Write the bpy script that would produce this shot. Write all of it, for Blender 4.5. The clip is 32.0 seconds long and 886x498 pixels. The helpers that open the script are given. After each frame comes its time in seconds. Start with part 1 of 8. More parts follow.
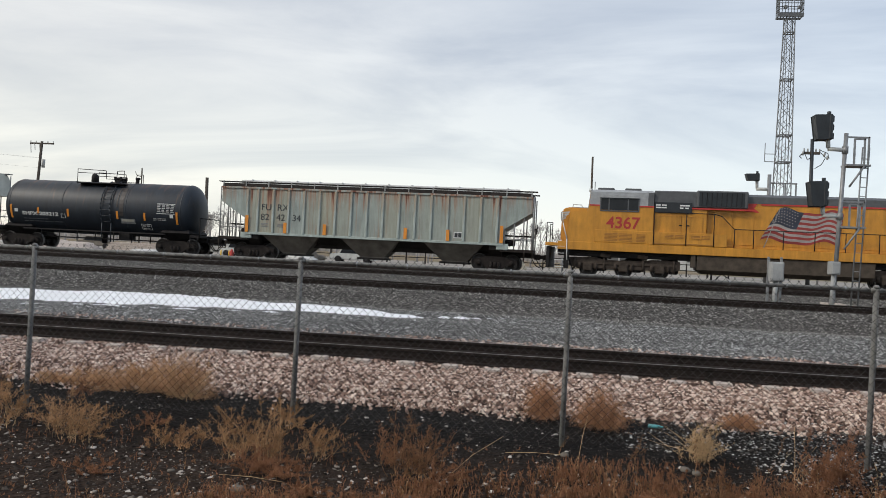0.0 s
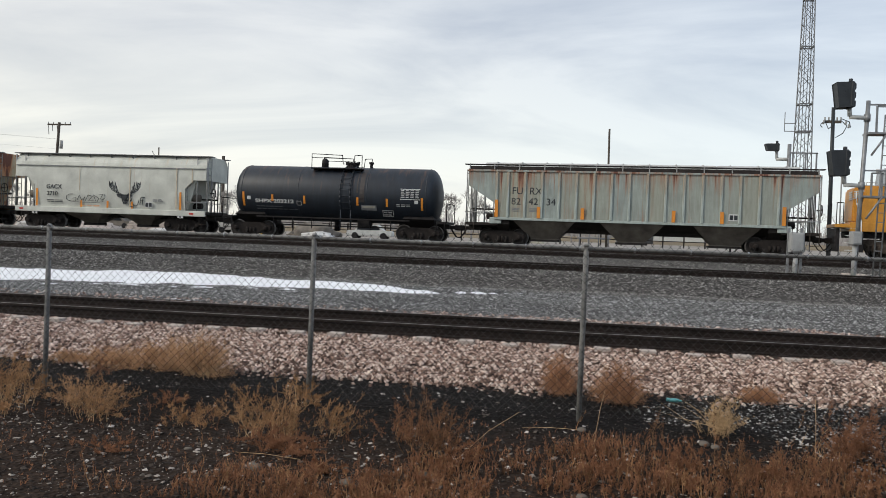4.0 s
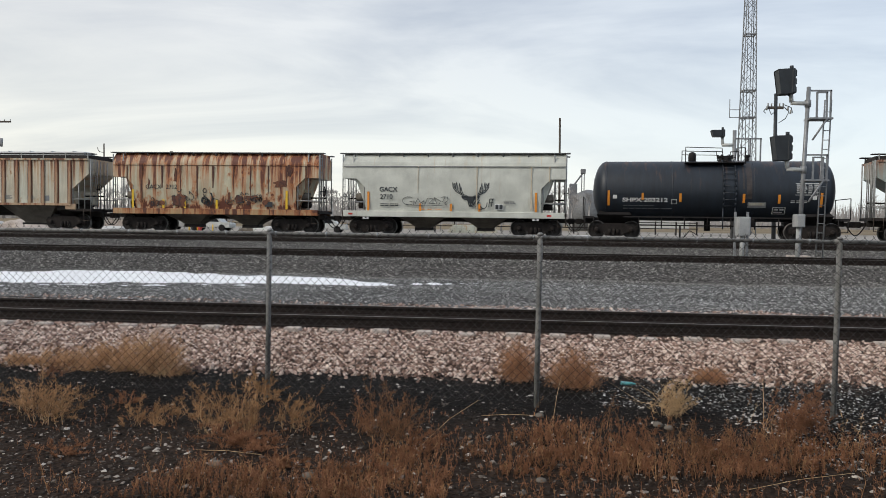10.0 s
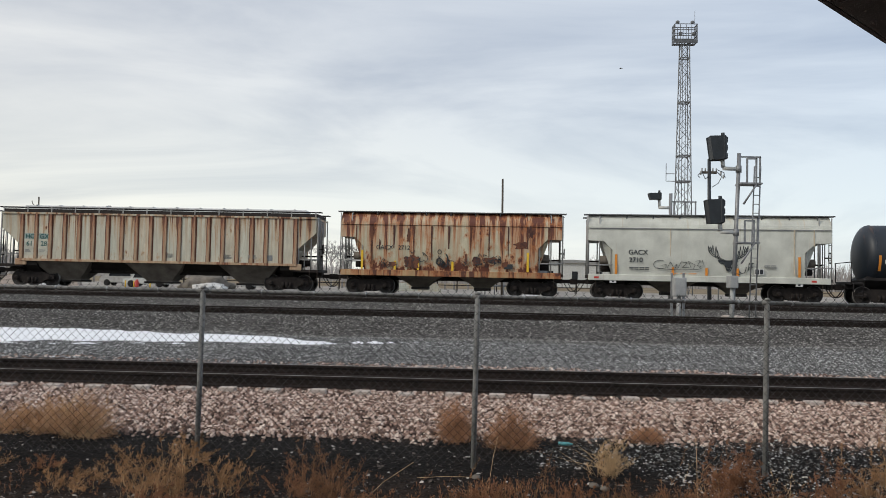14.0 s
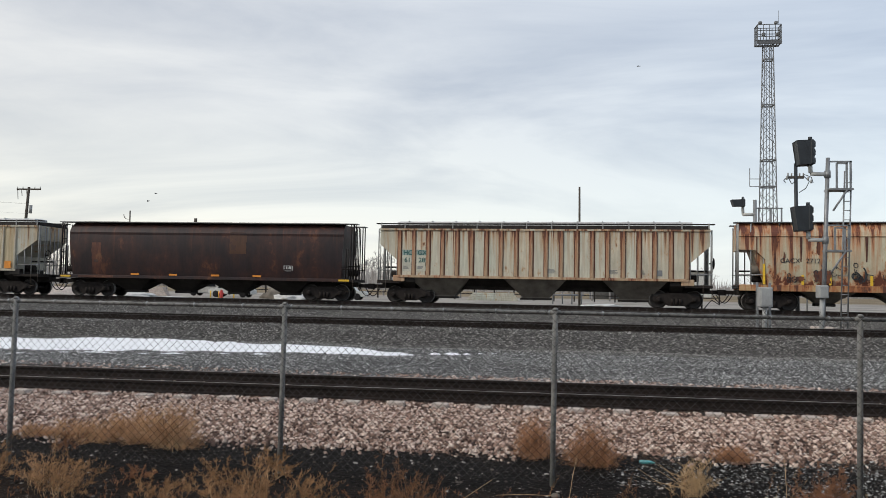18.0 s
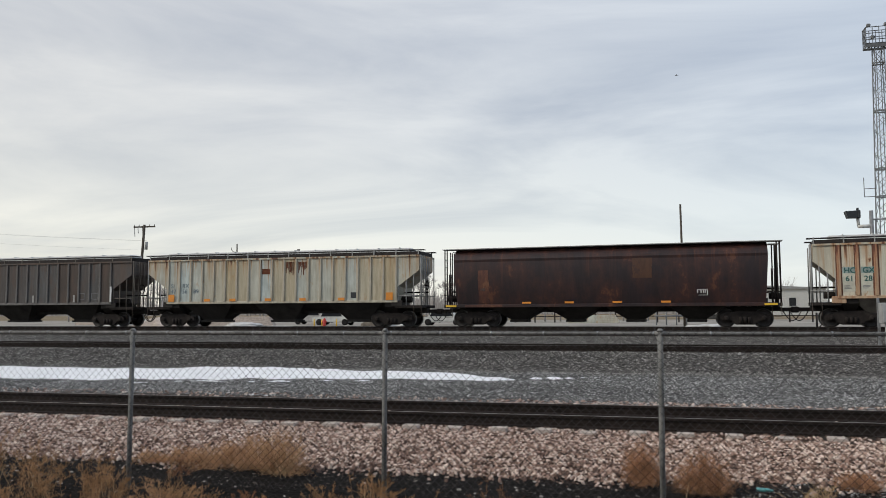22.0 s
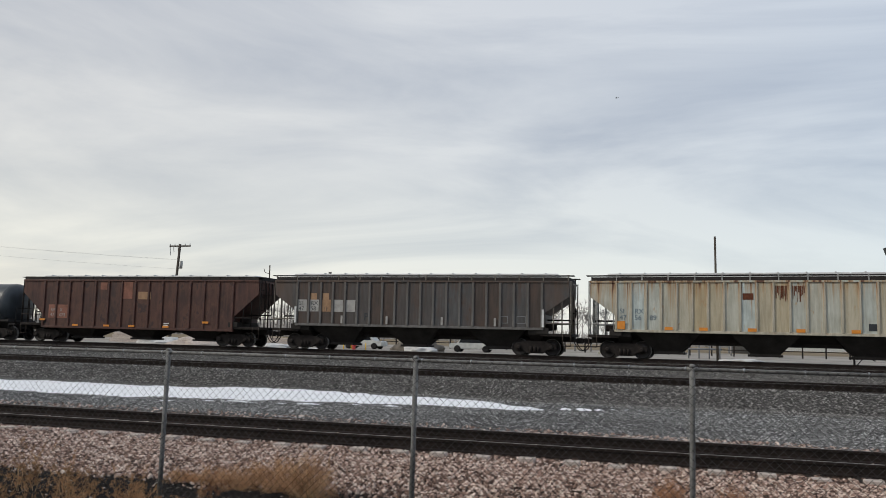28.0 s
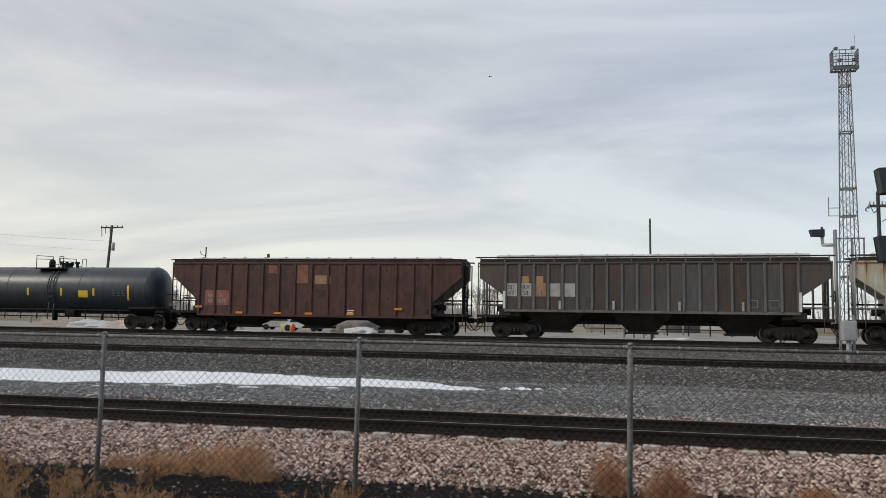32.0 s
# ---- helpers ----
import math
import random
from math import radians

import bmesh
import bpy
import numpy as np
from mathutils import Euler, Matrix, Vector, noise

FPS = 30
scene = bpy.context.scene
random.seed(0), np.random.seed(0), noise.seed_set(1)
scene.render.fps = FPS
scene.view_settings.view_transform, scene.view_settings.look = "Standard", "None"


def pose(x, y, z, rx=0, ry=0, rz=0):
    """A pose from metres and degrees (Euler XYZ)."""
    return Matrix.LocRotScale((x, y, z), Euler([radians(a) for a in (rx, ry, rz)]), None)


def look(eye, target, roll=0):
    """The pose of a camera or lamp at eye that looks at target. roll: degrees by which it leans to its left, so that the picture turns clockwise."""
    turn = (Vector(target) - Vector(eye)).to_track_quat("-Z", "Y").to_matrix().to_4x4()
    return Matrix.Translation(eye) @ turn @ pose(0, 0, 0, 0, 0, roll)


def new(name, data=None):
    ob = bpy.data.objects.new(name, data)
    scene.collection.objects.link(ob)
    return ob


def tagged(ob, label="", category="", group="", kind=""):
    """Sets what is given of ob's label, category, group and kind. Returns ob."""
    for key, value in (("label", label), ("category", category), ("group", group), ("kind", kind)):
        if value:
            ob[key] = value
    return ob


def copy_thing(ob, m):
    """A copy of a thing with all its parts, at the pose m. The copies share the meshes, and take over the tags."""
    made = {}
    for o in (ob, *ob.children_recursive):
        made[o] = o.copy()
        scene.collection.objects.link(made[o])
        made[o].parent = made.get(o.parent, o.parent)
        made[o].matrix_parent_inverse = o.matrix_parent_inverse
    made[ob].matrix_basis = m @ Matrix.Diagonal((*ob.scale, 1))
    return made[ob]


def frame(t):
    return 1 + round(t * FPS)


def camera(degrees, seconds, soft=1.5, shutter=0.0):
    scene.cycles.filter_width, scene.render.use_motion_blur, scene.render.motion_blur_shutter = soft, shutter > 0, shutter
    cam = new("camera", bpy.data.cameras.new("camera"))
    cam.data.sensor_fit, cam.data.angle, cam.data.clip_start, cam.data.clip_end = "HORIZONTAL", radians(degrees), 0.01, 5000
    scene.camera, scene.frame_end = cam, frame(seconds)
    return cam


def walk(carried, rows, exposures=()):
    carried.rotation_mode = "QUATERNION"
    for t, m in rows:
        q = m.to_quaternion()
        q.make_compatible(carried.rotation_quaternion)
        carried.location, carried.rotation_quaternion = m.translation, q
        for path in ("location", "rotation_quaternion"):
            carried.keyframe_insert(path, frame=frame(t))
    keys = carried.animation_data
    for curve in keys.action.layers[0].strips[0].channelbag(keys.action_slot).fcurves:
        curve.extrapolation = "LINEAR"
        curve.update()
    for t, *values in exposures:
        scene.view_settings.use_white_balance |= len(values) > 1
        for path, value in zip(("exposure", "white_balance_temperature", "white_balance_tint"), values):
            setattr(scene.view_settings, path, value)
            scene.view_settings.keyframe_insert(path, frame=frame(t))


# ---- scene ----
cam = camera(57.59, 32.0, 0.5)
PATH = [
    (0, (-0.026, -0.009, 1.558), (-1.415, 9.894, 1.628), 2.79),
    (0.5, (-0.019, 0.004, 1.564), (-1.425, 9.904, 1.648), 3.29),
    (1, (-0.022, 0.008, 1.571), (-1.446, 9.906, 1.673), 2.75),
    (1.5, (-0.009, 0.023, 1.556), (-1.531, 9.906, 1.570), 2.26),
    (2, (-0.018, 0.032, 1.552), (-1.524, 9.917, 1.413), 2.28),
    (2.5, (-0.012, 0.053, 1.557), (-1.546, 9.932, 1.333), 2.29),
    (3, (-0.010, 0.065, 1.551), (-1.563, 9.941, 1.310), 2.21),
    (3.5, (-0.010, 0.067, 1.557), (-1.579, 9.940, 1.303), 2.11),
    (5.5, (-0.013, 0.033, 1.559), (-1.665, 9.894, 1.362), 1.89),
    (6, (-0.008, 0.034, 1.562), (-1.690, 9.888, 1.309), 1.90),
    (6.5, (-0.011, 0.027, 1.562), (-1.689, 9.882, 1.278), 2.09),
    (7, (-0.015, 0.001, 1.567), (-1.715, 9.850, 1.237), 3.13),
    (7.5, (-0.010, -0.004, 1.567), (-1.735, 9.840, 1.230), 2.86),
    (8, (-0.030, 0.018, 1.571), (-1.653, 9.882, 1.308), 1.92),
    (8.5, (-0.037, -0.005, 1.562), (-1.299, 9.912, 1.313), 1.63),
    (9, (-0.024, 0.002, 1.568), (-1.142, 9.935, 1.277), 1.18),
    (9.5, (-0.015, 0.002, 1.560), (-1.088, 9.937, 1.191), 0.65),
    (10, (-0.015, 0.005, 1.564), (-1.038, 9.947, 1.223), 0.76),
    (10.5, (-0.022, -0.003, 1.562), (-1.038, 9.938, 1.194), 1.04),
    (11, (-0.011, 0.022, 1.560), (-1.207, 9.937, 1.057), 1.25),
    (11.5, (-0.012, 0.008, 1.564), (-1.067, 9.940, 1.070), 1.61),
    (12, (-0.004, -0.011, 1.569), (-1.084, 9.918, 1.057), 1.67),
    (12.5, (0.004, -0.011, 1.580), (-0.899, 9.948, 1.601), 0.96),
    (13, (0.044, 0.006, 1.567), (-0.635, 9.976, 1.931), 1.44),
    (13.5, (0.042, 0.014, 1.563), (-0.393, 9.998, 1.935), 1.76),
    (15.5, (0.023, 0.010, 1.605), (-0.201, 9.993, 2.142), 0.55),
    (16, (0.026, 0.026, 1.610), (-0.359, 10.003, 2.171), 0.81),
    (16.5, (0.020, 0.032, 1.605), (-0.460, 10.005, 2.151), 0.71),
    (17, (0.030, 0.044, 1.606), (-0.534, 10.015, 2.125), 0.63),
    (17.5, (0.033, 0.028, 1.613), (-0.714, 9.986, 2.131), 0.67),
    (18, (0.032, 0.003, 1.628), (-1.254, 9.908, 2.114), 1.06),
    (18.5, (0.028, -0.025, 1.625), (-1.734, 9.801, 2.208), 0.65),
    (19, (0.008, 0.009, 1.625), (-2.309, 9.713, 2.304), 0.43),
    (19.5, (0.011, 0.036, 1.620), (-2.576, 9.668, 2.356), 0.38),
    (20, (0.012, 0.031, 1.621), (-2.707, 9.628, 2.337), 0.37),
    (20.5, (0.020, 0.009, 1.623), (-2.738, 9.594, 2.350), 0.37),
    (21, (0.024, 0.018, 1.625), (-2.715, 9.609, 2.345), 0.24),
    (21.5, (0.033, 0.014, 1.625), (-2.494, 9.657, 2.418), 0.17),
    (22, (0.029, 0.039, 1.624), (-2.440, 9.698, 2.405), -0.26),
    (22.5, (0.014, 0.020, 1.621), (-2.362, 9.709, 2.312), -0.03),
    (23, (-0.030, -0.056, 1.620), (-1.939, 9.727, 2.430), 0.44),
    (23.5, (-0.044, -0.079, 1.633), (-1.524, 9.766, 2.574), 0.19),
    (24, (-0.041, -0.082, 1.632), (-1.519, 9.755, 2.660), 0.19),
    (24.5, (-0.039, -0.071, 1.630), (-1.650, 9.743, 2.671), 0.28),
    (25, (-0.036, -0.044, 1.614), (-1.868, 9.730, 2.666), 0.55),
    (25.5, (-0.007, -0.013, 1.624), (-2.273, 9.669, 2.691), 0.70),
    (26, (-0.004, 0.013, 1.636), (-2.610, 9.605, 2.732), 0.89),
    (26.5, (0.011, -0.016, 1.638), (-2.775, 9.522, 2.762), 0.80),
    (28.5, (0.028, -0.029, 1.653), (-2.806, 9.499, 2.747), 1.42),
    (29, (0.023, -0.036, 1.661), (-2.803, 9.488, 2.801), 1.36),
    (29.5, (0.012, -0.037, 1.661), (-2.807, 9.483, 2.848), 1.61),
    (30, (0.006, -0.032, 1.660), (-2.766, 9.498, 2.879), 1.66),
    (30.5, (0.008, -0.048, 1.657), (-2.737, 9.486, 2.905), 1.81),
    (31, (0.018, -0.045, 1.657), (-2.666, 9.507, 2.903), 1.72),
    (31.5, (0.013, -0.046, 1.639), (-2.441, 9.586, 2.733), 1.36),
    (32, (0.002, -0.052, 1.638), (-2.113, 9.682, 2.524), 0.95),
]
walk(cam, [(t, look(eye, target, roll)) for t, eye, target, roll in PATH], ((0, 0.04), (10, 0.05), (12, 0.10), (13, -0.05), (16, 0.04), (18, 0.02), (20, -0.10), (24, -0.10), (26, -0.20), (29, -0.16), (32, -0.18)))

# the train's travel along the track: seconds, metres
TRAVEL = [
    (0, 0.04), (0.5, 1.52), (1, 3.11), (1.5, 4.86), (2, 6.54), (2.5, 8.21), (3, 9.83), (3.5, 11.59),
    (5.5, 18.86), (6, 20.74), (6.5, 22.75), (7, 24.68), (7.5, 26.60), (8, 28.43), (8.5, 30.40), (9, 32.51),
    (9.5, 34.47), (10, 36.34), (10.5, 38.35), (11, 40.47), (11.5, 42.53), (12, 44.55), (12.5, 46.47), (13, 48.51),
    (13.5, 50.67), (15.5, 58.84), (16, 61.06), (16.5, 63.20), (17, 65.30), (17.5, 67.30), (18, 69.49), (18.5, 71.62),
    (19, 73.79), (19.5, 75.84), (20, 77.98), (20.5, 80.24), (21, 82.40), (21.5, 84.53), (22, 86.53), (22.5, 88.67),
    (23, 90.94), (23.5, 93.08), (24, 95.15), (24.5, 97.10), (25, 99.16), (25.5, 101.36), (26, 103.46), (26.5, 105.55),
    (28.5, 113.71), (29, 115.64), (29.5, 117.67), (30, 119.84), (30.5, 121.89), (31, 123.89), (31.5, 125.80), (32, 127.82),
]


def sun_and_sky():
    w = bpy.data.worlds.new("sky")
    scene.world = w
    w.use_nodes = True
    nt = w.node_tree
    nt.nodes.clear()
    out = nt.nodes.new("ShaderNodeOutputWorld")
    bg = nt.nodes.new("ShaderNodeBackground")
    sky = nt.nodes.new("ShaderNodeTexSky")
    sky.sky_type, sky.sun_disc = "NISHITA", False
    sky.sun_elevation, sky.sun_rotation = radians(36), radians(-122)
    co = nt.nodes.new("ShaderNodeTexCoord")
    mp = nt.nodes.new("ShaderNodeMapping")
    mp.inputs["Scale"].default_value = (1.0, 1.0, 4.6)
    mp.inputs["Rotation"].default_value = (radians(7), radians(-5), 0)
    n1 = nt.nodes.new("ShaderNodeTexNoise")
    n1.inputs["Scale"].default_value, n1.inputs["Detail"].default_value, n1.inputs["Roughness"].default_value = 1.6, 8, 0.56
    n1.inputs["Distortion"].default_value = 0.8
    sep = nt.nodes.new("ShaderNodeSeparateXYZ")
    low = nt.nodes.new("ShaderNodeValToRGB")      # cloud colour from the horizon upward
    low.color_ramp.elements[0].position, low.color_ramp.elements[0].color = 0.0, (0.89, 0.87, 0.80, 1)
    low.color_ramp.elements[1].position, low.color_ramp.elements[1].color = 0.44, (0.64, 0.67, 0.735, 1)
    e = low.color_ramp.elements.new(0.10)
    e.color = (0.78, 0.80, 0.79, 1)
    e = low.color_ramp.elements.new(0.22)
    e.color = (0.69, 0.715, 0.75, 1)
    tone = nt.nodes.new("ShaderNodeValToRGB")
    tone.color_ramp.elements[0].position, tone.color_ramp.elements[0].color = 0.35, (0.77, 0.795, 0.835, 1)
    tone.color_ramp.elements[1].position, tone.color_ramp.elements[1].color = 0.62, (1.15, 1.13, 1.085, 1)
    mul = nt.nodes.new("ShaderNodeMixRGB")
    mul.blend_type, mul.inputs[0].default_value = "MULTIPLY", 1.0
    side = nt.nodes.new("ShaderNodeMapRange")
    side.inputs["From Min"].default_value, side.inputs["From Max"].default_value = -0.75, 0.5
    side.inputs["To Min"].default_value, side.inputs["To Max"].default_value = 1.0, 0.0
    tint = nt.nodes.new("ShaderNodeMixRGB")
    tint.inputs[1].default_value, tint.inputs[2].default_value = (0.845, 0.935, 1.045, 1), (1.09, 1.055, 1.0, 1)
    mul2 = nt.nodes.new("ShaderNodeMixRGB")
    mul2.blend_type, mul2.inputs[0].default_value = "MULTIPLY", 1.0
    dim = nt.nodes.new("ShaderNodeMixRGB")
    dim.blend_type, dim.inputs[0].default_value, dim.inputs[2].default_value = "MULTIPLY", 1.0, (0.1, 0.1, 0.1, 1)
    mix = nt.nodes.new("ShaderNodeMixRGB")
    mix.inputs[0].default_value = 0.88
    L = nt.links.new
    L(co.outputs["Generated"], mp.inputs[0])
    L(mp.outputs[0], n1.inputs["Vector"])
    L(co.outputs["Generated"], sep.inputs[0])
    L(sep.outputs["Z"], low.inputs[0])
    L(sep.outputs["X"], side.inputs["Value"])
    L(side.outputs[0], tint.inputs[0])
    L(n1.outputs["Fac"], tone.inputs[0])
    L(low.outputs[0], mul.inputs[1])
    L(tone.outputs[0], mul.inputs[2])
    L(mul.outputs[0], mul2.inputs[1])
    L(tint.outputs[0], mul2.inputs[2])
    L(sky.outputs[0], dim.inputs[1])
    L(dim.outputs[0], mix.inputs[1])
    L(mul2.outputs[0], mix.inputs[2])
    L(mix.outputs[0], bg.inputs[0])
    bg.inputs[1].default_value = SKY
    L(bg.outputs[0], out.inputs[0])
    sun = bpy.data.lights.new("sun", "SUN")
    sun.energy, sun.angle, sun.color = SUN, radians(11), (1.0, 0.93, 0.82)
    ob = new("sun", sun)
    ob.matrix_world = look((-40, -25, 35), (0, 0, 0))


SKY, SUN = 1.09, 1.68
scene.view_settings.exposure = 0.0
sun_and_sky()


# ---- materials ----
def _ramp(nt, stops):
    r = nt.nodes.new("ShaderNodeValToRGB")
    el = r.color_ramp.elements
    while len(el) < len(stops):
        el.new(0.5)
    for e, (p, c) in zip(el, stops):
        e.position, e.color = p, (*c, 1) if len(c) == 3 else c
    return r


def _noise(nt, vec, scale, detail=4, rough=0.55, stretch=None):
    n = nt.nodes.new("ShaderNodeTexNoise")
    n.inputs["Scale"].default_value, n.inputs["Detail"].default_value, n.inputs["Roughness"].default_value = scale, detail, rough
    if stretch:
        m = nt.nodes.new("ShaderNodeMapping")
        m.inputs["Scale"].default_value = stretch
        nt.links.new(vec, m.inputs[0])
        vec = m.outputs[0]
    nt.links.new(vec, n.inputs["Vector"])
    return n.outputs["Fac"]


def _mix(nt, fac, a, b, mode="MIX"):
    m = nt.nodes.new("ShaderNodeMixRGB")
    m.blend_type = mode
    for sock, v in ((m.inputs[0], fac), (m.inputs[1], a), (m.inputs[2], b)):
        if isinstance(v, (int, float)):
            sock.default_value = v
        elif isinstance(v, tuple):
            sock.default_value = (*v, 1)
        else:
            nt.links.new(v, sock)
    return m.outputs[0]


def material(name):
    m = bpy.data.materials.new(name)
    m.use_nodes = True
    nt = m.node_tree
    b = nt.nodes["Principled BSDF"]
    co = nt.nodes.new("ShaderNodeTexCoord")
    return m, nt, b, co.outputs["Object"]


def _finish(nt, b, vec, colour, rough, metal, bump, bscale):
    nt.links.new(colour, b.inputs["Base Color"])
    b.inputs["Roughness"].default_value, b.inputs["Metallic"].default_value = rough, metal
    if rough > 0.62:
        b.inputs["Specular IOR Level"].default_value = 0.2
    if bump:
        h = _noise(nt, vec, bscale, 3)
        bp = nt.nodes.new("ShaderNodeBump")
        bp.inputs["Strength"].default_value, bp.inputs["Distance"].default_value = bump, 0.02
        nt.links.new(h, bp.inputs["Height"])
        nt.links.new(bp.outputs[0], b.inputs["Normal"])


def plain(name, c, rough=0.6, metal=0.0, var=0.25, scale=3.0, bump=0.15, bscale=40.0):
    """A surface of one colour with mottling at two scales and fine relief."""
    m, nt, b, vec = material(name)
    lo, hi = tuple(v * (1 - var) for v in c), tuple(min(1, v * (1 + var)) for v in c)
    big = _ramp(nt, [(0.3, lo), (0.7, hi)])
    nt.links.new(_noise(nt, vec, scale), big.inputs[0])
    fine = _ramp(nt, [(0.3, (0.86, 0.86, 0.86)), (0.7, (1.0, 1.0, 1.0))])
    nt.links.new(_noise(nt, vec, scale * 11, 3), fine.inputs[0])
    _finish(nt, b, vec, _mix(nt, 1.0, big.outputs[0], fine.outputs[0], "MULTIPLY"), rough, metal, bump, bscale)
    return m


def weathered(name, paint, rust=(0.16, 0.055, 0.025), rust2=(0.36, 0.15, 0.055), streak=0.5, blotch=0.6, dirt=0.25, top=3.0, fall=1.6, rough=0.6, seed=0.0, low=0.0, bsize=1.9, bwide=0.06, band=0.0, alt=None):
    """Old paint with rust that runs down from the roof edge and breaks out in blotches. streak, blotch: how little rust (0.3 much, 0.7 hardly any)."""
    m, nt, b, vec = material(name)
    mv = nt.nodes.new("ShaderNodeMapping")
    mv.inputs["Location"].default_value = (seed * 3.7, seed, seed * 1.3)
    nt.links.new(vec, mv.inputs[0])
    if alt:                               # each panel its own stains
        info = nt.nodes.new("ShaderNodeObjectInfo")
        shift = nt.nodes.new("ShaderNodeVectorMath")
        shift.operation = "MULTIPLY_ADD"
        shift.inputs[1].default_value = (61.0, 37.0, 0.0)
        nt.links.new(info.outputs["Random"], shift.inputs[0])
        nt.links.new(vec, shift.inputs[2])
        nt.links.new(shift.outputs[0], mv.inputs[0])
    sv = mv.outputs[0]
    base = _ramp(nt, [(0.3, tuple(v * 0.8 for v in paint)), (0.7, tuple(min(1, v * 1.12) for v in paint))])
    nt.links.new(_noise(nt, sv, 1.1, 6), base.inputs[0])
    base = base.outputs[0]
    if alt:
        pick = _ramp(nt, [(0.15, (0, 0, 0)), (0.85, (1, 1, 1))])
        nt.links.new(info.outputs["Random"], pick.inputs[0])
        base = _mix(nt, pick.outputs[0], base, alt)
    grime = _ramp(nt, [(0.35, (1 - dirt, 1 - dirt * 1.05, 1 - dirt * 1.15)), (0.65, (1, 1, 1))])
    nt.links.new(_noise(nt, sv, 2.2, 5, 0.6, (2.2, 1, 0.35)), grime.inputs[0])
    c = _mix(nt, 1.0, base, grime.outputs[0], "MULTIPLY")
    if band:                              # panels weathered unlike their neighbours
        bd = _ramp(nt, [(0.42, (0, 0, 0)), (0.58, (band, band, band))])
        nt.links.new(_noise(nt, sv, 1.0, 2, 0.4, (1.1, 0.2, 0.04)), bd.inputs[0])
        c = _mix(nt, bd.outputs[0], c, rust2)
    # streaks: long in z, strongest under the roof edge
    sep = nt.nodes.new("ShaderNodeSeparateXYZ")
    nt.links.new(vec, sep.inputs[0])
    fade = nt.nodes.new("ShaderNodeMapRange")
    fade.inputs["From Min"].default_value, fade.inputs["From Max"].default_value = top - fall, top + 1.0
    fade.inputs["To Min"].default_value, fade.inputs["To Max"].default_value = -0.16, 0.12
    nt.links.new(sep.outputs["Z"], fade.inputs["Value"])
    add = nt.nodes.new("ShaderNodeMath")
    nt.links.new(_noise(nt, sv, 1.0, 6, 0.62, (3.8, 1.0, 0.17)), add.inputs[0])
    nt.links.new(fade.outputs[0], add.inputs[1])
    # blotches, thicker towards the sill where low is set
    sink = nt.nodes.new("ShaderNodeMapRange")
    sink.inputs["From Min"].default_value, sink.inputs["From Max"].default_value = 1.5, 2.3
    sink.inputs["To Min"].default_value, sink.inputs["To Max"].default_value = low, 0.0
    nt.links.new(sep.outputs["Z"], sink.inputs["Value"])
    patch = nt.nodes.new("ShaderNodeMath")
    nt.links.new(_noise(nt, sv, bsize, 8, 0.68, (1.3, 1, 0.8)), patch.inputs[0])
    nt.links.new(sink.outputs[0], patch.inputs[1])
    # each streak: a wide orange stain, a dark core within it
    for field, at, wide, core in ((add.outputs[0], streak, 0.11, 0.055), (patch.outputs[0], blotch, bwide, 0.045)):
        sr = _ramp(nt, [(at - wide, (0, 0, 0)), (at, (0.5, 0.5, 0.5)), (at + 0.04, (0.85, 0.85, 0.85))])
        nt.links.new(field, sr.inputs[0])
        c = _mix(nt, sr.outputs[0], c, rust2)
        cr = _ramp(nt, [(at + core * 0.6, (0, 0, 0)), (at + core * 1.5, (0.92, 0.92, 0.92))])
        nt.links.new(field, cr.inputs[0])
        c = _mix(nt, cr.outputs[0], c, rust)
    # thin hard runs
    run = _ramp(nt, [(0.66, (0, 0, 0)), (0.70, (0.7, 0.7, 0.7))])
    nt.links.new(_noise(nt, sv, 1.0, 5, 0.6, (11.0, 1.0, 0.35)), run.inputs[0])
    c = _mix(nt, run.outputs[0], c, tuple(0.5 * (u + v) for u, v in zip(rust, paint)))
    fine = _ramp(nt, [(0.3, (0.85, 0.85, 0.85)), (0.7, (1, 1, 1))])
    nt.links.new(_noise(nt, sv, 30, 3), fine.inputs[0])
    _finish(nt, b, vec, _mix(nt, 1.0, c, fine.outputs[0], "MULTIPLY"), rough, 0.0, 0.12, 25)
    return m


def stones(name, ca, cb, cc, rough=0.85):
    """Loose stones: every stone its own tint."""
    m, nt, b, vec = material(name)
    g = nt.nodes.new("ShaderNodeNewGeometry")
    r = _ramp(nt, [(0.0, ca), (0.5, cb), (1.0, cc)])
    nt.links.new(g.outputs["Random Per Island"], r.inputs[0])
    fine = _ramp(nt, [(0.3, (0.75, 0.75, 0.75)), (0.7, (1, 1, 1))])
    nt.links.new(_noise(nt, vec, 60, 3), fine.inputs[0])
    _finish(nt, b, vec, _mix(nt, 1.0, r.outputs[0], fine.outputs[0], "MULTIPLY"), rough, 0, 0.2, 90)
    return m


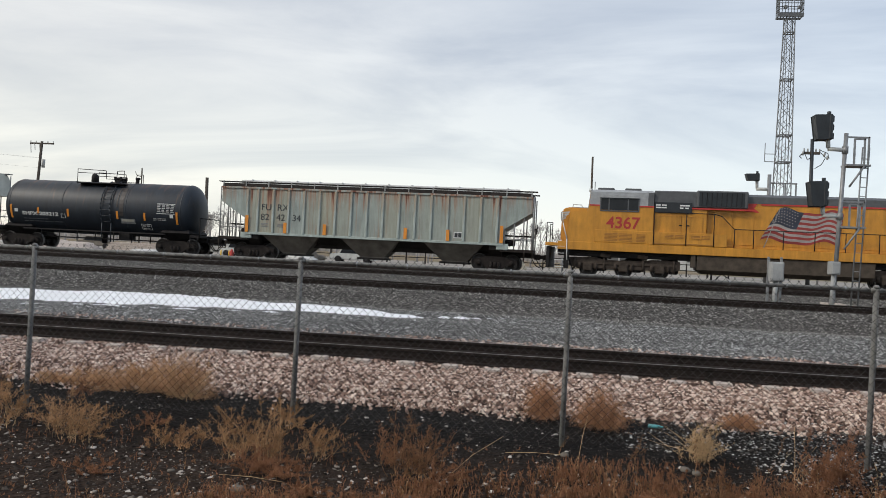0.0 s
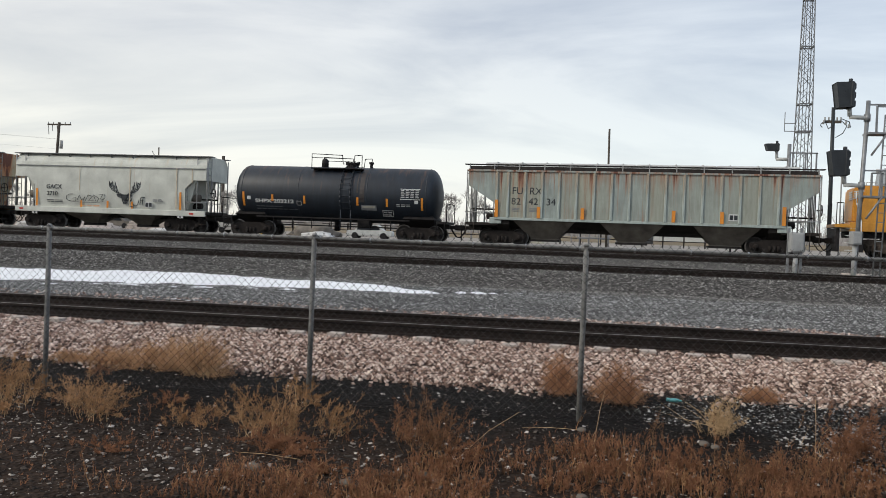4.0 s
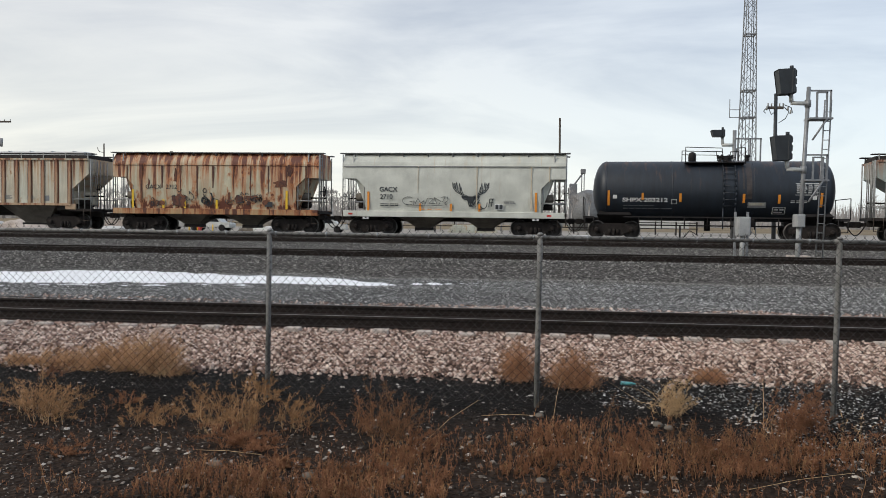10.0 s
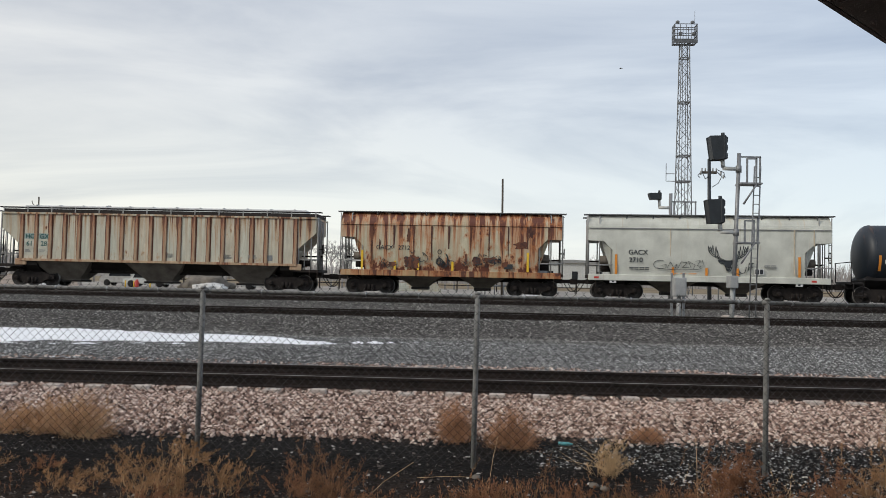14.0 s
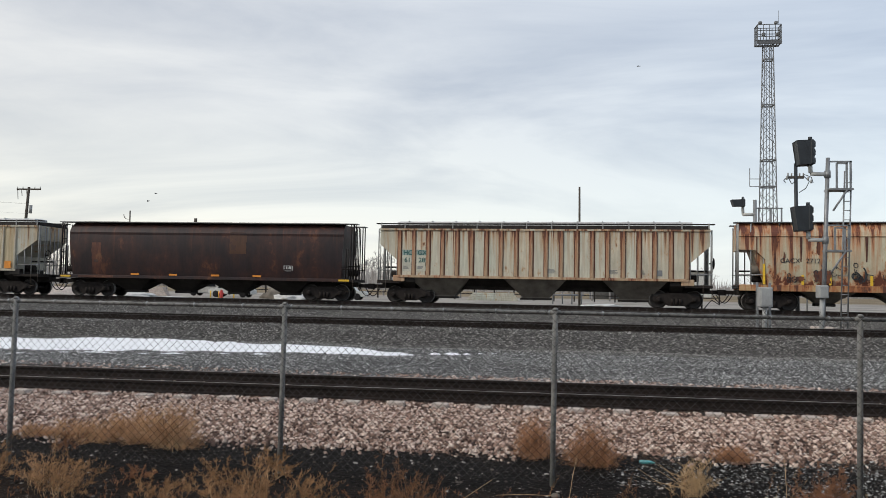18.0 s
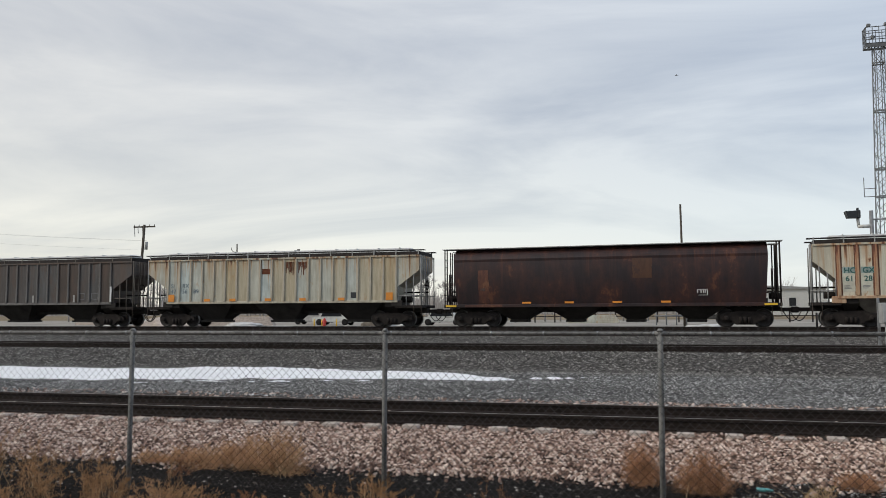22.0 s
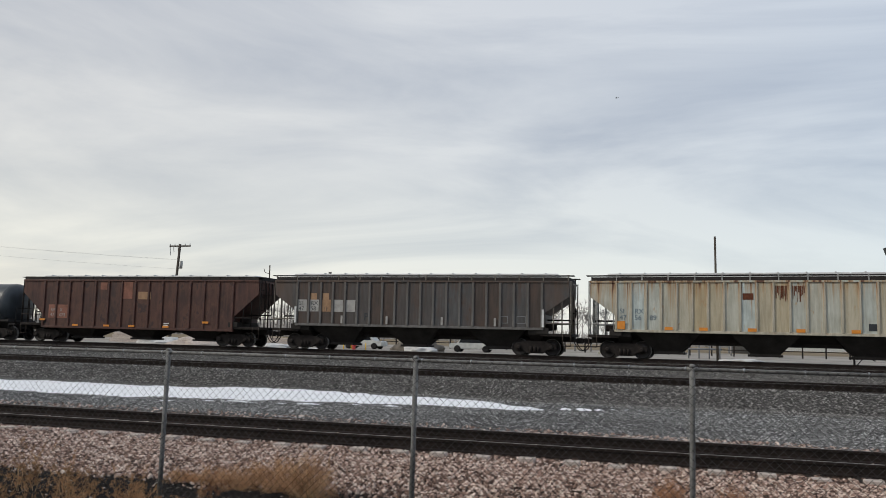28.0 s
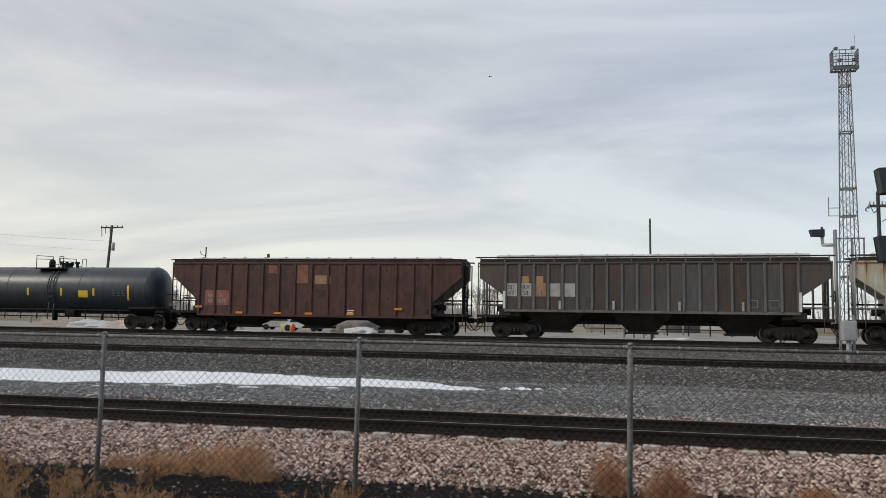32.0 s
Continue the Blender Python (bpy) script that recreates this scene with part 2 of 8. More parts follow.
def ground_material():
    """Bare cinders by the fence, pink ballast, grey gravel, darker ballast, then the yard and dry grass beyond."""
    m, nt, b, vec = material("ground")
    sep = nt.nodes.new("ShaderNodeSeparateXYZ")
    nt.links.new(vec, sep.inputs[0])
    wob = nt.nodes.new("ShaderNodeMath")
    wob.operation = "MULTIPLY_ADD"
    wob.inputs[1].default_value, wob.inputs[2].default_value = 1.6, -0.8
    nt.links.new(_noise(nt, vec, 0.9, 5), wob.inputs[0])
    yy = nt.nodes.new("ShaderNodeMath")
    nt.links.new(sep.outputs["Y"], yy.inputs[0])
    nt.links.new(wob.outputs[0], yy.inputs[1])

    def zone(at, soft, a, c):
        mr = nt.nodes.new("ShaderNodeMapRange")
        mr.inputs["From Min"].default_value, mr.inputs["From Max"].default_value = at - soft, at + soft
        nt.links.new(yy.outputs[0], mr.inputs["Value"])
        return _mix(nt, mr.outputs[0], a, c)

    def speck(sc, stops, gap_shade=0.22):
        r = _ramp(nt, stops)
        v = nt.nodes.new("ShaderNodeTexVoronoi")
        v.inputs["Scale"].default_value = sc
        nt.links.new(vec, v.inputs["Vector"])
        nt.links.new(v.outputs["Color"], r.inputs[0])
        gap = _ramp(nt, [(0.30, (1, 1, 1)), (0.62, (gap_shade, gap_shade * 0.96, gap_shade * 0.92))])      # shade between the stones, put into the colour
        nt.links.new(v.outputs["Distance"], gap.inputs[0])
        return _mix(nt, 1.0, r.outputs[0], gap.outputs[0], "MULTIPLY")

    soil_r = _ramp(nt, [(0.3, (0.0055, 0.0048, 0.0045)), (0.62, (0.0155, 0.0128, 0.0115)), (0.85, (0.060, 0.048, 0.041))])
    nt.links.new(_noise(nt, vec, 7, 8, 0.7), soil_r.inputs[0])
    # pink bed darker than its loose stones: the gaps' shade in its colour
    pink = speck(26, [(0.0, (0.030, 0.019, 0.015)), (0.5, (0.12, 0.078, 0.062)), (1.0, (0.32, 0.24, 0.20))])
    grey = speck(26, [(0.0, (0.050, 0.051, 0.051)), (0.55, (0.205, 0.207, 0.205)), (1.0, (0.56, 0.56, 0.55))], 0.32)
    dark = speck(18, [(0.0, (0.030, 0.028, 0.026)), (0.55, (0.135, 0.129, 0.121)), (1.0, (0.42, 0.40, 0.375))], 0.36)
    pat = _ramp(nt, [(0.35, (0.75, 0.75, 0.75)), (0.65, (1.15, 1.15, 1.15))])
    nt.links.new(_noise(nt, vec, 0.5, 4, 0.5, (0.3, 1, 1)), pat.inputs[0])
    grey = _mix(nt, 1.0, grey, pat.outputs[0], "MULTIPLY")
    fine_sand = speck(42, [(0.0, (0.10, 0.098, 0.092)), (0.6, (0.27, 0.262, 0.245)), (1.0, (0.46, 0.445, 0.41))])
    lot_r = _ramp(nt, [(0.35, (0.25, 0.235, 0.215)), (0.65, (0.40, 0.37, 0.33))])
    nt.links.new(_noise(nt, vec, 0.15, 5), lot_r.inputs[0])
    grass_r = _ramp(nt, [(0.35, (0.17, 0.13, 0.085)), (0.65, (0.27, 0.22, 0.15))])
    nt.links.new(_noise(nt, vec, 0.08, 6), grass_r.inputs[0])
    dirt_r = _ramp(nt, [(0.3, (0.014, 0.0100, 0.0080)), (0.60, (0.046, 0.0315, 0.0240)), (0.8, (0.115, 0.082, 0.062))])
    nt.links.new(_noise(nt, vec, 9, 8, 0.75), dirt_r.inputs[0])
    c = zone(6.0, 0.7, dirt_r.outputs[0], soil_r.outputs[0])
    c = zone(8.25, 0.35, c, pink)
    c = zone(14.9, 0.25, c, grey)
    c = zone(20.55, 0.12, c, fine_sand)
    c = zone(20.95, 0.25, c, dark)
    c = zone(50.0, 1.2, c, lot_r.outputs[0])
    c = zone(130.0, 8.0, c, grass_r.outputs[0])
    nt.links.new(c, b.inputs["Base Color"])
    b.inputs["Roughness"].default_value = 0.95
    b.inputs["Specular IOR Level"].default_value = 0.08
    v = nt.nodes.new("ShaderNodeTexVoronoi")
    v.inputs["Scale"].default_value = 27
    nt.links.new(vec, v.inputs["Vector"])
    bp = nt.nodes.new("ShaderNodeBump")
    bp.inputs["Strength"].default_value, bp.inputs["Distance"].default_value = 0.9, 0.03
    nt.links.new(v.outputs["Distance"], bp.inputs["Height"])
    nt.links.new(bp.outputs[0], b.inputs["Normal"])
    return m


MAT = {}
MAT["ground"] = ground_material()
MAT["black_iron"] = plain("black_iron", (0.020, 0.018, 0.018), 0.7, 0.0, 0.4)
MAT["truck_iron"] = plain("truck_iron", (0.024, 0.0195, 0.0175), 0.8, 0.0, 0.4, 4)
MAT["truck_dust"] = plain("truck_dust", (0.062, 0.049, 0.040), 0.85, 0.0, 0.4, 4)
MAT["wheel_steel"] = plain("wheel_steel", (0.026, 0.022, 0.020), 0.6, 0.2, 0.35, 6)
MAT["tread"] = plain("tread", (0.22, 0.21, 0.20), 0.5, 0.6, 0.2)
MAT["grey_steel"] = plain("grey_steel", (0.30, 0.30, 0.29), 0.55, 0.1, 0.25)
MAT["white_steel"] = plain("white_steel", (0.55, 0.55, 0.52), 0.55, 0.0, 0.18)
MAT["galvanised"] = plain("galvanised", (0.36, 0.37, 0.38), 0.42, 0.75, 0.2, 6, 0.05)
MAT["mast_steel"] = plain("mast_steel", (0.26, 0.265, 0.27), 0.5, 0.4, 0.2, 6, 0.05)
MAT["fence_post"] = plain("fence_post", (0.215, 0.213, 0.205), 0.65, 0.0, 0.3, 6, 0.05)
MAT["fence_wire"] = plain("fence_wire", (0.060, 0.058, 0.056), 0.7, 0.0, 0.2, 6, 0.0)
MAT["rail"] = plain("rail", (0.022, 0.0158, 0.0136), 0.8, 0.0, 0.35, 5)
MAT["rail_head"] = plain("rail_head", (0.20, 0.17, 0.15), 0.5, 0.4, 0.2, 5)
MAT["tie"] = plain("tie", (0.030, 0.024, 0.020), 0.9, 0, 0.4, 9, 0.4)
MAT["tie_pale"] = plain("tie_pale", (0.50, 0.43, 0.38), 0.9, 0, 0.25, 9, 0.4)
MAT["snow"] = plain("snow", (0.90, 0.91, 0.93), 0.6, 0, 0.03, 2, 0.3, 14)
MAT["wood_pole"] = plain("wood_pole", (0.085, 0.072, 0.060), 0.9, 0, 0.3, 5, 0.3)
MAT["signal_black"] = plain("signal_black", (0.018, 0.022, 0.026), 0.55, 0, 0.3)
MAT["glass_dark"] = plain("glass_dark", (0.02, 0.022, 0.025), 0.12, 0, 0.2, 3, 0.0)
MAT["glass_dark"].node_tree.nodes["Principled BSDF"].inputs["Specular IOR Level"].default_value = 0.25
MAT["orange"] = plain("orange", (0.75, 0.27, 0.03), 0.5, 0, 0.12)
MAT["yellow"] = plain("yellow", (0.80, 0.50, 0.03), 0.5, 0, 0.1)
MAT["black_letter"] = plain("black_letter", (0.03, 0.035, 0.04), 0.6, 0, 0.3)
MAT["white_letter"] = plain("white_letter", (0.72, 0.72, 0.70), 0.6, 0, 0.1)
MAT["faint_letter"] = plain("faint_letter", (0.20, 0.205, 0.21), 0.6, 0, 0.2)
MAT["red_letter"] = plain("red_letter", (0.42, 0.035, 0.03), 0.5, 0, 0.15)
MAT["red"] = plain("red", (0.50, 0.04, 0.03), 0.5, 0, 0.15)
MAT["teal_letter"] = plain("teal_letter", (0.03, 0.12, 0.11), 0.6, 0, 0.2)
MAT["blue_letter"] = plain("blue_letter", (0.12, 0.17, 0.21), 0.6, 0, 0.2)
MAT["hatch_white"] = plain("hatch_white", (0.62, 0.62, 0.60), 0.55, 0, 0.15)
MAT["loco_yellow"] = weathered("loco_yellow", (0.64, 0.290, 0.032), (0.16, 0.07, 0.02), (0.42, 0.17, 0.03), 0.70, 0.78, 0.2, 4.0, 2.0, 0.42, 1)
MAT["loco_grey"] = plain("loco_grey", (0.095, 0.098, 0.102), 0.5, 0, 0.2)
MAT["loco_light"] = plain("loco_light", (0.34, 0.35, 0.36), 0.5, 0, 0.2)
MAT["fuel_tank"] = plain("fuel_tank", (0.085, 0.068, 0.053), 0.7, 0, 0.3)
MAT["tank_black"] = weathered("tank_black", (0.015, 0.022, 0.033), (0.06, 0.038, 0.03), (0.10, 0.052, 0.032), 0.62, 0.72, 0.3, 4.2, 2.0, 0.5, 2)
MAT["tank_blue"] = weathered("tank_blue", (0.045, 0.055, 0.065), (0.03, 0.03, 0.03), (0.07, 0.06, 0.055), 0.68, 0.74, 0.3, 4.2, 2.0, 0.38, 3)
MAT["sage"] = weathered("sage", (0.37, 0.42, 0.39), (0.12, 0.036, 0.020), (0.34, 0.155, 0.085), streak=0.515, blotch=0.70, dirt=0.22, top=3.95, fall=1.2, seed=4)
MAT["sage_post"] = weathered("sage_post", (0.44, 0.50, 0.47), (0.17, 0.07, 0.035), (0.38, 0.24, 0.13), streak=0.60, blotch=0.72, dirt=0.2, top=3.9, fall=1.9, seed=14)
MAT["cream"] = weathered("cream", (0.63, 0.635, 0.565), (0.40, 0.24, 0.10), (0.58, 0.46, 0.29), 0.72, 0.82, 0.04, 4.0, 2.0, seed=5)
MAT["rusty"] = weathered("rusty", (0.60, 0.545, 0.39), (0.105, 0.024, 0.014), (0.47, 0.165, 0.050), 0.505, 0.600, 0.2, 3.9, 3.0, seed=6, low=0.15)
MAT["rusty_sill"] = weathered("rusty_sill", (0.50, 0.34, 0.18), (0.08, 0.024, 0.016), (0.40, 0.14, 0.045), 0.42, 0.56, 0.2, 1.4, 1.0, seed=26)
MAT["pale"] = weathered("pale", (0.56, 0.52, 0.41), (0.12, 0.040, 0.022), (0.44, 0.23, 0.10), 0.545, 0.64, 0.2, 3.9, 2.2, seed=7, low=0.05)
MAT["pale_rib"] = weathered("pale_rib", (0.56, 0.40, 0.255), (0.085, 0.025, 0.018), (0.32, 0.115, 0.050), 0.485, 0.62, 0.2, 3.4, 3.0, seed=17)
MAT["rust_edge"] = weathered("rust_edge", (0.24, 0.095, 0.042), (0.060, 0.020, 0.014), (0.15, 0.052, 0.025), 0.46, 0.56, 0.3, 3.4, 3.0, seed=33)
MAT["rust_run"] = weathered("rust_run", (0.22, 0.075, 0.030), (0.060, 0.020, 0.014), (0.13, 0.042, 0.020), 0.48, 0.52, 0.3, 3.4, 3.0, seed=37)
MAT["tank_stain"] = plain("tank_stain", (0.040, 0.031, 0.028), 0.5, 0, 0.4, 2.5)
MAT["ochre_run"] = plain("ochre_run", (0.58, 0.49, 0.36), 0.6, 0, 0.25, 4)
MAT["brown"] = weathered("brown", (0.021, 0.0098, 0.0125), (0.110, 0.038, 0.017), (0.066, 0.020, 0.012), 0.70, 0.580, 0.5, 3.4, 3.0, seed=8, bsize=0.8, bwide=0.16)
MAT["straw"] = weathered("straw", (0.55, 0.57, 0.50), (0.10, 0.034, 0.020), (0.43, 0.26, 0.12), 0.545, 0.645, 0.28, 3.9, 2.0, seed=9, band=0.2)
MAT["straw_post"] = weathered("straw_post", (0.58, 0.53, 0.42), (0.10, 0.035, 0.020), (0.38, 0.22, 0.10), 0.57, 0.66, 0.28, 3.6, 2.6, seed=19)
MAT["slate"] = weathered("slate", (0.088, 0.085, 0.086), (0.060, 0.038, 0.030), (0.098, 0.058, 0.038), 0.60, 0.60, 0.35, 3.8, 2.4, seed=10, bsize=0.5, bwide=0.12, band=0.5)
MAT["maroon"] = weathered("maroon", (0.074, 0.026, 0.020), (0.040, 0.017, 0.016), (0.115, 0.043, 0.026), 0.62, 0.545, 0.5, 3.8, 2.4, seed=11, bsize=0.8, bwide=0.12)
MAT["pale_patch"] = plain("pale_patch", (0.56, 0.545, 0.45), 0.7, 0, 0.15)
MAT["teal_patch"] = plain("teal_patch", (0.30, 0.37, 0.345), 0.7, 0, 0.25)
MAT["sage_panel"] = weathered("sage_panel", (0.37, 0.42, 0.39), (0.12, 0.036, 0.020), (0.34, 0.155, 0.085), streak=0.505, blotch=0.70, dirt=0.22, top=3.95, fall=1.2, seed=4, alt=(0.38, 0.385, 0.31))
MAT["pale_panel"] = weathered("pale_panel", (0.68, 0.615, 0.48), (0.12, 0.040, 0.022), (0.44, 0.23, 0.10), 0.55, 0.645, 0.2, 3.9, 2.2, seed=7, low=0.03, alt=(0.63, 0.625, 0.515))
MAT["straw_panel"] = weathered("straw_panel", (0.57, 0.635, 0.61), (0.10, 0.034, 0.020), (0.43, 0.26, 0.12), 0.56, 0.655, 0.28, 3.9, 1.6, seed=9, alt=(0.55, 0.455, 0.295))
MAT["slate_panel"] = weathered("slate_panel", (0.100, 0.099, 0.101), (0.060, 0.038, 0.030), (0.092, 0.056, 0.040), 0.60, 0.60, 0.35, 3.8, 2.4, seed=10, bsize=0.7, bwide=0.12, alt=(0.072, 0.052, 0.043))
MAT["slate_post"] = weathered("slate_post", (0.165, 0.158, 0.150), (0.060, 0.045, 0.038), (0.10, 0.08, 0.065), 0.58, 0.62, 0.3, 3.8, 2.4, seed=40)
MAT["maroon_panel"] = weathered("maroon_panel", (0.084, 0.030, 0.022), (0.036, 0.016, 0.016), (0.115, 0.045, 0.026), 0.62, 0.545, 0.5, 3.8, 2.4, seed=11, bsize=1.1, bwide=0.12, alt=(0.050, 0.022, 0.020))
MAT["red_rust"] = weathered("red_rust", (0.070, 0.022, 0.017), (0.17, 0.075, 0.034), (0.14, 0.048, 0.024), 0.62, 0.57, 0.5, 3.4, 3.0, seed=52, bsize=1.4, bwide=0.14)
MAT["orange_rust"] = weathered("orange_rust", (0.085, 0.034, 0.014), (0.050, 0.020, 0.014), (0.085, 0.032, 0.014), 0.60, 0.56, 0.5, 3.4, 3.0, seed=55, bsize=1.6, bwide=0.16)
MAT["buff"] = plain("buff", (0.36, 0.22, 0.13), 0.7, 0, 0.2)
MAT["dull_patch"] = plain("dull_patch", (0.40, 0.385, 0.36), 0.7, 0, 0.2)
MAT["pink_patch"] = plain("pink_patch", (0.26, 0.12, 0.085), 0.7, 0, 0.25)
MAT["tower_steel"] = plain("tower_steel", (0.17, 0.175, 0.18), 0.6, 0.1, 0.2)
MAT["box_grey"] = plain("box_grey", (0.34, 0.345, 0.34), 0.55, 0, 0.15)
MAT["old_snow"] = plain("old_snow", (0.55, 0.54, 0.52), 0.8, 0, 0.25, 1.5, 0.4, 6)
MAT["rust_dab"] = plain("rust_dab", (0.13, 0.045, 0.024), 0.8, 0, 0.35, 6)
MAT["under_grey"] = plain("under_grey", (0.165, 0.145, 0.122), 0.85, 0, 0.35, 1.5)
MAT["under_dark"] = plain("under_dark", (0.034, 0.030, 0.027), 0.85, 0, 0.35, 1.5)
MAT["twig"] = plain("twig", (0.54, 0.32, 0.175), 0.9, 0, 0.35, 9, 0)
MAT["twig_dark"] = plain("twig_dark", (0.30, 0.146, 0.080), 0.9, 0, 0.4, 9, 0)
MAT["straw_blade"] = plain("straw_blade", (0.60, 0.415, 0.235), 0.9, 0, 0.3, 9, 0)
MAT["twig_pink"] = plain("twig_pink", (0.46, 0.245, 0.135), 0.9, 0, 0.35, 9, 0)
MAT["weed"] = plain("weed", (0.40, 0.228, 0.115), 0.9, 0, 0.4, 9, 0)
MAT["weed_dark"] = plain("weed_dark", (0.23, 0.120, 0.066), 0.9, 0, 0.4, 9, 0)
# paler than bark: the haze of distance is put into this colour
MAT["bare_tree"] = plain("bare_tree", (0.40, 0.375, 0.355), 0.95, 0, 0.3, 0.3, 0)
MAT["pink_stone"] = stones("pink_stone", (0.075, 0.045, 0.036), (0.46, 0.305, 0.242), (0.95, 0.80, 0.69))
MAT["dark_stone"] = stones("dark_stone", (0.042, 0.039, 0.036), (0.172, 0.163, 0.152), (0.46, 0.44, 0.41))
MAT["grey_stone"] = stones("grey_stone", (0.037, 0.037, 0.036), (0.224, 0.221, 0.214), (0.74, 0.73, 0.71))
MAT["pebble"] = stones("pebble", (0.05, 0.042, 0.036), (0.17, 0.145, 0.125), (0.72, 0.66, 0.60))
MAT["pebble_pale"] = stones("pebble_pale", (0.20, 0.19, 0.18), (0.36, 0.345, 0.325), (0.60, 0.58, 0.55))
MAT["brown_pebble"] = stones("brown_pebble", (0.022, 0.017, 0.014), (0.085, 0.066, 0.053), (0.62, 0.55, 0.48))
MAT["cinder"] = stones("cinder", (0.0060, 0.0053, 0.0050), (0.019, 0.0158, 0.0140), (0.125, 0.104, 0.090))


# ---- mesh helpers ----
def part(name, bm, material=None, parent=None, label="", smooth=False):
    me = bpy.data.meshes.new(name)
    bm.to_mesh(me)
    bm.free()
    if smooth:
        me.polygons.foreach_set("use_smooth", [True] * len(me.polygons))
    for mt in material if isinstance(material, (list, tuple)) else (material,):
        me.materials.append(MAT[mt] if isinstance(mt, str) else mt)
    ob = new(name, me)
    if parent is not None:
        ob.parent = parent
    if label:
        tagged(ob, label)
    return ob


def share(ob, loc, parent, rot=None):
    """Another object on the same mesh."""
    o = new(ob.name.split(".")[0], ob.data)
    o.parent, o.location = parent, loc
    if rot:
        o.rotation_euler = rot
    return o


def BM():
    return bmesh.new()


def box(bm, x0, x1, y0, y1, z0, z1, bevel=0.0, mat=0):
    vs = [bm.verts.new(p) for p in ((x0, y0, z0), (x1, y0, z0), (x1, y1, z0), (x0, y1, z0), (x0, y0, z1), (x1, y0, z1), (x1, y1, z1), (x0, y1, z1))]
    fs = [bm.faces.new([vs[i] for i in f]) for f in ((3, 2, 1, 0), (4, 5, 6, 7), (0, 1, 5, 4), (1, 2, 6, 5), (2, 3, 7, 6), (3, 0, 4, 7))]
    for f in fs:
        f.material_index = mat
    if bevel:
        es = list({e for f in fs for e in f.edges})
        bmesh.ops.bevel(bm, geom=es, offset=bevel, segments=1, affect="EDGES", profile=0.5)
    return bm


def rod(bm, a, b, r, n=8, r2=None, mat=0):
    a, b = Vector(a), Vector(b)
    r2 = r if r2 is None else r2
    d = b - a
    q = d.to_track_quat("Z", "Y")
    rings = []
    for p, rr in ((a, r), (b, r2)):
        rings.append([bm.verts.new(p + q @ Vector((rr * math.cos(k * math.tau / n), rr * math.sin(k * math.tau / n), 0))) for k in range(n)])
    for k in range(n):
        f = bm.faces.new((rings[0][k], rings[0][(k + 1) % n], rings[1][(k + 1) % n], rings[1][k]))
        f.smooth, f.material_index = n > 5, mat
    for f in (bm.faces.new(rings[0][::-1]), bm.faces.new(rings[1])):
        f.material_index = mat
    return bm


def pipe(bm, pts, r, n=6):
    for a, b in zip(pts, pts[1:]):
        rod(bm, a, b, r, n)
    return bm


def loft(bm, levels):
    """levels: rows of z, x from, x to, half width; a closed body between them."""
    rings = []
    for z, xa, xb, hw in levels:
        rings.append([bm.verts.new(p) for p in ((xa, -hw, z), (xb, -hw, z), (xb, hw, z), (xa, hw, z))])
    for p, q in zip(rings, rings[1:]):
        for k in range(4):
            bm.faces.new((p[k], p[(k + 1) % 4], q[(k + 1) % 4], q[k]))
    bm.faces.new(rings[0][::-1])
    bm.faces.new(rings[-1])
    return bm


def lathe(bm, prof, n=32, axis="x", centre=(0, 0, 0)):
    """prof: rows of place along the axis and radius, from end to end."""
    rings = []
    for a, r in prof:
        ring = []
        for k in range(n):
            u, v = r * math.cos(k * math.tau / n), r * math.sin(k * math.tau / n)
            p = {"x": (a, u, v), "y": (v, a, u), "z": (u, v, a)}[axis]
            ring.append(bm.verts.new(Vector(p) + Vector(centre)))
        rings.append(ring)
    for p, q in zip(rings, rings[1:]):
        for k in range(n):
            bm.faces.new((p[k], p[(k + 1) % n], q[(k + 1) % n], q[k])).smooth = True
    bm.faces.new(rings[0][::-1])
    bm.faces.new(rings[-1])
    return bm


def prism(bm, outline, y0, y1, mat=0):
    """An outline in x and z, given counter-clockwise, pushed from y0 to y1."""
    a = [bm.verts.new((x, y0, z)) for x, z in outline]
    b = [bm.verts.new((x, y1, z)) for x, z in outline]
    n = len(a)
    fs = [bm.faces.new(a), bm.faces.new(b[::-1])]
    fs += [bm.faces.new((a[k], b[k], b[(k + 1) % n], a[(k + 1) % n])) for k in range(n)]
    for f in fs:
        f.material_index = mat
    return bm


def thing(name, label, category, group="", m=None, kind=""):
    ob = new(name)
    tagged(ob, label, category, group, kind)
    if m is not None:
        ob.matrix_basis = m
    return ob


def lettering(text, x, y, z, size, mat, parent, wide=1.0, gap=1.0, label="", bold=0.0):
    """Painted characters on a side that faces -y; x, z: lower left corner."""
    cu = bpy.data.curves.new("lettering", "FONT")
    cu.body, cu.size, cu.extrude, cu.space_character, cu.offset = text, size, 0.004, gap, bold
    tmp = new("lettering", cu)
    dg = bpy.context.evaluated_depsgraph_get()
    me = bpy.data.meshes.new_from_object(tmp.evaluated_get(dg))
    bpy.data.objects.remove(tmp)
    me.materials.clear()
    me.materials.append(MAT[mat])
    ob = new("lettering", me)
    ob.parent = parent
    ob.matrix_basis = pose(x, y, z, 90, 0, 0) @ Matrix.Diagonal((wide, 1, 1, 1))
    if label:
        tagged(ob, label)
    return ob


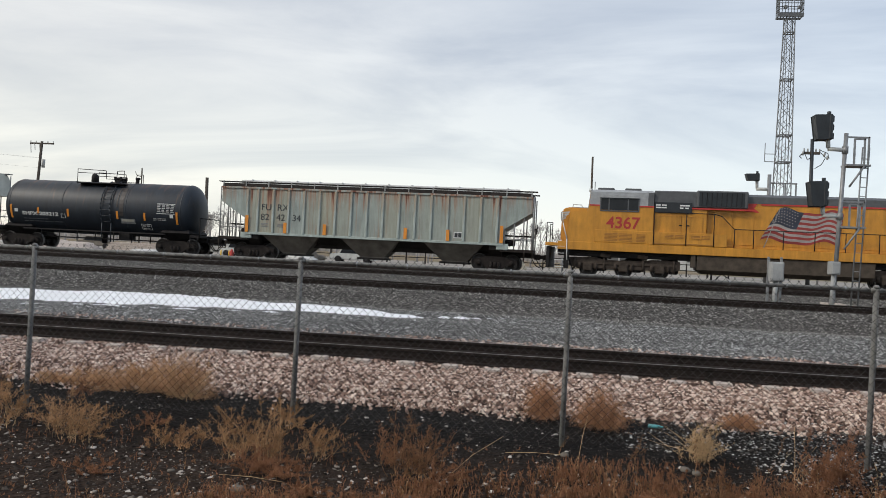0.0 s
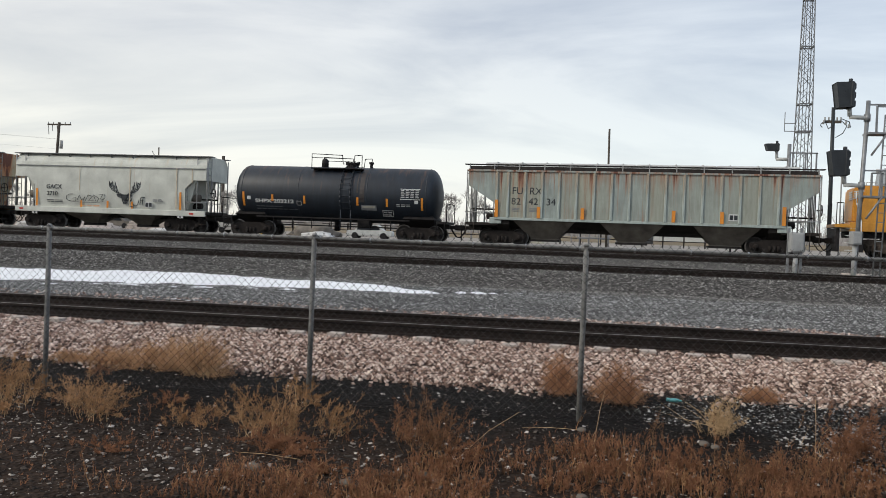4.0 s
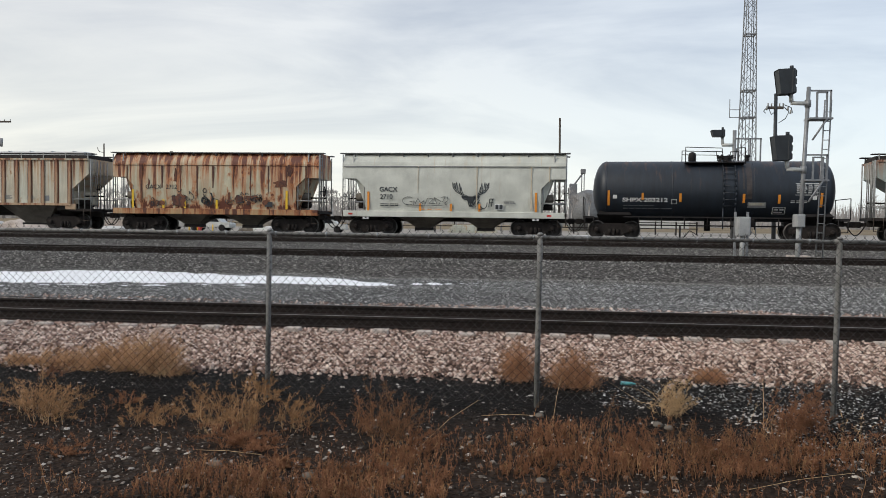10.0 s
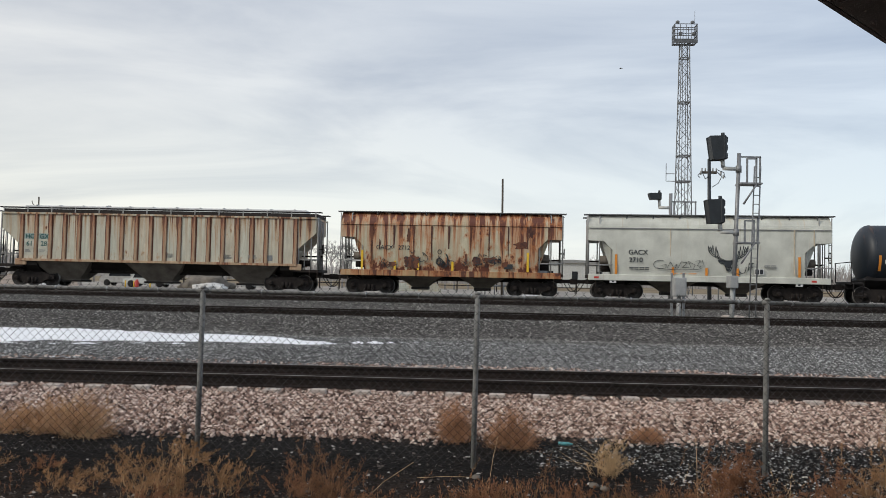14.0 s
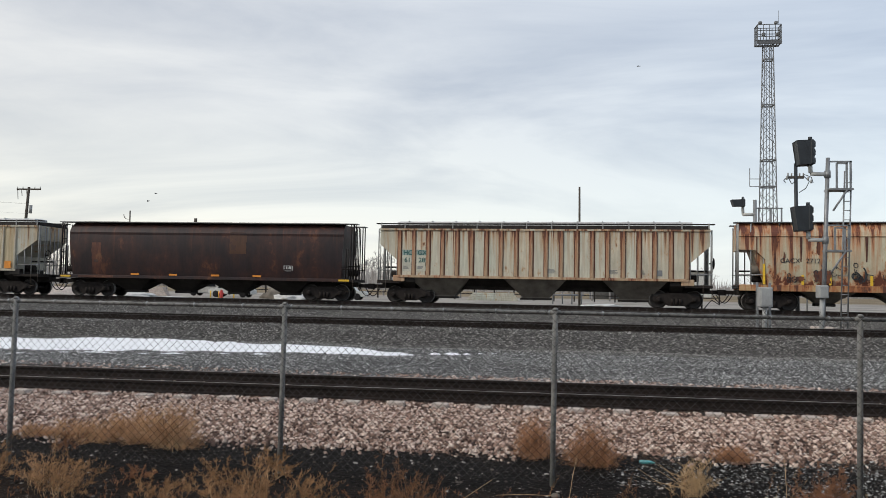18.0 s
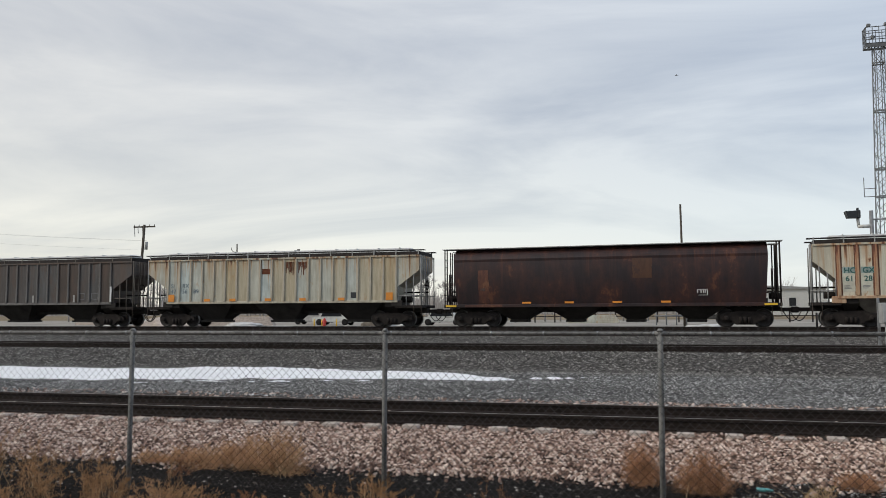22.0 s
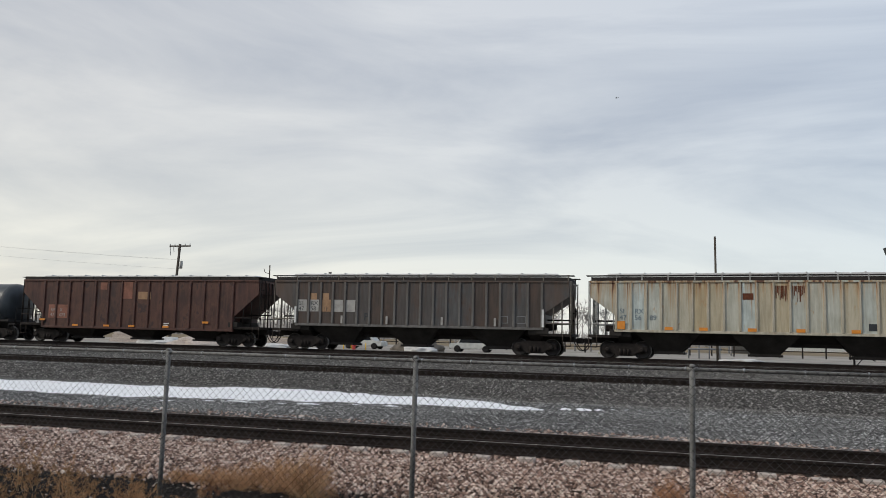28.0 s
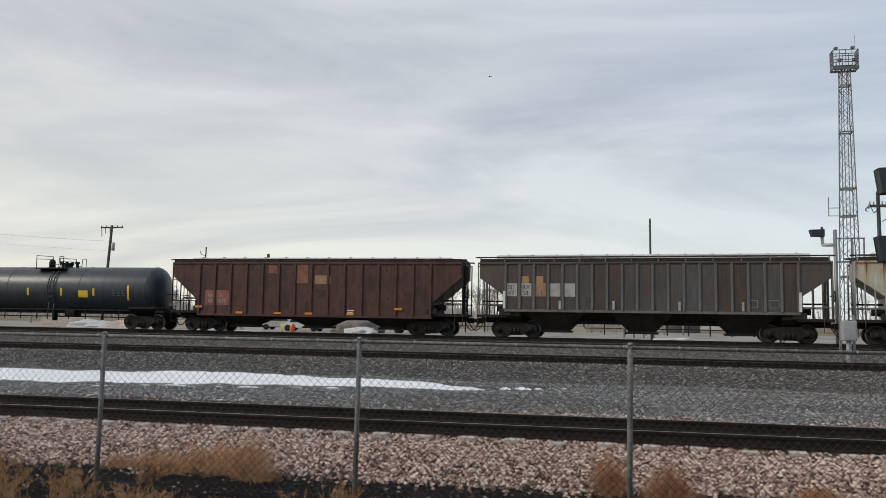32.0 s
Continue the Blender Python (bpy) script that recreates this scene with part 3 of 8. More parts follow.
def bars(x, y, z, w, h, rows, mat, parent, name="stencil", cols=1):
    """Small print that cannot be read, as plain bars."""
    rnd, made = random.Random(int(abs(x) * 100) + rows), []
    for r in range(rows):
        zz = z - r * h * 1.9
        for c in range(cols):
            x0 = x + c * w / cols
            ln = w / cols * (0.65 + 0.3 * rnd.random())
            made.append(part(name, box(BM(), x0, x0 + ln, y - 0.004, y + 0.004, zz, zz + h), mat, parent))
    return made


def panel(name, x0, x1, z0, z1, y, mat, parent, label=""):
    return part(name, box(BM(), x0, x1, y - 0.006, y + 0.006, z0, z1), mat, parent, label)


# ---- ground, tracks ----
RAIL_Z, TRACK_Y = 0.80, 45.0      # the train's track


def bend(x):
    """How far the train's track swings towards the viewer, and its slope there: straight, then a wide curve, then straight."""
    k = min(max(x + 16.0, 0.0), 42.0)
    return -0.002 * k * k - 0.004 * k * max(0.0, x - 26.0), -0.004 * k
NEAR_SKEW = 0.018


def height(y):
    """The lie of the land across the tracks."""
    pts = [(-60, 0.0), (9.9, -0.01), (10.9, -0.108), (14.2, -0.110), (15.5, -0.03), (20.5, 0.05), (23.5, 0.43), (27.2, 0.43), (29, 0.39), (33, 0.42), (35.6, 0.53), (38.9, 0.53), (40.2, 0.6), (47.5, 0.6), (50, 0.35), (120, 0.3), (400, 0.6), (3000, 1.2)]
    for (a, za), (b, zb) in zip(pts, pts[1:]):
        if y <= b:
            k = max(0.0, (y - a) / (b - a))
            return za + (zb - za) * k
    return 1.2


def build_ground():
    ys = [-60, -30, -15, -8] + list(np.arange(-6, 24.01, 0.25)) + list(np.arange(24.5, 52, 0.5)) + [56, 62, 70, 85, 100, 120, 150, 200, 300, 500, 900, 1600, 2800]
    xs = [-2600, -1200, -600, -300, -160, -90, -60, -45, -36] + list(np.arange(-30, 24.01, 0.4)) + [28, 34, 45, 60, 90, 160, 300, 600, 1200, 2600]
    verts, faces = [], []
    for y in ys:
        for x in xs:
            n = noise.noise((x * 0.9, y * 0.9, 0)) * 0.035 + noise.noise((x * 0.25, y * 0.25, 3)) * 0.05 if y < 23 and y > -20 else 0
            if 11 < y < 15:
                n *= 0.25
            verts.append((x, y, height(y) + n))
    w = len(xs)
    for j in range(len(ys) - 1):
        for i in range(w - 1):
            a = j * w + i
            faces.append((a, a + 1, a + 1 + w, a + w))
    me = bpy.data.meshes.new("ground")
    me.from_pydata(verts, [], faces)
    me.polygons.foreach_set("use_smooth", [True] * len(faces))
    me.materials.append(MAT["ground"])
    return tagged(new("ground", me), "bare dark cinders, pink ballast and grey gravel of a rail yard", "ground", kind="structure")


def rail_profile():
    return [(-0.07, 0), (0.07, 0), (0.07, 0.012), (0.012, 0.03), (0.010, 0.125), (0.036, 0.138), (0.036, 0.168), (0.026, 0.175), (-0.026, 0.175), (-0.036, 0.168), (-0.036, 0.138), (-0.010, 0.125), (-0.012, 0.03), (-0.07, 0.012)]


def rail_mesh(bm, z, line):
    """A rail along points in x and y."""
    pr = rail_profile()
    rings = [[bm.verts.new((x, y + p, z + q)) for p, q in pr] for x, y in line]
    n = len(pr)
    for a, b in zip(rings, rings[1:]):
        for k in range(n):
            f = bm.faces.new((a[k], b[k], b[(k + 1) % n], a[(k + 1) % n]))
            f.material_index = 1 if k in (7,) else 0
    bm.faces.new(rings[0][::-1])
    bm.faces.new(rings[-1])


def build_track(name, label, y, zt, pitch, x0, x1, pale=False, skew=0.0, near=False, curved=False):
    """y: the near rail; zt: the top of the rails."""
    t = thing(name, label, "railway track", kind="structure")
    for k, yy in enumerate((y, y + 1.505)):
        bm = BM()
        line = [(x, yy + bend(x)[0]) for x in range(x0, x1 + 1, 3)] if curved else [(x0, yy), (x1, yy + skew * (x1 - x0))]
        rail_mesh(bm, zt - 0.175, line)
        bmesh.ops.recalc_face_normals(bm, faces=bm.faces)
        part("rail", bm, ["rail", "rail_head"], t)
    rnd = random.Random(int(y * 10))
    bm = BM()
    box(bm, -0.115, 0.115, -1.3, 1.3, -0.16, 0.0, 0.012)
    first = part("sleeper", bm, ["tie"], t)
    bm = BM()
    box(bm, -0.09, 0.09, -0.17, 0.17, 0, 0.014, 0.004)
    for sx in (-0.06, 0.06):
        for sy in (-0.10, 0.10):
            rod(bm, (sx, sy, 0.01), (sx, sy, 0.045), 0.012, 5)
    plate = part("tie_plate", bm, ["rail"], t)
    bm = BM()
    box(bm, -0.115, 0.115, -0.10, 0.09, -0.15, 0.016, 0.008)
    end = part("sleeper_end", bm, ["tie_pale"], t, "pale weathered sleeper end") if pale else None
    for ob in (plate, end):
        if ob:
            ob.location = (0, -50, -3)
    n, used = int((x1 - x0) / pitch), 0
    for i in range(n):
        x = x0 + 0.3 + i * pitch + rnd.uniform(-0.03, 0.03)
        if near and not (-17 < x < 12):
            continue
        yc = y + (bend(x)[0] if curved else skew * (x - x0)) + 0.7525
        rot = (0, 0, rnd.uniform(-0.02, 0.02) + (math.atan(bend(x)[1]) if curved else 0))
        if used == 0:
            first.location, first.rotation_euler = (x, yc, zt - 0.178), rot
        else:
            share(first, (x, yc, zt - 0.178), t, rot)
        if near:
            if used == 0:
                plate.location = (x, yc - 0.7525, zt - 0.176)
            else:
                share(plate, (x, yc - 0.7525, zt - 0.176), t, rot)
            share(plate, (x, yc + 0.7525, zt - 0.176), t, rot)
        if end:
            loc = (x + 0.01, yc - 1.345, zt - 0.142 + rnd.uniform(-0.025, 0.012))
            if used == 0:
                end.location = loc
            else:
                share(end, loc, t, rot)
        used += 1
    if not near:
        bpy.data.objects.remove(plate)
    return t


build_ground()
build_track("track_near", "rusty rails on dark wooden sleepers in pink ballast", 12.0, 0.075, 0.65, -20, 15, pale=True, near=True, skew=NEAR_SKEW)
build_track("track_middle", "dark rails on a raised bed of grey ballast", 24.6, 0.60, 0.60, -34, 26)
build_track("track_inner", "dark rails of a second main track", 36.6, 0.70, 0.60, -45, 32)
build_track("track_train", "rails under the moving freight train", TRACK_Y - 0.7525, RAIL_Z, 0.60, -62, 40, curved=True)


# ---- the rolling stock ----
CARS, WHEELS = [], []


def wheel_mesh(r=0.457):
    bm = BM()
    for sy in (-1, 1):
        prof = [(0.62, 0.12), (0.66, 0.17), (0.70, 0.18), (0.705, 0.30), (0.69, r - 0.08), (0.67, r - 0.05), (0.67, r + 0.025), (0.70, r + 0.028), (0.715, r), (0.80, r - 0.012), (0.805, r - 0.06), (0.775, r - 0.085), (0.765, 0.26), (0.79, 0.15), (0.83, 0.14)]
        if sy < 0:
            prof = [(-a, q) for a, q in prof][::-1]
        lathe(bm, prof, 28, "y")
    rod(bm, (0, -0.98, 0), (0, 0.98, 0), 0.08, 10)
    for k in range(4):                    # cast marks on the plate
        a = k * math.tau / 4
        for sy in (-0.79, 0.79):
            box(bm, 0.27 * math.cos(a) - 0.02, 0.27 * math.cos(a) + 0.02, sy - 0.012, sy + 0.012, 0.27 * math.sin(a) - 0.02, 0.27 * math.sin(a) + 0.02)
    bmesh.ops.recalc_face_normals(bm, faces=bm.faces)
    for f in bm.faces:
        c = f.calc_center_median()
        rr = math.hypot(c.x, c.z)
        f.material_index = 1 if rr > r - 0.02 and abs(c.y) < 0.81 else 0
    return bm


def side_frame(bm, y, wb=1.78):
    """The cast side of a three-piece truck."""
    h = wb / 2
    out = [(-h - 0.28, 0.40), (-h - 0.10, 0.34), (-h + 0.20, 0.34), (-0.42, 0.13), (0.42, 0.13), (h - 0.20, 0.34), (h + 0.10, 0.34), (h + 0.28, 0.40), (h + 0.28, 0.60), (0.50, 0.80), (-0.50, 0.80), (-h - 0.28, 0.60)]
    prism(bm, out, y - 0.09, y + 0.09)
    for sx in (-1, 1):                    # bearing ends
        lathe(bm, [(y - 0.20, 0.05), (y - 0.19, 0.115), (y - 0.05, 0.13), (y + 0.05, 0.13)] if y < 0 else [(y - 0.05, 0.13), (y + 0.05, 0.13), (y + 0.19, 0.115), (y + 0.20, 0.05)], 12, "y", (sx * h, 0, 0.457))
    for sx in (-0.2, 0, 0.2):             # springs
        rod(bm, (sx, y - 0.11, 0.2), (sx, y - 0.11, 0.5), 0.085, 8)
    return bm


WHEEL = None


def truck(car, x, wb=1.78, axles=2, r=0.457):
    global WHEEL
    t = part("truck", box(BM(), -0.22, 0.22, -0.95, 0.95, 0.42, 0.66, 0.03), "truck_iron", car)
    t.location = (x, 0, 0)
    for sy in (-1, 1):
        if axles == 2:
            bm = side_frame(BM(), sy * 0.98, wb)
        else:
            bm = BM()
            prism(bm, [(-2.85, 0.52), (-2.5, 0.44), (2.5, 0.44), (2.85, 0.52), (2.85, 0.98), (1.5, 1.02), (0.9, 0.90), (-0.9, 0.90), (-1.5, 1.02), (-2.85, 0.98)], sy * 0.98 - 0.09, sy * 0.98 + 0.09)
            box(bm, -2.7, 2.7, sy * 1.10 - 0.03, sy * 1.10 + 0.03, 0.66, 0.80, 0.01)
            for sx in (-2.55, -1.0, 1.0, 2.55):
                rod(bm, (sx, sy * 1.10, 0.36), (sx, sy * 1.10, 1.0), 0.06, 8)
            for sx in (-1.85, 0, 1.85):
                box(bm, sx - 0.24, sx + 0.24, sy * 1.07 - 0.08, sy * 1.07 + 0.08, 0.30, 0.76, 0.04)
                for k in (-0.42, 0.42):
                    rod(bm, (sx + k, sy * 1.08, 0.4), (sx + k, sy * 1.08, 0.72), 0.09, 8)
            for sx in (-0.95, 0.95):      # brake cylinders
                rod(bm, (sx - 0.25, sy * 1.14, 1.16), (sx + 0.25, sy * 1.14, 1.08), 0.13, 10)
        bmesh.ops.recalc_face_normals(bm, faces=bm.faces)
        part("side_frame", bm, "truck_iron" if axles == 2 else "truck_dust", t)
    if axles == 3:
        for sx in (-1.25, 0.6, 2.45):
            part("traction_motor", box(BM(), sx - 0.55, sx + 0.35, -0.6, 0.6, 0.30, 1.05, 0.08), "under_dark", t)
        part("sand_pipe", pipe(BM(), [(-2.9, -1.2, 1.5), (-2.85, -1.2, 0.9), (-2.6, -1.1, 0.25)], 0.03), "truck_iron", t)
        part("brake_rod", pipe(BM(), [(-2.4, -1.2, 1.25), (0, -1.22, 1.3), (2.5, -1.2, 1.22)], 0.035), "truck_iron", t)
    for k in range(axles):
        xx = (k - (axles - 1) / 2) * (wb if axles == 2 else 1.85)
        if WHEEL is None:
            w = part("wheelset", wheel_mesh(), ["wheel_steel", "tread"], t)
            WHEEL = w
        else:
            w = share(WHEEL, (0, 0, 0), t)
        w.location = (xx, 0, r)
        WHEELS.append((w, xx, r))
    return t


def coupler(car, x, d):
    bm = BM()
    box(bm, x, x + d * 0.55, -0.10, 0.10, 0.78, 0.98, 0.02) if d > 0 else box(bm, x + d * 0.55, x, -0.10, 0.10, 0.78, 0.98, 0.02)
    box(bm, min(x + d * 0.5, x + d * 0.85), max(x + d * 0.5, x + d * 0.85), -0.16, 0.14, 0.72, 1.02, 0.04)
    part("coupler", bm, "truck_iron", car)
    bm = BM()
    pts = []
    for k in range(9):
        a = math.pi * k / 8
        pts.append((x + d * (0.10 + 0.85 * k / 8), -0.35, 0.80 - 0.48 * math.sin(a)))
    pipe(bm, pts, 0.026, 6)
    part("air_hose", bm, "black_iron", car)


def ladder(car, x, y, z0, z1, w=0.42, mat="grey_steel", along="x", rungs=None):
    bm = BM()
    n = rungs or max(2, int((z1 - z0) / 0.38))
    dx, dy = (w, 0) if along == "x" else (0, w)
    rod(bm, (x, y, z0), (x, y, z1), 0.024, 6)
    rod(bm, (x + dx, y + dy, z0), (x + dx, y + dy, z1), 0.024, 6)
    for k in range(n):
        zz = z0 + (k + 0.5) * (z1 - z0) / n
        rod(bm, (x, y, zz), (x + dx, y + dy, zz), 0.017, 6)
    return part("ladder", bm, mat, car)


def roof_walk(car, half, z, mat="grey_steel", top=None, hatch="hatch_white", hatch_half=None, brackets=14):
    """Running boards at both roof edges, with brackets, and the long hatch covers between."""
    for sy in (-1, 1):
        bm = BM()
        box(bm, -half, half, sy * 1.20 - 0.22, sy * 1.20 + 0.22, z - 0.025, z + 0.02, mat=0)
        for k in range(brackets):
            x = -half + 0.3 + k * (2 * half - 0.6) / (brackets - 1)
            box(bm, x - 0.03, x + 0.03, *sorted((sy * 1.425, sy * 1.455)), z - 0.27, z + 0.03, mat=1)
        part("running_board", bm, ["under_dark", mat], car)
    hh = hatch_half or half - 1.3
    n = 4
    for k in range(n):
        x0 = -hh + k * 2 * hh / n
        bm = BM()
        loft(bm, [(z - 0.06, x0 + 0.02, x0 + 2 * hh / n - 0.02, 0.62), (z + 0.15, x0 + 0.02, x0 + 2 * hh / n - 0.02, 0.60), (z + 0.19, x0 + 0.08, x0 + 2 * hh / n - 0.08, 0.40)])
        for j in range(3):
            xx = x0 + (j + 0.5) * 2 * hh / n / 3
            box(bm, xx - 0.03, xx + 0.03, -0.64, 0.64, z + 0.16, z + 0.21)
        part("hatch_cover", bm, hatch, car)


def end_cage(car, sgn, xe, xi, zp, zt, mat, platform="truck_iron", posts=4):
    """End platform with corner posts, ladder, grab rails and brake gear."""
    a, b = sorted((sgn * xi, sgn * xe))
    part("end_platform", box(BM(), a, b, -1.42, 1.42, zp - 0.16, zp, 0.015), platform, car)
    for sy in (-1, 1):
        for k in range(posts):
            x = sgn * (xe - 0.06 - k * (xe - xi - 0.3) / max(1, posts - 1))
            if k in (0, 1) or sy < 0:
                part("corner_post", rod(BM(), (x, sy * 1.40, zp), (x, sy * 1.40, zt if k < 2 else zp + 0.55 * (zt - zp)), 0.034, 6), mat, car)
        part("grab_rail", rod(BM(), (sgn * xi, sy * 1.41, zp + 0.55), (sgn * xe, sy * 1.41, zp + 0.55), 0.03, 6), mat, car)
    x = sgn * (xe - 0.03)
    ladder(car, x, -1.30, zp, zt, 0.42, mat, "y")
    for yy in (-0.55, -0.2, 0.2, 0.55):
        part("end_post", rod(BM(), (x - sgn * 0.1, yy, zp), (x - sgn * 0.1, yy, zt - 0.1), 0.03, 6), mat, car)
    bm = BM()
    rod(bm, (sgn * xi, 0, zp + 0.75), (x, 0, zp + 0.75), 0.05, 6)
    rod(bm, (sgn * (xi + 0.15), -0.5, zp + 0.35), (sgn * (xi + 0.75), -0.5, zp + 0.35), 0.17, 12)
    part("brake_cylinder", bm, "truck_iron", car)
    part("sill_step", pipe(BM(), [(x - sgn * 0.02, -1.42, zp), (x - sgn * 0.02, -1.42, 0.55), (x - sgn * 0.45, -1.42, 0.55), (x - sgn * 0.45, -1.42, zp)], 0.018), "truck_dust", car)
    coupler(car, sgn * xe, sgn)


def brake_wheel(car, x, sgn):
    bm = BM()
    pts = [(x + sgn * 0.12, -0.75 + 0.27 * math.cos(k * math.tau / 16), 2.35 + 0.27 * math.sin(k * math.tau / 16)) for k in range(17)]
    pipe(bm, pts, 0.022, 5)
    for k in range(4):
        rod(bm, (x + sgn * 0.12, -0.75, 2.35), pts[k * 4], 0.015, 5)
    rod(bm, (x - sgn * 0.1, -0.75, 2.35), (x + sgn * 0.14, -0.75, 2.35), 0.04, 6)
    part("brake_wheel", bm, "truck_iron", car)


def bays(car, centres, top_half, low_half, z_top, z_low, mat="under_grey", hw=1.42, low_hw=0.55):
    for c in centres:
        b = part("discharge_bay", loft(BM(), [(z_top, c - top_half, c + top_half, hw), (z_low + 0.16, c - low_half, c + low_half, low_hw), (z_low + 0.10, c - low_half, c + low_half, low_hw)]), mat, car)
        part("outlet_gate", box(BM(), c - low_half - 0.12, c + low_half + 0.10, -0.62, 0.62, z_low, z_low + 0.11, 0.015), "under_dark", b)
        part("gate_shaft", rod(BM(), (c + low_half, -0.68, z_low + 0.05), (c + low_half, 0.68, z_low + 0.05), 0.045, 6), "under_dark", b)


def car_base(name, label, category, xc, half, group="freight cars of the train"):
    car = thing(name, label, category, group)
    car.location = (xc, TRACK_Y, RAIL_Z)
    CARS.append((car, xc, 0.0))
    return car


def ribbed_hopper(label, xc, half, low, paint, rib, n_ribs, bay_c, under="under_grey", post="grey_steel", truck_at=6.9, zs=1.5, ze=4.06, ribs_w=0.07, bay_top=1.75, zlow=0.28, hatch="hatch_white", roof=None, post_xs=None, skin=None, walk_up=0.29):
    """A three-bay covered hopper with outside posts. half: half the length of the roof edge; low: of the side at the sill."""
    car = car_base("covered_hopper", label, "freight car", xc, half)
    part("body", loft(BM(), [(zs, -low, low, 1.46), (zs + 0.75, -low, low, 1.46), (3.2, -half + 0.15, half - 0.15, 1.46), (ze, -half + 0.15, half - 0.15, 1.46)]), paint, car)
    # steep dark edge: shade under the running board put into shape and colour
    part("roof", loft(BM(), [(ze, -half + 0.15, half - 0.15, 1.46), (ze + 0.20, -half + 0.18, half - 0.18, 1.40), (ze + 0.24, -half + 0.2, half - 0.2, 0.6)]), roof or "truck_iron", car)
    part("top_chord", box(BM(), -half + 0.12, half - 0.12, -1.53, -1.455, ze - 0.10, ze, 0.01), paint, car)
    part("top_chord", box(BM(), -half + 0.12, half - 0.12, 1.455, 1.53, ze - 0.10, ze, 0.01), paint, car)
    for sy in (-1, 1):
        part("side_sill", box(BM(), -low - 0.03, low + 0.03, *sorted((sy * 1.40, sy * 1.52)), zs - 0.12, zs + 0.02, 0.015), rib, car)
        bm = BM()
        box(bm, -ribs_w, ribs_w, *sorted((sy * 1.455, sy * 1.54)), zs, ze - 0.10, 0.025)
        first = part("side_post", bm, rib, car)
        for k, x in enumerate(post_xs or [-low + 0.06 + k * (2 * low - 0.12) / (n_ribs - 1) for k in range(n_ribs)]):
            if k == 0:
                first.location = (x, 0, 0)
            else:
                share(first, (x, 0, 0), car)
    xs = post_xs or [-low + 0.06 + k * (2 * low - 0.12) / (n_ribs - 1) for k in range(n_ribs)]
    for sy in (-1, 1):
        first = None
        for a, b in zip(xs, xs[1:]):
            if first is None:
                first = part("side_panel", box(BM(), -0.5, 0.5, *sorted((sy * 1.455, sy * 1.4645)), zs + 0.02, ze - 0.10), skin or paint, car)
                ob = first
            else:
                ob = share(first, (0, 0, 0), car)
            ob.location, ob.scale = ((a + b) / 2, 0, 0), (b - a - 1.6 * ribs_w, 1, 1)
    part("centre_sill", box(BM(), -half, half, -0.32, 0.32, 0.78, 1.16, 0.02), "under_dark", car)
    part("slope_sheet", loft(BM(), [(1.0, -low + 0.4, low - 0.4, 0.5), (zs - 0.02, -low, low, 1.35)]), "under_dark", car)
    bays(car, bay_c, bay_top, 0.72, zs - 0.02, zlow, under)
    for sgn in (-1, 1):
        end_cage(car, sgn, half, low - 0.15, 1.22, ze, post)
        truck(car, sgn * truck_at)
        part("bolster", loft(BM(), [(0.70, sgn * truck_at - 0.25, sgn * truck_at + 0.25, 0.5), (1.15, sgn * truck_at - 0.35, sgn * truck_at + 0.35, 1.35), (1.5, sgn * truck_at - 0.3, sgn * truck_at + 0.3, 1.35)]), "under_dark", car)
        a, b = sorted((sgn * (low - 0.35), sgn * (low + 0.3)))
        part("jacking_pad", box(BM(), a, b, -1.47, -1.38, 1.16, 1.5, 0.03), rib if under == "under_grey" else "under_dark", car)
    brake_wheel(car, half, 1)
    roof_walk(car, half + 0.1, ze + walk_up, post, hatch=hatch, hatch_half=half - 0.9)
    return car


# pale green hopper with black lettering
c = ribbed_hopper("pale green ribbed covered hopper with rust streaks and black lettering", -10.20, 8.95, 7.3, "sage", "sage_post", 17, (-4.7, -0.1, 4.6), post_xs=[-7.24] + [-6.62 + 0.905 * k for k in range(16)], skin="sage_panel")
for i, (a, b) in enumerate((("FU", "82"), ("RX", "42"), ("", "34"))):
    x = -6.42 + i * 0.93
    if a:
        lettering(a, x, -1.475, 2.78, 0.52, "black_letter", c)
    lettering(b, x - 0.02, -1.475, 2.22, 0.52, "black_letter", c)
for x in (-7.22, -4.95, -2.65, 1.95, 4.30, 7.22):
    panel("reflector", x - 0.09, x + 0.09, 1.52, 2.12 if abs(x) < 7 else 2.45, -1.55, "orange", c)
panel("notice_panel", 4.62, 5.10, 1.68, 2.02, -1.475, "white_letter", c)
for k in range(2):
    panel("notice_mark", 4.67 + k * 0.21, 4.84 + k * 0.21, 1.73, 1.97, -1.485, "black_letter", c)
bars(-6.4, -1.475, 2.0, 0.5, 0.04, 3, "faint_letter", c)
bars(-5.45, -1.475, 2.0, 0.5, 0.04, 3, "faint_letter", c)

# cream hopper of pale rusted panels
c = ribbed_hopper("pale cream ribbed covered hopper with orange-brown rusty posts", -69.83, 8.86, 7.65, "pale", "pale_rib", 20, (-5.4, -0.2, 5.0), ribs_w=0.085, truck_at=7.1, skin="pale_panel")
for i, (a, b) in enumerate((("HC", "61"), ("GX", "28"))):
    x = -7.38 + i * 0.80
    panel("letter_patch", x - 0.06, x + 0.48, 1.72, 2.60, -1.468, "pale_patch", c)
    panel("letter_patch", x - 0.06, x + 0.48, 2.60, 2.90, -1.470, "teal_patch", c)
    lettering(a, x, -1.484, 2.62, 0.36, "teal_letter", c, bold=0.008)
    lettering(b, x + 0.06, -1.484, 2.22, 0.36, "teal_letter", c, bold=0.006)
    bars(x, -1.476, 1.98, 0.34, 0.03, 3, "faint_letter", c)
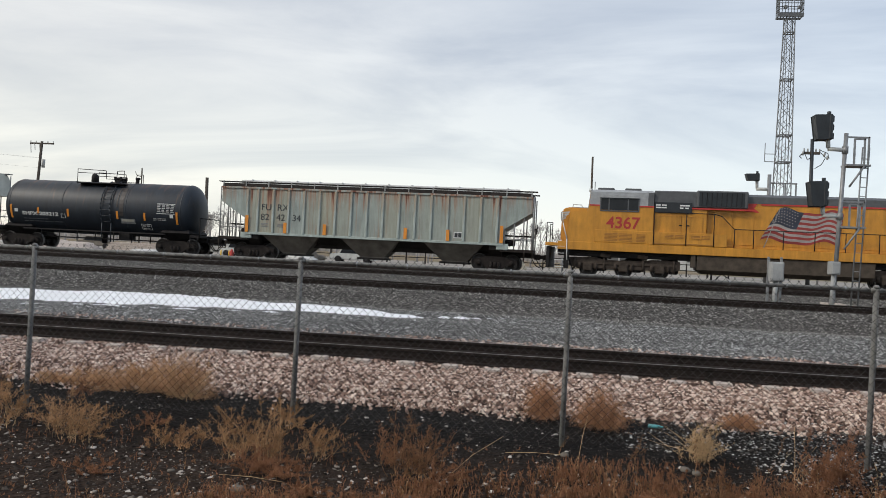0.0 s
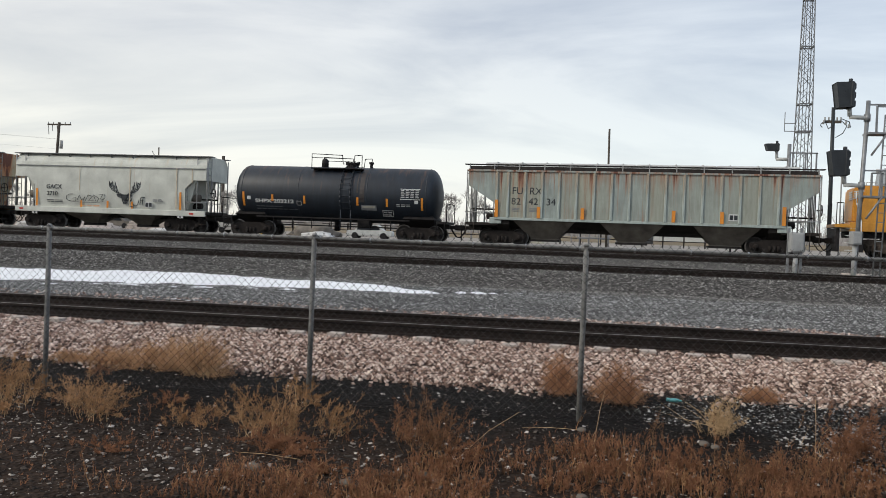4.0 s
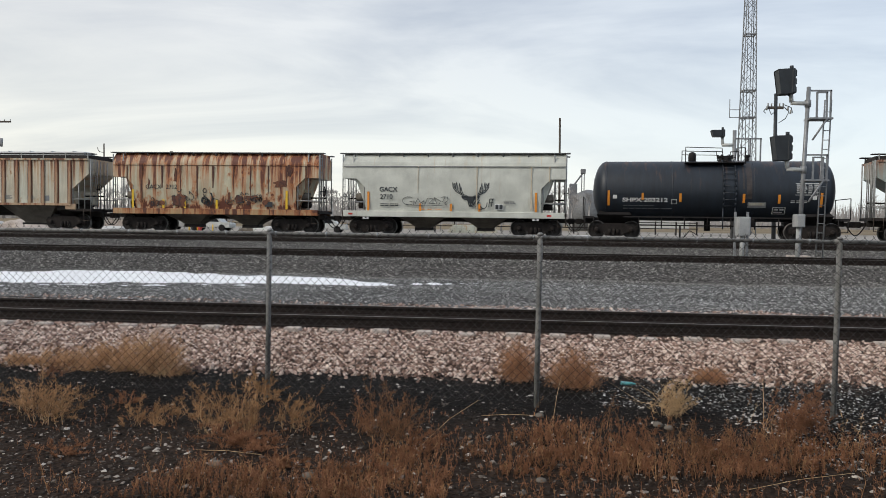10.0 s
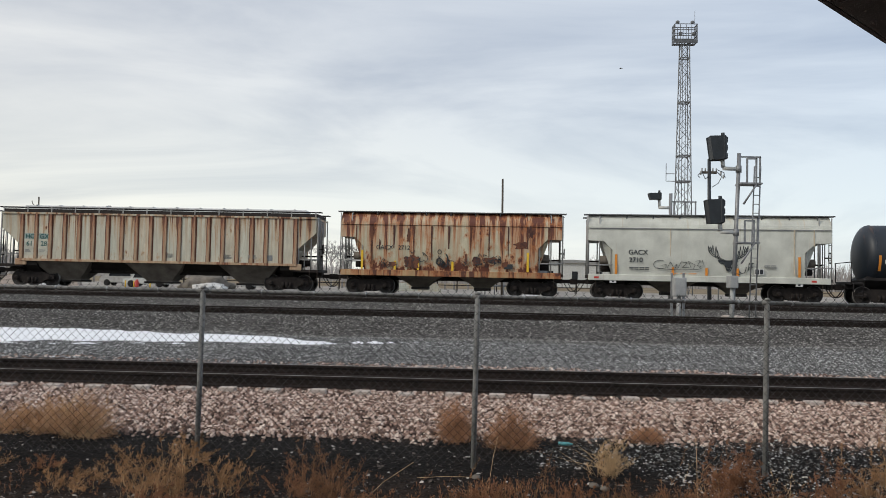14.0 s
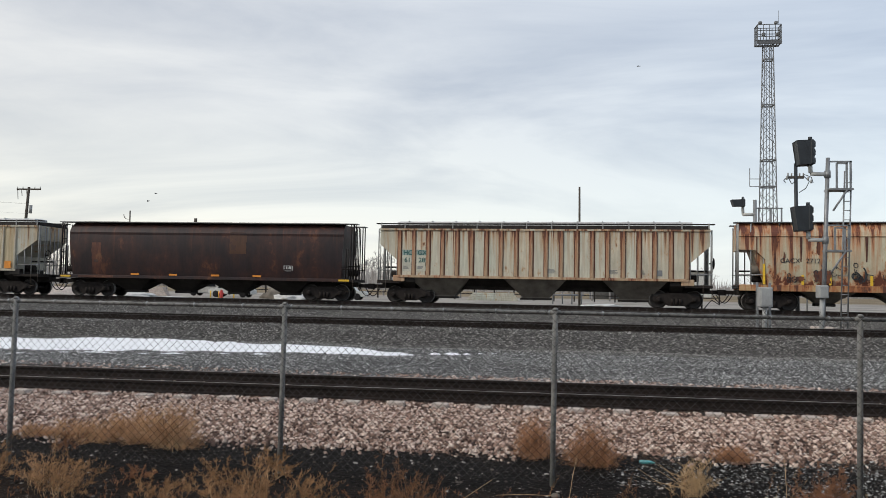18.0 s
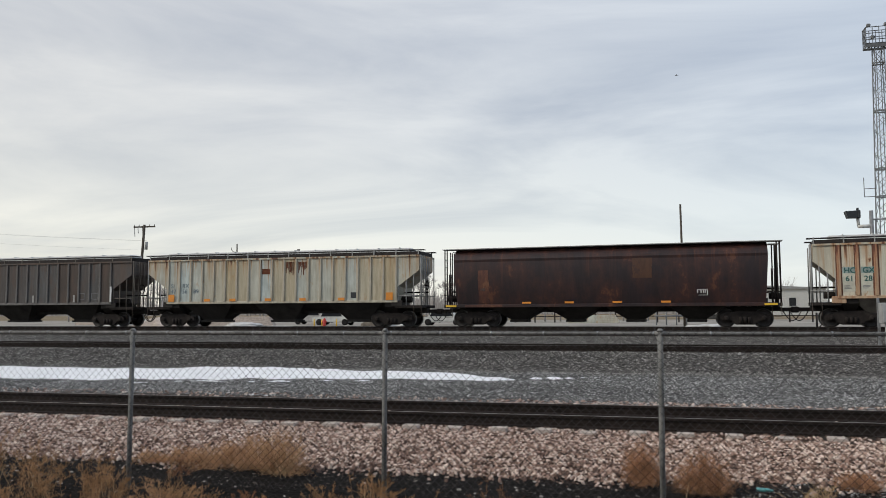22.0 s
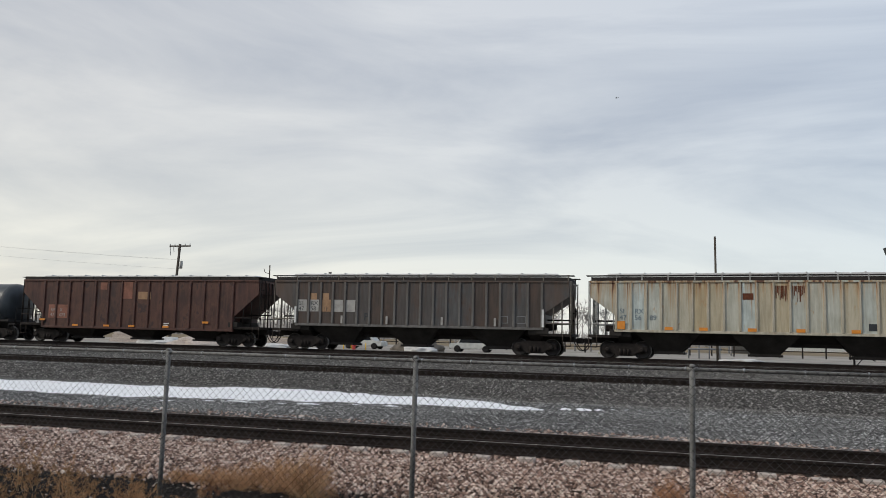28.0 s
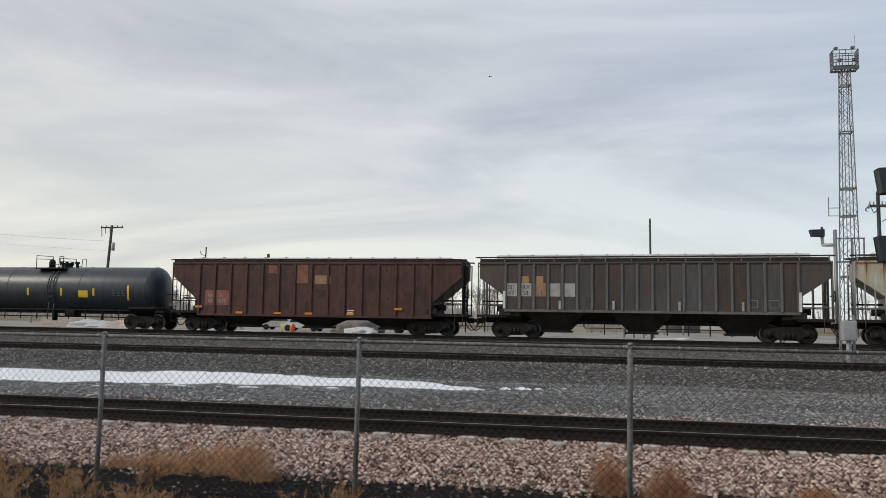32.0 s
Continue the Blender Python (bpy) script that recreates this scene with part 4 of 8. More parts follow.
# strips beside the posts: edge rust and the posts' shadow lines, both as colour
edge = part("rust_edge", box(BM(), -0.022, 0.022, -1.474, -1.458, 1.5, 3.96), "rust_edge", c)
rnd = random.Random(41)
for k in range(20):
    x = -7.59 + k * 15.18 / 19
    for d in (-0.11, 0.11):
        if k == 0 and d < 0:
            edge.location = (x + d, 0, 0)
        else:
            o = share(edge, (x + d, 0, 0), c)
            o.scale = (rnd.uniform(0.4, 2.2), 1, 1)
for x in (0.4, 3.6, 5.0):
    bars(x, -1.475, 1.9, 0.55, 0.03, 4, "faint_letter", c)
panel("ribbed_vent", 5.9, 6.35, 1.65, 1.95, -1.475, "faint_letter", c)

# straw-coloured hopper
c = ribbed_hopper("dirty straw-coloured ribbed covered hopper with dark rust patches", -107.65, 8.78, 7.33, "straw", "straw_post", 20, (-4.7, 0.0, 4.7), under="under_dark", post="grey_steel", skin="straw_panel")
for i, (a, b) in enumerate((("SI", "47"), ("RX", "56"), ("", "89"))):
    x = -7.09 + i * 0.765
    if a:
        lettering(a, x, -1.475, 2.35, 0.36, "blue_letter", c)
    lettering(b, x, -1.475, 2.02, 0.36, "blue_letter", c)
for x in (-7.0, -4.6, -2.9, -0.6, 1.6, 4.0, 6.9):
    panel("reflector", x - 0.2, x + 0.2, 1.52, 1.68 if abs(x) < 6.5 else 1.95, -1.55, "orange", c)
panel("rust_patch", -1.02, -0.52, 3.1, 3.42, -1.472, "rust_dab", c)
rnd = random.Random(12)
for x in (0.50, 1.27):      # flaked paint, in runs of uneven length
    for k in range(9):
        panel("rust_patch", x + k * 0.062, x + k * 0.062 + rnd.uniform(0.03, 0.06), 3.78 - rnd.uniform(0.25, 0.8), 3.80, -1.470, "rust_dab", c)
panel("vent_panel", 4.55, 4.95, 1.65, 1.98, -1.475, "black_letter", c)

# grey hopper
c = ribbed_hopper("dirty dark grey ribbed covered hopper with patched lettering panels", -126.32, 8.95, 7.40, "slate", "slate_post", 20, (-4.75, -0.2, 4.75), under="under_dark", post="under_grey", zlow=0.30, skin="slate_panel")
for i, (a, b) in enumerate((("SI", "47"), ("RX", "58"), ("", "11"), ("", ""), ("", ""))):
    x = -7.21 + i * 0.778
    panel("paint_patch", x - 0.08, x + 0.50, 2.22, 2.92, -1.470, "buff" if i == 2 else "dull_patch", c)
    if i in (1, 2):
        panel("paint_patch", x - 0.04, x + 0.36, 2.92, 3.30, -1.470, "buff", c)
    if a:
        lettering(a, x, -1.480, 2.60, 0.34, "black_letter", c)
    if b:
        lettering(b, x, -1.480, 2.28, 0.34, "black_letter", c)
lettering("P", -3.05, -1.475, 1.75, 0.6, "black_letter", c)
for x in (-4.4, -1.6, 1.7, 4.75):
    panel("reflector", x - 0.06, x + 0.06, 1.55, 2.0, -1.55, "dull_patch", c)
for x in (-7.4, 7.4):
    panel("reflector", x - 0.06, x + 0.06, 1.55, 2.5, -1.55, "white_letter", c)
for x in (4.95, 5.95):
    bm = BM()
    for a, b, e, f in ((0, 0.5, 0, 0.03), (0, 0.5, 0.37, 0.40), (0, 0.03, 0, 0.4), (0.47, 0.5, 0, 0.4)):
        box(bm, x + a, x + b, -1.476, -1.466, 1.72 + e, 1.72 + f)
    part("notice_frame", bm, "faint_letter", c)

# reddish brown hopper
c = ribbed_hopper("reddish brown ribbed covered hopper with pale repainted patches", -144.98, 8.88, 7.08, "maroon", "maroon", 15, (-4.6, 0.0, 4.6), under="under_dark", post="truck_iron", zs=1.03, hatch="hatch_white", skin="maroon_panel", walk_up=0.16)
panel("paint_patch", -6.62, -5.0, 1.55, 2.42, -1.470, "pink_patch", c)
for i, (a, b) in enumerate((("SIR", "476"), ("X", "075"))):
    lettering(a, -6.45 + i * 0.72, -1.480, 1.98, 0.30, "dull_patch", c)
    lettering(b, -6.45 + i * 0.72, -1.480, 1.66, 0.30, "dull_patch", c)
for x0, x1, z0, z1, mt in ((-2.66, -2.16, 3.42, 3.88, "pink_patch"), (-0.92, -0.22, 2.85, 3.93, "pink_patch"), (0.20, 1.15, 2.82, 3.30, "buff")):
    panel("paint_patch", x0, x1, z0, z1, -1.470, mt, c)
for x in (-7.0, -4.4, -2.0, -0.1, 2.4, 5.2):
    panel("reflector", x - 0.22, x + 0.22, 1.06 if abs(x) < 5 else 1.38, 1.18 if abs(x) < 5 else 1.50, -1.55, "orange", c)
bars(2.2, -1.475, 1.30, 0.45, 0.06, 2, "white_letter", c)


# ---- two-bay and cylindrical hoppers ----
def smooth_body(bm, levels, hw_at, n=10):
    """Levels of z, x from, x to; the half width from a curve, sampled finely."""
    rows = []
    for (za, a0, a1), (zb, b0, b1) in zip(levels, levels[1:]):
        m = max(1, int(n * (zb - za)))
        for k in range(m):
            f = k / m
            z = za + (zb - za) * f
            rows.append((z, a0 + (b0 - a0) * f, a1 + (b1 - a1) * f, hw_at(z)))
    z, a, b = levels[-1]
    rows.append((z, a, b, hw_at(z)))
    return loft(bm, rows)


def two_bay_hopper(label, xc, half, paint, sill, seam_label=""):
    car = car_base("covered_hopper", label, "freight car", xc, half)
    zs, zt = 1.30, 4.45

    def hw(z):
        if z < 3.75:
            return 1.40 + 0.10 * math.sin(math.pi * min(1, (z - zs) / 2.9))
        return 1.46 * math.cos((z - 3.75) / (zt - 3.75) * 1.0) ** 0.6

    body = smooth_body(BM(), [(zs, -half + 1.35, half - 1.35), (2.55, -half + 1.35, half - 1.35), (3.05, -half + 0.85, half - 0.85), (3.06, -half + 0.08, half - 0.08), (zt, -half + 0.08, half - 0.08)], hw, 8)
    part("body", body, paint, car, smooth=False)
    for sy in (-1, 1):
        part("roof_seam", box(BM(), -half + 0.08, half - 0.08, *sorted((sy * 1.42, sy * 1.50)), 3.72, 3.78, 0.012), paint, car)
        part("side_sill", box(BM(), -half + 0.1, half - 0.1, *sorted((sy * 1.36, sy * 1.50)), zs - 0.32, zs, 0.02), sill, car)
        for k in range(9):
            x = -half + 0.7 + k * (2 * half - 1.4) / 8
            part("roof_bracket", rod(BM(), (x, sy * 1.22, 4.24), (x, sy * 1.26, 4.42), 0.03, 6), "loco_grey", car)
    part("end_slope", loft(BM(), [(zs, -half + 1.35, half - 1.35, 1.1), (3.05, -half + 0.75, half - 0.75, 1.3)]), paint, car)
    part("centre_sill", box(BM(), -half, half, -0.32, 0.32, 0.76, 1.02, 0.02), "under_dark", car)
    for c0 in (-1.72, 1.72):
        b = part("discharge_bay", loft(BM(), [(0.42, c0 - 0.42, c0 + 0.42, 0.42), (0.62, c0 - 0.65, c0 + 0.65, 0.7), (0.98, c0 - 1.25, c0 + 1.25, 1.30)]), "under_grey", car)
        part("outlet_gate", box(BM(), c0 - 0.46, c0 + 0.46, -0.5, 0.5, 0.26, 0.42, 0.02), "under_dark", b)
    for sgn in (-1, 1):
        end_cage(car, sgn, half, half - 1.5, 1.25, 4.35, "grey_steel", posts=3)
        truck(car, sgn * (half - 1.62))
        part("side_bearing", loft(BM(), [(0.66, sgn * (half - 1.62) - 0.3, sgn * (half - 1.62) + 0.3, 0.4), (1.0, sgn * (half - 1.62) - 0.4, sgn * (half - 1.62) + 0.4, 1.3)]), "under_dark", car)
        x = sgn * (half - 1.0)
        bm = BM()
        lathe(bm, [(x - 0.30, 0.08), (x - 0.28, 0.22), (x + 0.28, 0.22), (x + 0.30, 0.08)], 14, "x", (0, -0.85, 2.05))
        part("air_reservoir", bm, "under_grey", car)
    brake_wheel(car, half - 0.05, 1)
    for sy in (-1, 1):
        part("running_board", box(BM(), -half - 0.15, half + 0.15, *sorted((sy * 0.85, sy * 1.30)), 4.42, 4.47), "loco_grey", car)
    part("hatch_cover", loft(BM(), [(4.38, -half + 0.7, half - 0.7, 0.5), (4.54, -half + 0.8, half - 0.8, 0.3)]), paint, car)
    return car


c = two_bay_hopper("pale cream two-bay covered hopper with black painted antlers and scrawl", -40.30, 6.12, "cream", "cream")
WHITE_CAR = c
lettering("GACX", -3.98, -1.52, 2.36, 0.35, "black_letter", c, bold=0.005)
lettering("2710", -3.94, -1.52, 1.96, 0.35, "black_letter", c, bold=0.005)
bars(-3.92, -1.50, 1.66, 1.05, 0.045, 2, "black_letter", c, cols=4)
for x in (-4.60, -1.72, -0.04, 1.5, 4.50):
    z1 = 2.35 if abs(x) > 4 else 1.72
    panel("reflector", x - 0.06, x + 0.06, 1.32, z1, -1.50, "orange", c)
panel("notice_panel", 2.32, 2.78, 1.42, 1.72, -1.50, "white_letter", c)
for k in range(2):
    panel("notice_mark", 2.36 + k * 0.21, 2.53 + k * 0.21, 1.45, 1.69, -1.51, "black_letter", c)
for x, z0, w in ((-1.85, 2.6, 0.03), (1.35, 1.7, 0.045), (4.25, 1.7, 0.06), (5.2, 3.2, 0.05)):
    panel("rust_streak", x - w * 0.6, x + w * 0.6, z0 - 0.3, 3.72, -1.512 if z0 > 2.4 else -1.514, "ochre_run", c)
for sy in (-1.503, 1.503):
    panel("seam_shadow", -5.97, 5.97, 3.69, 3.725, sy, "faint_letter", c)
bars(2.8, -1.52, 1.88, 0.65, 0.03, 3, "faint_letter", c, cols=2)
bars(-1.8, -1.50, 1.42, 1.3, 0.02, 2, "orange", c, cols=3)
for x in (-5.6, 5.2):
    panel("red_patch", x - 0.12, x + 0.12, 1.08, 1.18, -1.508, "red", c)
for x in (-4.75, 4.5):
    panel("white_tag", x - 0.17, x + 0.17, 0.86, 1.0, -1.46, "white_letter", c)
    panel("tag_mark", x - 0.05, x + 0.05, 0.89, 0.97, -1.47, "black_letter", c)


def stroke(bm, pts, w, y=-1.515):
    """A painted line along points in x and z."""
    for (xa, za), (xb, zb) in zip(pts, pts[1:]):
        d = Vector((xb - xa, zb - za))
        if d.length < 1e-4:
            continue
        n = Vector((-d.y, d.x)).normalized() * w / 2
        q = [(xa + n.x, za + n.y), (xa - n.x, za - n.y), (xb - n.x, zb - n.y), (xb + n.x, zb + n.y)]
        a = [bm.verts.new((x, y, z)) for x, z in q]
        b = [bm.verts.new((x, y + 0.02, z)) for x, z in q]
        bm.faces.new(a)
        for k in range(4):
            bm.faces.new((a[k], b[k], b[(k + 1) % 4], a[(k + 1) % 4]))


def arc(cx, cz, rx, rz, a0, a1, n=8):
    return [(cx + rx * math.cos(radians(a0 + (a1 - a0) * k / n)), cz + rz * math.sin(radians(a0 + (a1 - a0) * k / n))) for k in range(n + 1)]


def antlers(car, cx, cz):
    """A deer's head with a wide rack, in black line."""
    bm = BM()
    for s in (-1, 1):
        beam = [(0.10, 0.02), (0.34, 0.10), (0.56, 0.20), (0.80, 0.33), (0.96, 0.55), (0.98, 0.82)]
        inner = [(0.14, 0.08), (0.36, 0.17), (0.58, 0.28), (0.76, 0.40), (0.88, 0.58), (0.98, 0.82)]
        for line, w in ((beam, 0.04), (inner, 0.026)):
            stroke(bm, [(cx + s * x, cz + z) for x, z in line], w)
        for x, z, tx, tz in ((0.42, 0.16, 0.52, 0.58), (0.58, 0.26, 0.60, 0.80), (0.74, 0.38, 0.76, 0.84), (0.86, 0.52, 0.86, 0.78)):
            stroke(bm, [(cx + s * (x - 0.05), cz + z), (cx + s * (tx - 0.035), cz + (z + tz) / 2), (cx + s * tx, cz + tz)], 0.028)
            stroke(bm, [(cx + s * (x + 0.05), cz + z), (cx + s * (tx + 0.035), cz + (z + tz) / 2), (cx + s * tx, cz + tz)], 0.028)
        # ear
        stroke(bm, [(cx + s * 0.16, cz + 0.02), (cx + s * 0.48, cz + 0.08), (cx + s * 0.40, cz - 0.06), (cx + s * 0.18, cz - 0.10)], 0.05)
        stroke(bm, [(cx + s * 0.2, cz - 0.03), (cx + s * 0.42, cz + 0.02)], 0.06)
    for k in range(11):
        z = cz + 0.05 - k * 0.05
        w = 0.24 - 0.016 * k
        if k in (7, 8):
            stroke(bm, [(cx - w, z), (cx - w * 0.55, z)], 0.055)
            stroke(bm, [(cx + w * 0.55, z), (cx + w, z)], 0.055)
        else:
            stroke(bm, [(cx - w, z), (cx + w, z)], 0.055)
    part("painted_drawing", bm, "black_letter", car, "black drawing of a deer head with antlers")


antlers(c, 1.02, 2.05)


def scrawl(car, pts, w, label):
    part("painted_scrawl", (lambda b: (stroke(b, pts, w), b)[1])(BM()), "black_letter", car, label)


for pts in (arc(-2.35, 1.86, 0.34, 0.22, 60, 300, 12), [(-2.3, 1.82), (-2.05, 1.86), (-2.08, 1.66)], [(-2.0, 1.70), (-1.85, 2.0), (-1.7, 1.74), (-1.5, 1.9), (-1.6, 1.7)], [(-1.45, 1.70), (-1.3, 2.02), (-1.0, 1.98), (-1.25, 1.72), (-0.9, 1.74)], [(-0.8, 1.70), (-0.95, 2.05), (-0.6, 1.86), (-0.7, 1.66)], [(-0.6, 2.06), (-0.35, 2.1), (-0.5, 1.82), (-0.3, 1.8)], arc(-1.4, 1.70, 1.1, 0.10, 180, 360, 10), [(-0.25, 2.12), (-0.2, 1.9), (-0.42, 1.72)]):
    scrawl(c, pts, 0.022, "thin black painted scrawl")
for pts in ([(0.95, 1.6), (1.2, 2.0)], [(1.1, 1.55), (1.35, 1.98)], [(1.28, 1.55), (1.5, 1.92)], [(0.98, 1.75), (1.5, 1.8)], arc(1.72, 1.62, 0.16, 0.14, 180, 360), [(1.88, 1.62), (1.92, 1.8)], [(2.0, 1.58), (2.06, 2.0), (2.3, 2.0)], [(2.03, 1.8), (2.22, 1.8)], [(2.14, 1.58), (2.2, 2.0)], [(1.3, 1.48), (1.62, 1.42)]):
    scrawl(c, pts, 0.035, "bold black painted scrawl")

c = two_bay_hopper("heavily rusted cream two-bay covered hopper with scribbles", -53.72, 6.02, "rusty", "rusty_sill")
lettering("GACX", -4.0, -1.52, 2.40, 0.33, "black_letter", c)
lettering("2712", -2.8, -1.52, 2.40, 0.33, "black_letter", c)
for x in (-4.75, -2.95, -1.7, 0.15, 4.15):
    panel("reflector", x - 0.06, x + 0.06, 1.32, 2.35 if abs(x) > 4 else 1.8, -1.50, "yellow", c)
panel("notice_panel", 2.9, 3.35, 1.45, 1.72, -1.50, "black_letter", c)
rnd = random.Random(15)
for k in range(11):
    x = -5.2 + k * 1.04 + rnd.uniform(-0.12, 0.12)
    w, z0 = rnd.uniform(0.03, 0.065), rnd.uniform(1.6, 2.6)
    run = prism(BM(), [(x - w * 0.5, z0), (x + w * 0.4, z0), (x + w * 0.9, z0 + 0.6), (x + w, 3.70), (x - w, 3.70), (x - w * 0.8, z0 + 0.7)], -1.513, -1.49)
    part("rust_run", run, "rust_run", c)
rnd = random.Random(5)
for k in range(60):
    x, z = rnd.choice(((-3.2, 1.75), (-1.9, 1.9), (1.2, 1.85), (1.9, 1.8), (2.4, 1.9), (-0.4, 1.75)))
    x, z = x + rnd.gauss(0, 0.35), z + rnd.gauss(0, 0.17)
    if rnd.random() < 0.5:
        scrawl(c, arc(x, z, rnd.uniform(0.05, 0.14), rnd.uniform(0.06, 0.16), rnd.uniform(0, 360), rnd.uniform(200, 600), 8), 0.03, "black scribble on rust")
    else:
        scrawl(c, [(x, z), (x + rnd.uniform(-0.1, 0.15), z + rnd.uniform(-0.2, 0.2)), (x + rnd.uniform(0, 0.25), z + rnd.uniform(-0.1, 0.1))], 0.03, "black scribble on rust")


def blotch(car, x, z, rx, rz, seed, mat="rust_run", y=-1.511):
    """An uneven stain with runs below it."""
    pts = []
    for k in range(26):
        a = k * math.tau / 26
        q = 1 + 0.55 * noise.noise((math.cos(a) * 1.6, math.sin(a) * 1.6, seed * 3.1)) + (0.35 if k % 5 == 2 and math.sin(a) < -0.3 else 0)
        pts.append((x + rx * q * math.cos(a), max(1.32, z + rz * q * math.sin(a))))
    part("rust_stain", prism(BM(), pts, y, y + 0.02), mat, car)


for k, (x, z, rx, rz) in enumerate(((-2.05, 1.80, 0.46, 0.30), (3.8, 2.75, 0.40, 0.17), (1.40, 1.84, 0.20, 0.24), (2.2, 1.92, 0.36, 0.16), (-3.8, 2.72, 0.05, 0.26), (-2.25, 3.15, 0.08, 0.30), (0.85, 1.95, 0.07, 0.24), (4.3, 3.45, 0.12, 0.3), (2.95, 1.70, 0.16, 0.14), (-3.1, 1.62, 0.24, 0.12))):
    blotch(c, x, z, rx, rz, k + 1)
scrawl(c, arc(-0.55, 1.78, 0.18, 0.18, 0, 360, 16), 0.05, "bold black painted ring")
scrawl(c, arc(-0.32, 1.85, 0.22, 0.4, -60, 60, 10), 0.07, "bold black painted arc")


def round_side(z, zs=1.22, zt=4.26):
    """Half the width of the smooth-sided hopper at height z."""
    k = (z - zs) / (zt - zs)
    return 1.10 + 0.42 * math.sin(math.pi * min(1.0, 0.16 + 0.60 * k)) if k < 0.8 else 1.515 * (1 - ((k - 0.8) / 0.2) ** 2 * 0.35)


def side_patch(car, x0, x1, z0, z1, mat, seed):
    """A patch of other rust on the curved side, with a ragged edge."""
    rnd = random.Random(seed)
    bm, rows = BM(), []
    n = 12
    for k in range(n + 1):
        z = z0 + (z1 - z0) * k / n
        y = -round_side(z) - 0.007
        a, b = x0 + 0.06 * noise.noise((z * 2.0, seed, 0)) + rnd.uniform(0, 0.03), x1 + 0.08 * noise.noise((z * 1.6, seed, 5)) - rnd.uniform(0, 0.03)
        rows.append((bm.verts.new((a, y, z)), bm.verts.new((b, y, z)), bm.verts.new((b, y + 0.02, z)), bm.verts.new((a, y + 0.02, z))))
    for p, q in zip(rows, rows[1:]):
        for i in range(4):
            bm.faces.new((p[i], p[(i + 1) % 4], q[(i + 1) % 4], q[i]))
    part("rust_patch", bm, mat, car)


def cylinder_hopper(label, xc, half, body_half, paint):
    car = car_base("covered_hopper", label, "freight car", xc, half)
    zs, zt, hw = 1.22, 4.26, round_side

    part("body", smooth_body(BM(), [(zs, -body_half + 0.15, body_half - 0.15), (zt - 0.7, -body_half, body_half), (zt, -body_half + 0.02, body_half - 0.02)], hw, 8), paint, car)
    for sy in (-1, 1):
        part("side_sill", box(BM(), -half + 0.3, half - 0.3, *sorted((sy * 1.36, sy * 1.50)), 1.06, 1.24, 0.02), paint, car)
    for c0 in (-4.7, -1.6, 1.6, 4.7):
        b = part("discharge_bay", loft(BM(), [(0.40, c0 - 0.45, c0 + 0.45, 0.45), (1.06, c0 - 1.45, c0 + 1.45, 1.25)]), "under_dark", car)
        part("outlet_gate", box(BM(), c0 - 0.5, c0 + 0.5, -0.5, 0.5, 0.26, 0.40, 0.02), "under_dark", b)
    part("centre_sill", box(BM(), -half, half, -0.32, 0.32, 0.80, 1.05, 0.02), "under_dark", car)
    for sgn in (-1, 1):
        end_cage(car, sgn, half, body_half - 0.1, 1.22, 4.29, "truck_iron", posts=4)
        truck(car, sgn * 7.0)
    for sy in (-1, 1):
        part("running_board", box(BM(), -half - 0.1, half + 0.1, *sorted((sy * 0.7, sy * 1.42)), 4.28, 4.32), "grey_steel", car)
    for k in range(5):
        x0 = -body_half + 0.2 + k * (2 * body_half - 0.4) / 5
        part("hatch_cover", loft(BM(), [(4.24, x0, x0 + 2.9, 0.6), (4.40, x0 + 0.06, x0 + 2.84, 0.5)]), "slate", car)
    return car


c = cylinder_hopper("dark rust-brown smooth-sided four-bay covered hopper", -88.81, 8.74, 8.14, "brown")
for k, (x0, x1, z0, z1, mt) in enumerate(((-6.75, -6.15, 1.3, 3.1, "red_rust"), (1.55, 2.55, 2.55, 3.75, "orange_rust"))):
    side_patch(c, x0, x1, z0, z1, mt, 70 + k)
lettering("40", -6.62, -round_side(2.0) - 0.02, 1.95, 0.26, "black_letter", c)
part("sill_rust", box(BM(), -7.5, -5.4, -1.508, -1.49, 1.08, 1.22), "red_rust", c)
for x in (-4.05, -1.75, 0.75, 3.2):
    panel("reflector", x - 0.24, x + 0.24, 1.26, 1.36, -1.52, "orange", c)
for x in (-8.3, 8.2):
    panel("reflector", x - 0.3, x + 0.3, 1.10, 1.20, -1.52, "yellow", c)
bm = BM()
for a, b, e, f in ((0, 0.5, 0.28, 0.30), (0.06, 0.44, 0, 0.02), (0.0, 0.03, 0.1, 0.3), (0.47, 0.5, 0.0, 0.3), (0.15, 0.2, 0.12, 0.26), (0.28, 0.33, 0.12, 0.26), (0.38, 0.41, 0.12, 0.26)):
    box(bm, 4.75 + a, 4.75 + b, -1.515, -1.49, 1.62 + e, 1.62 + f)
part("notice_frame", bm, "white_letter", c)


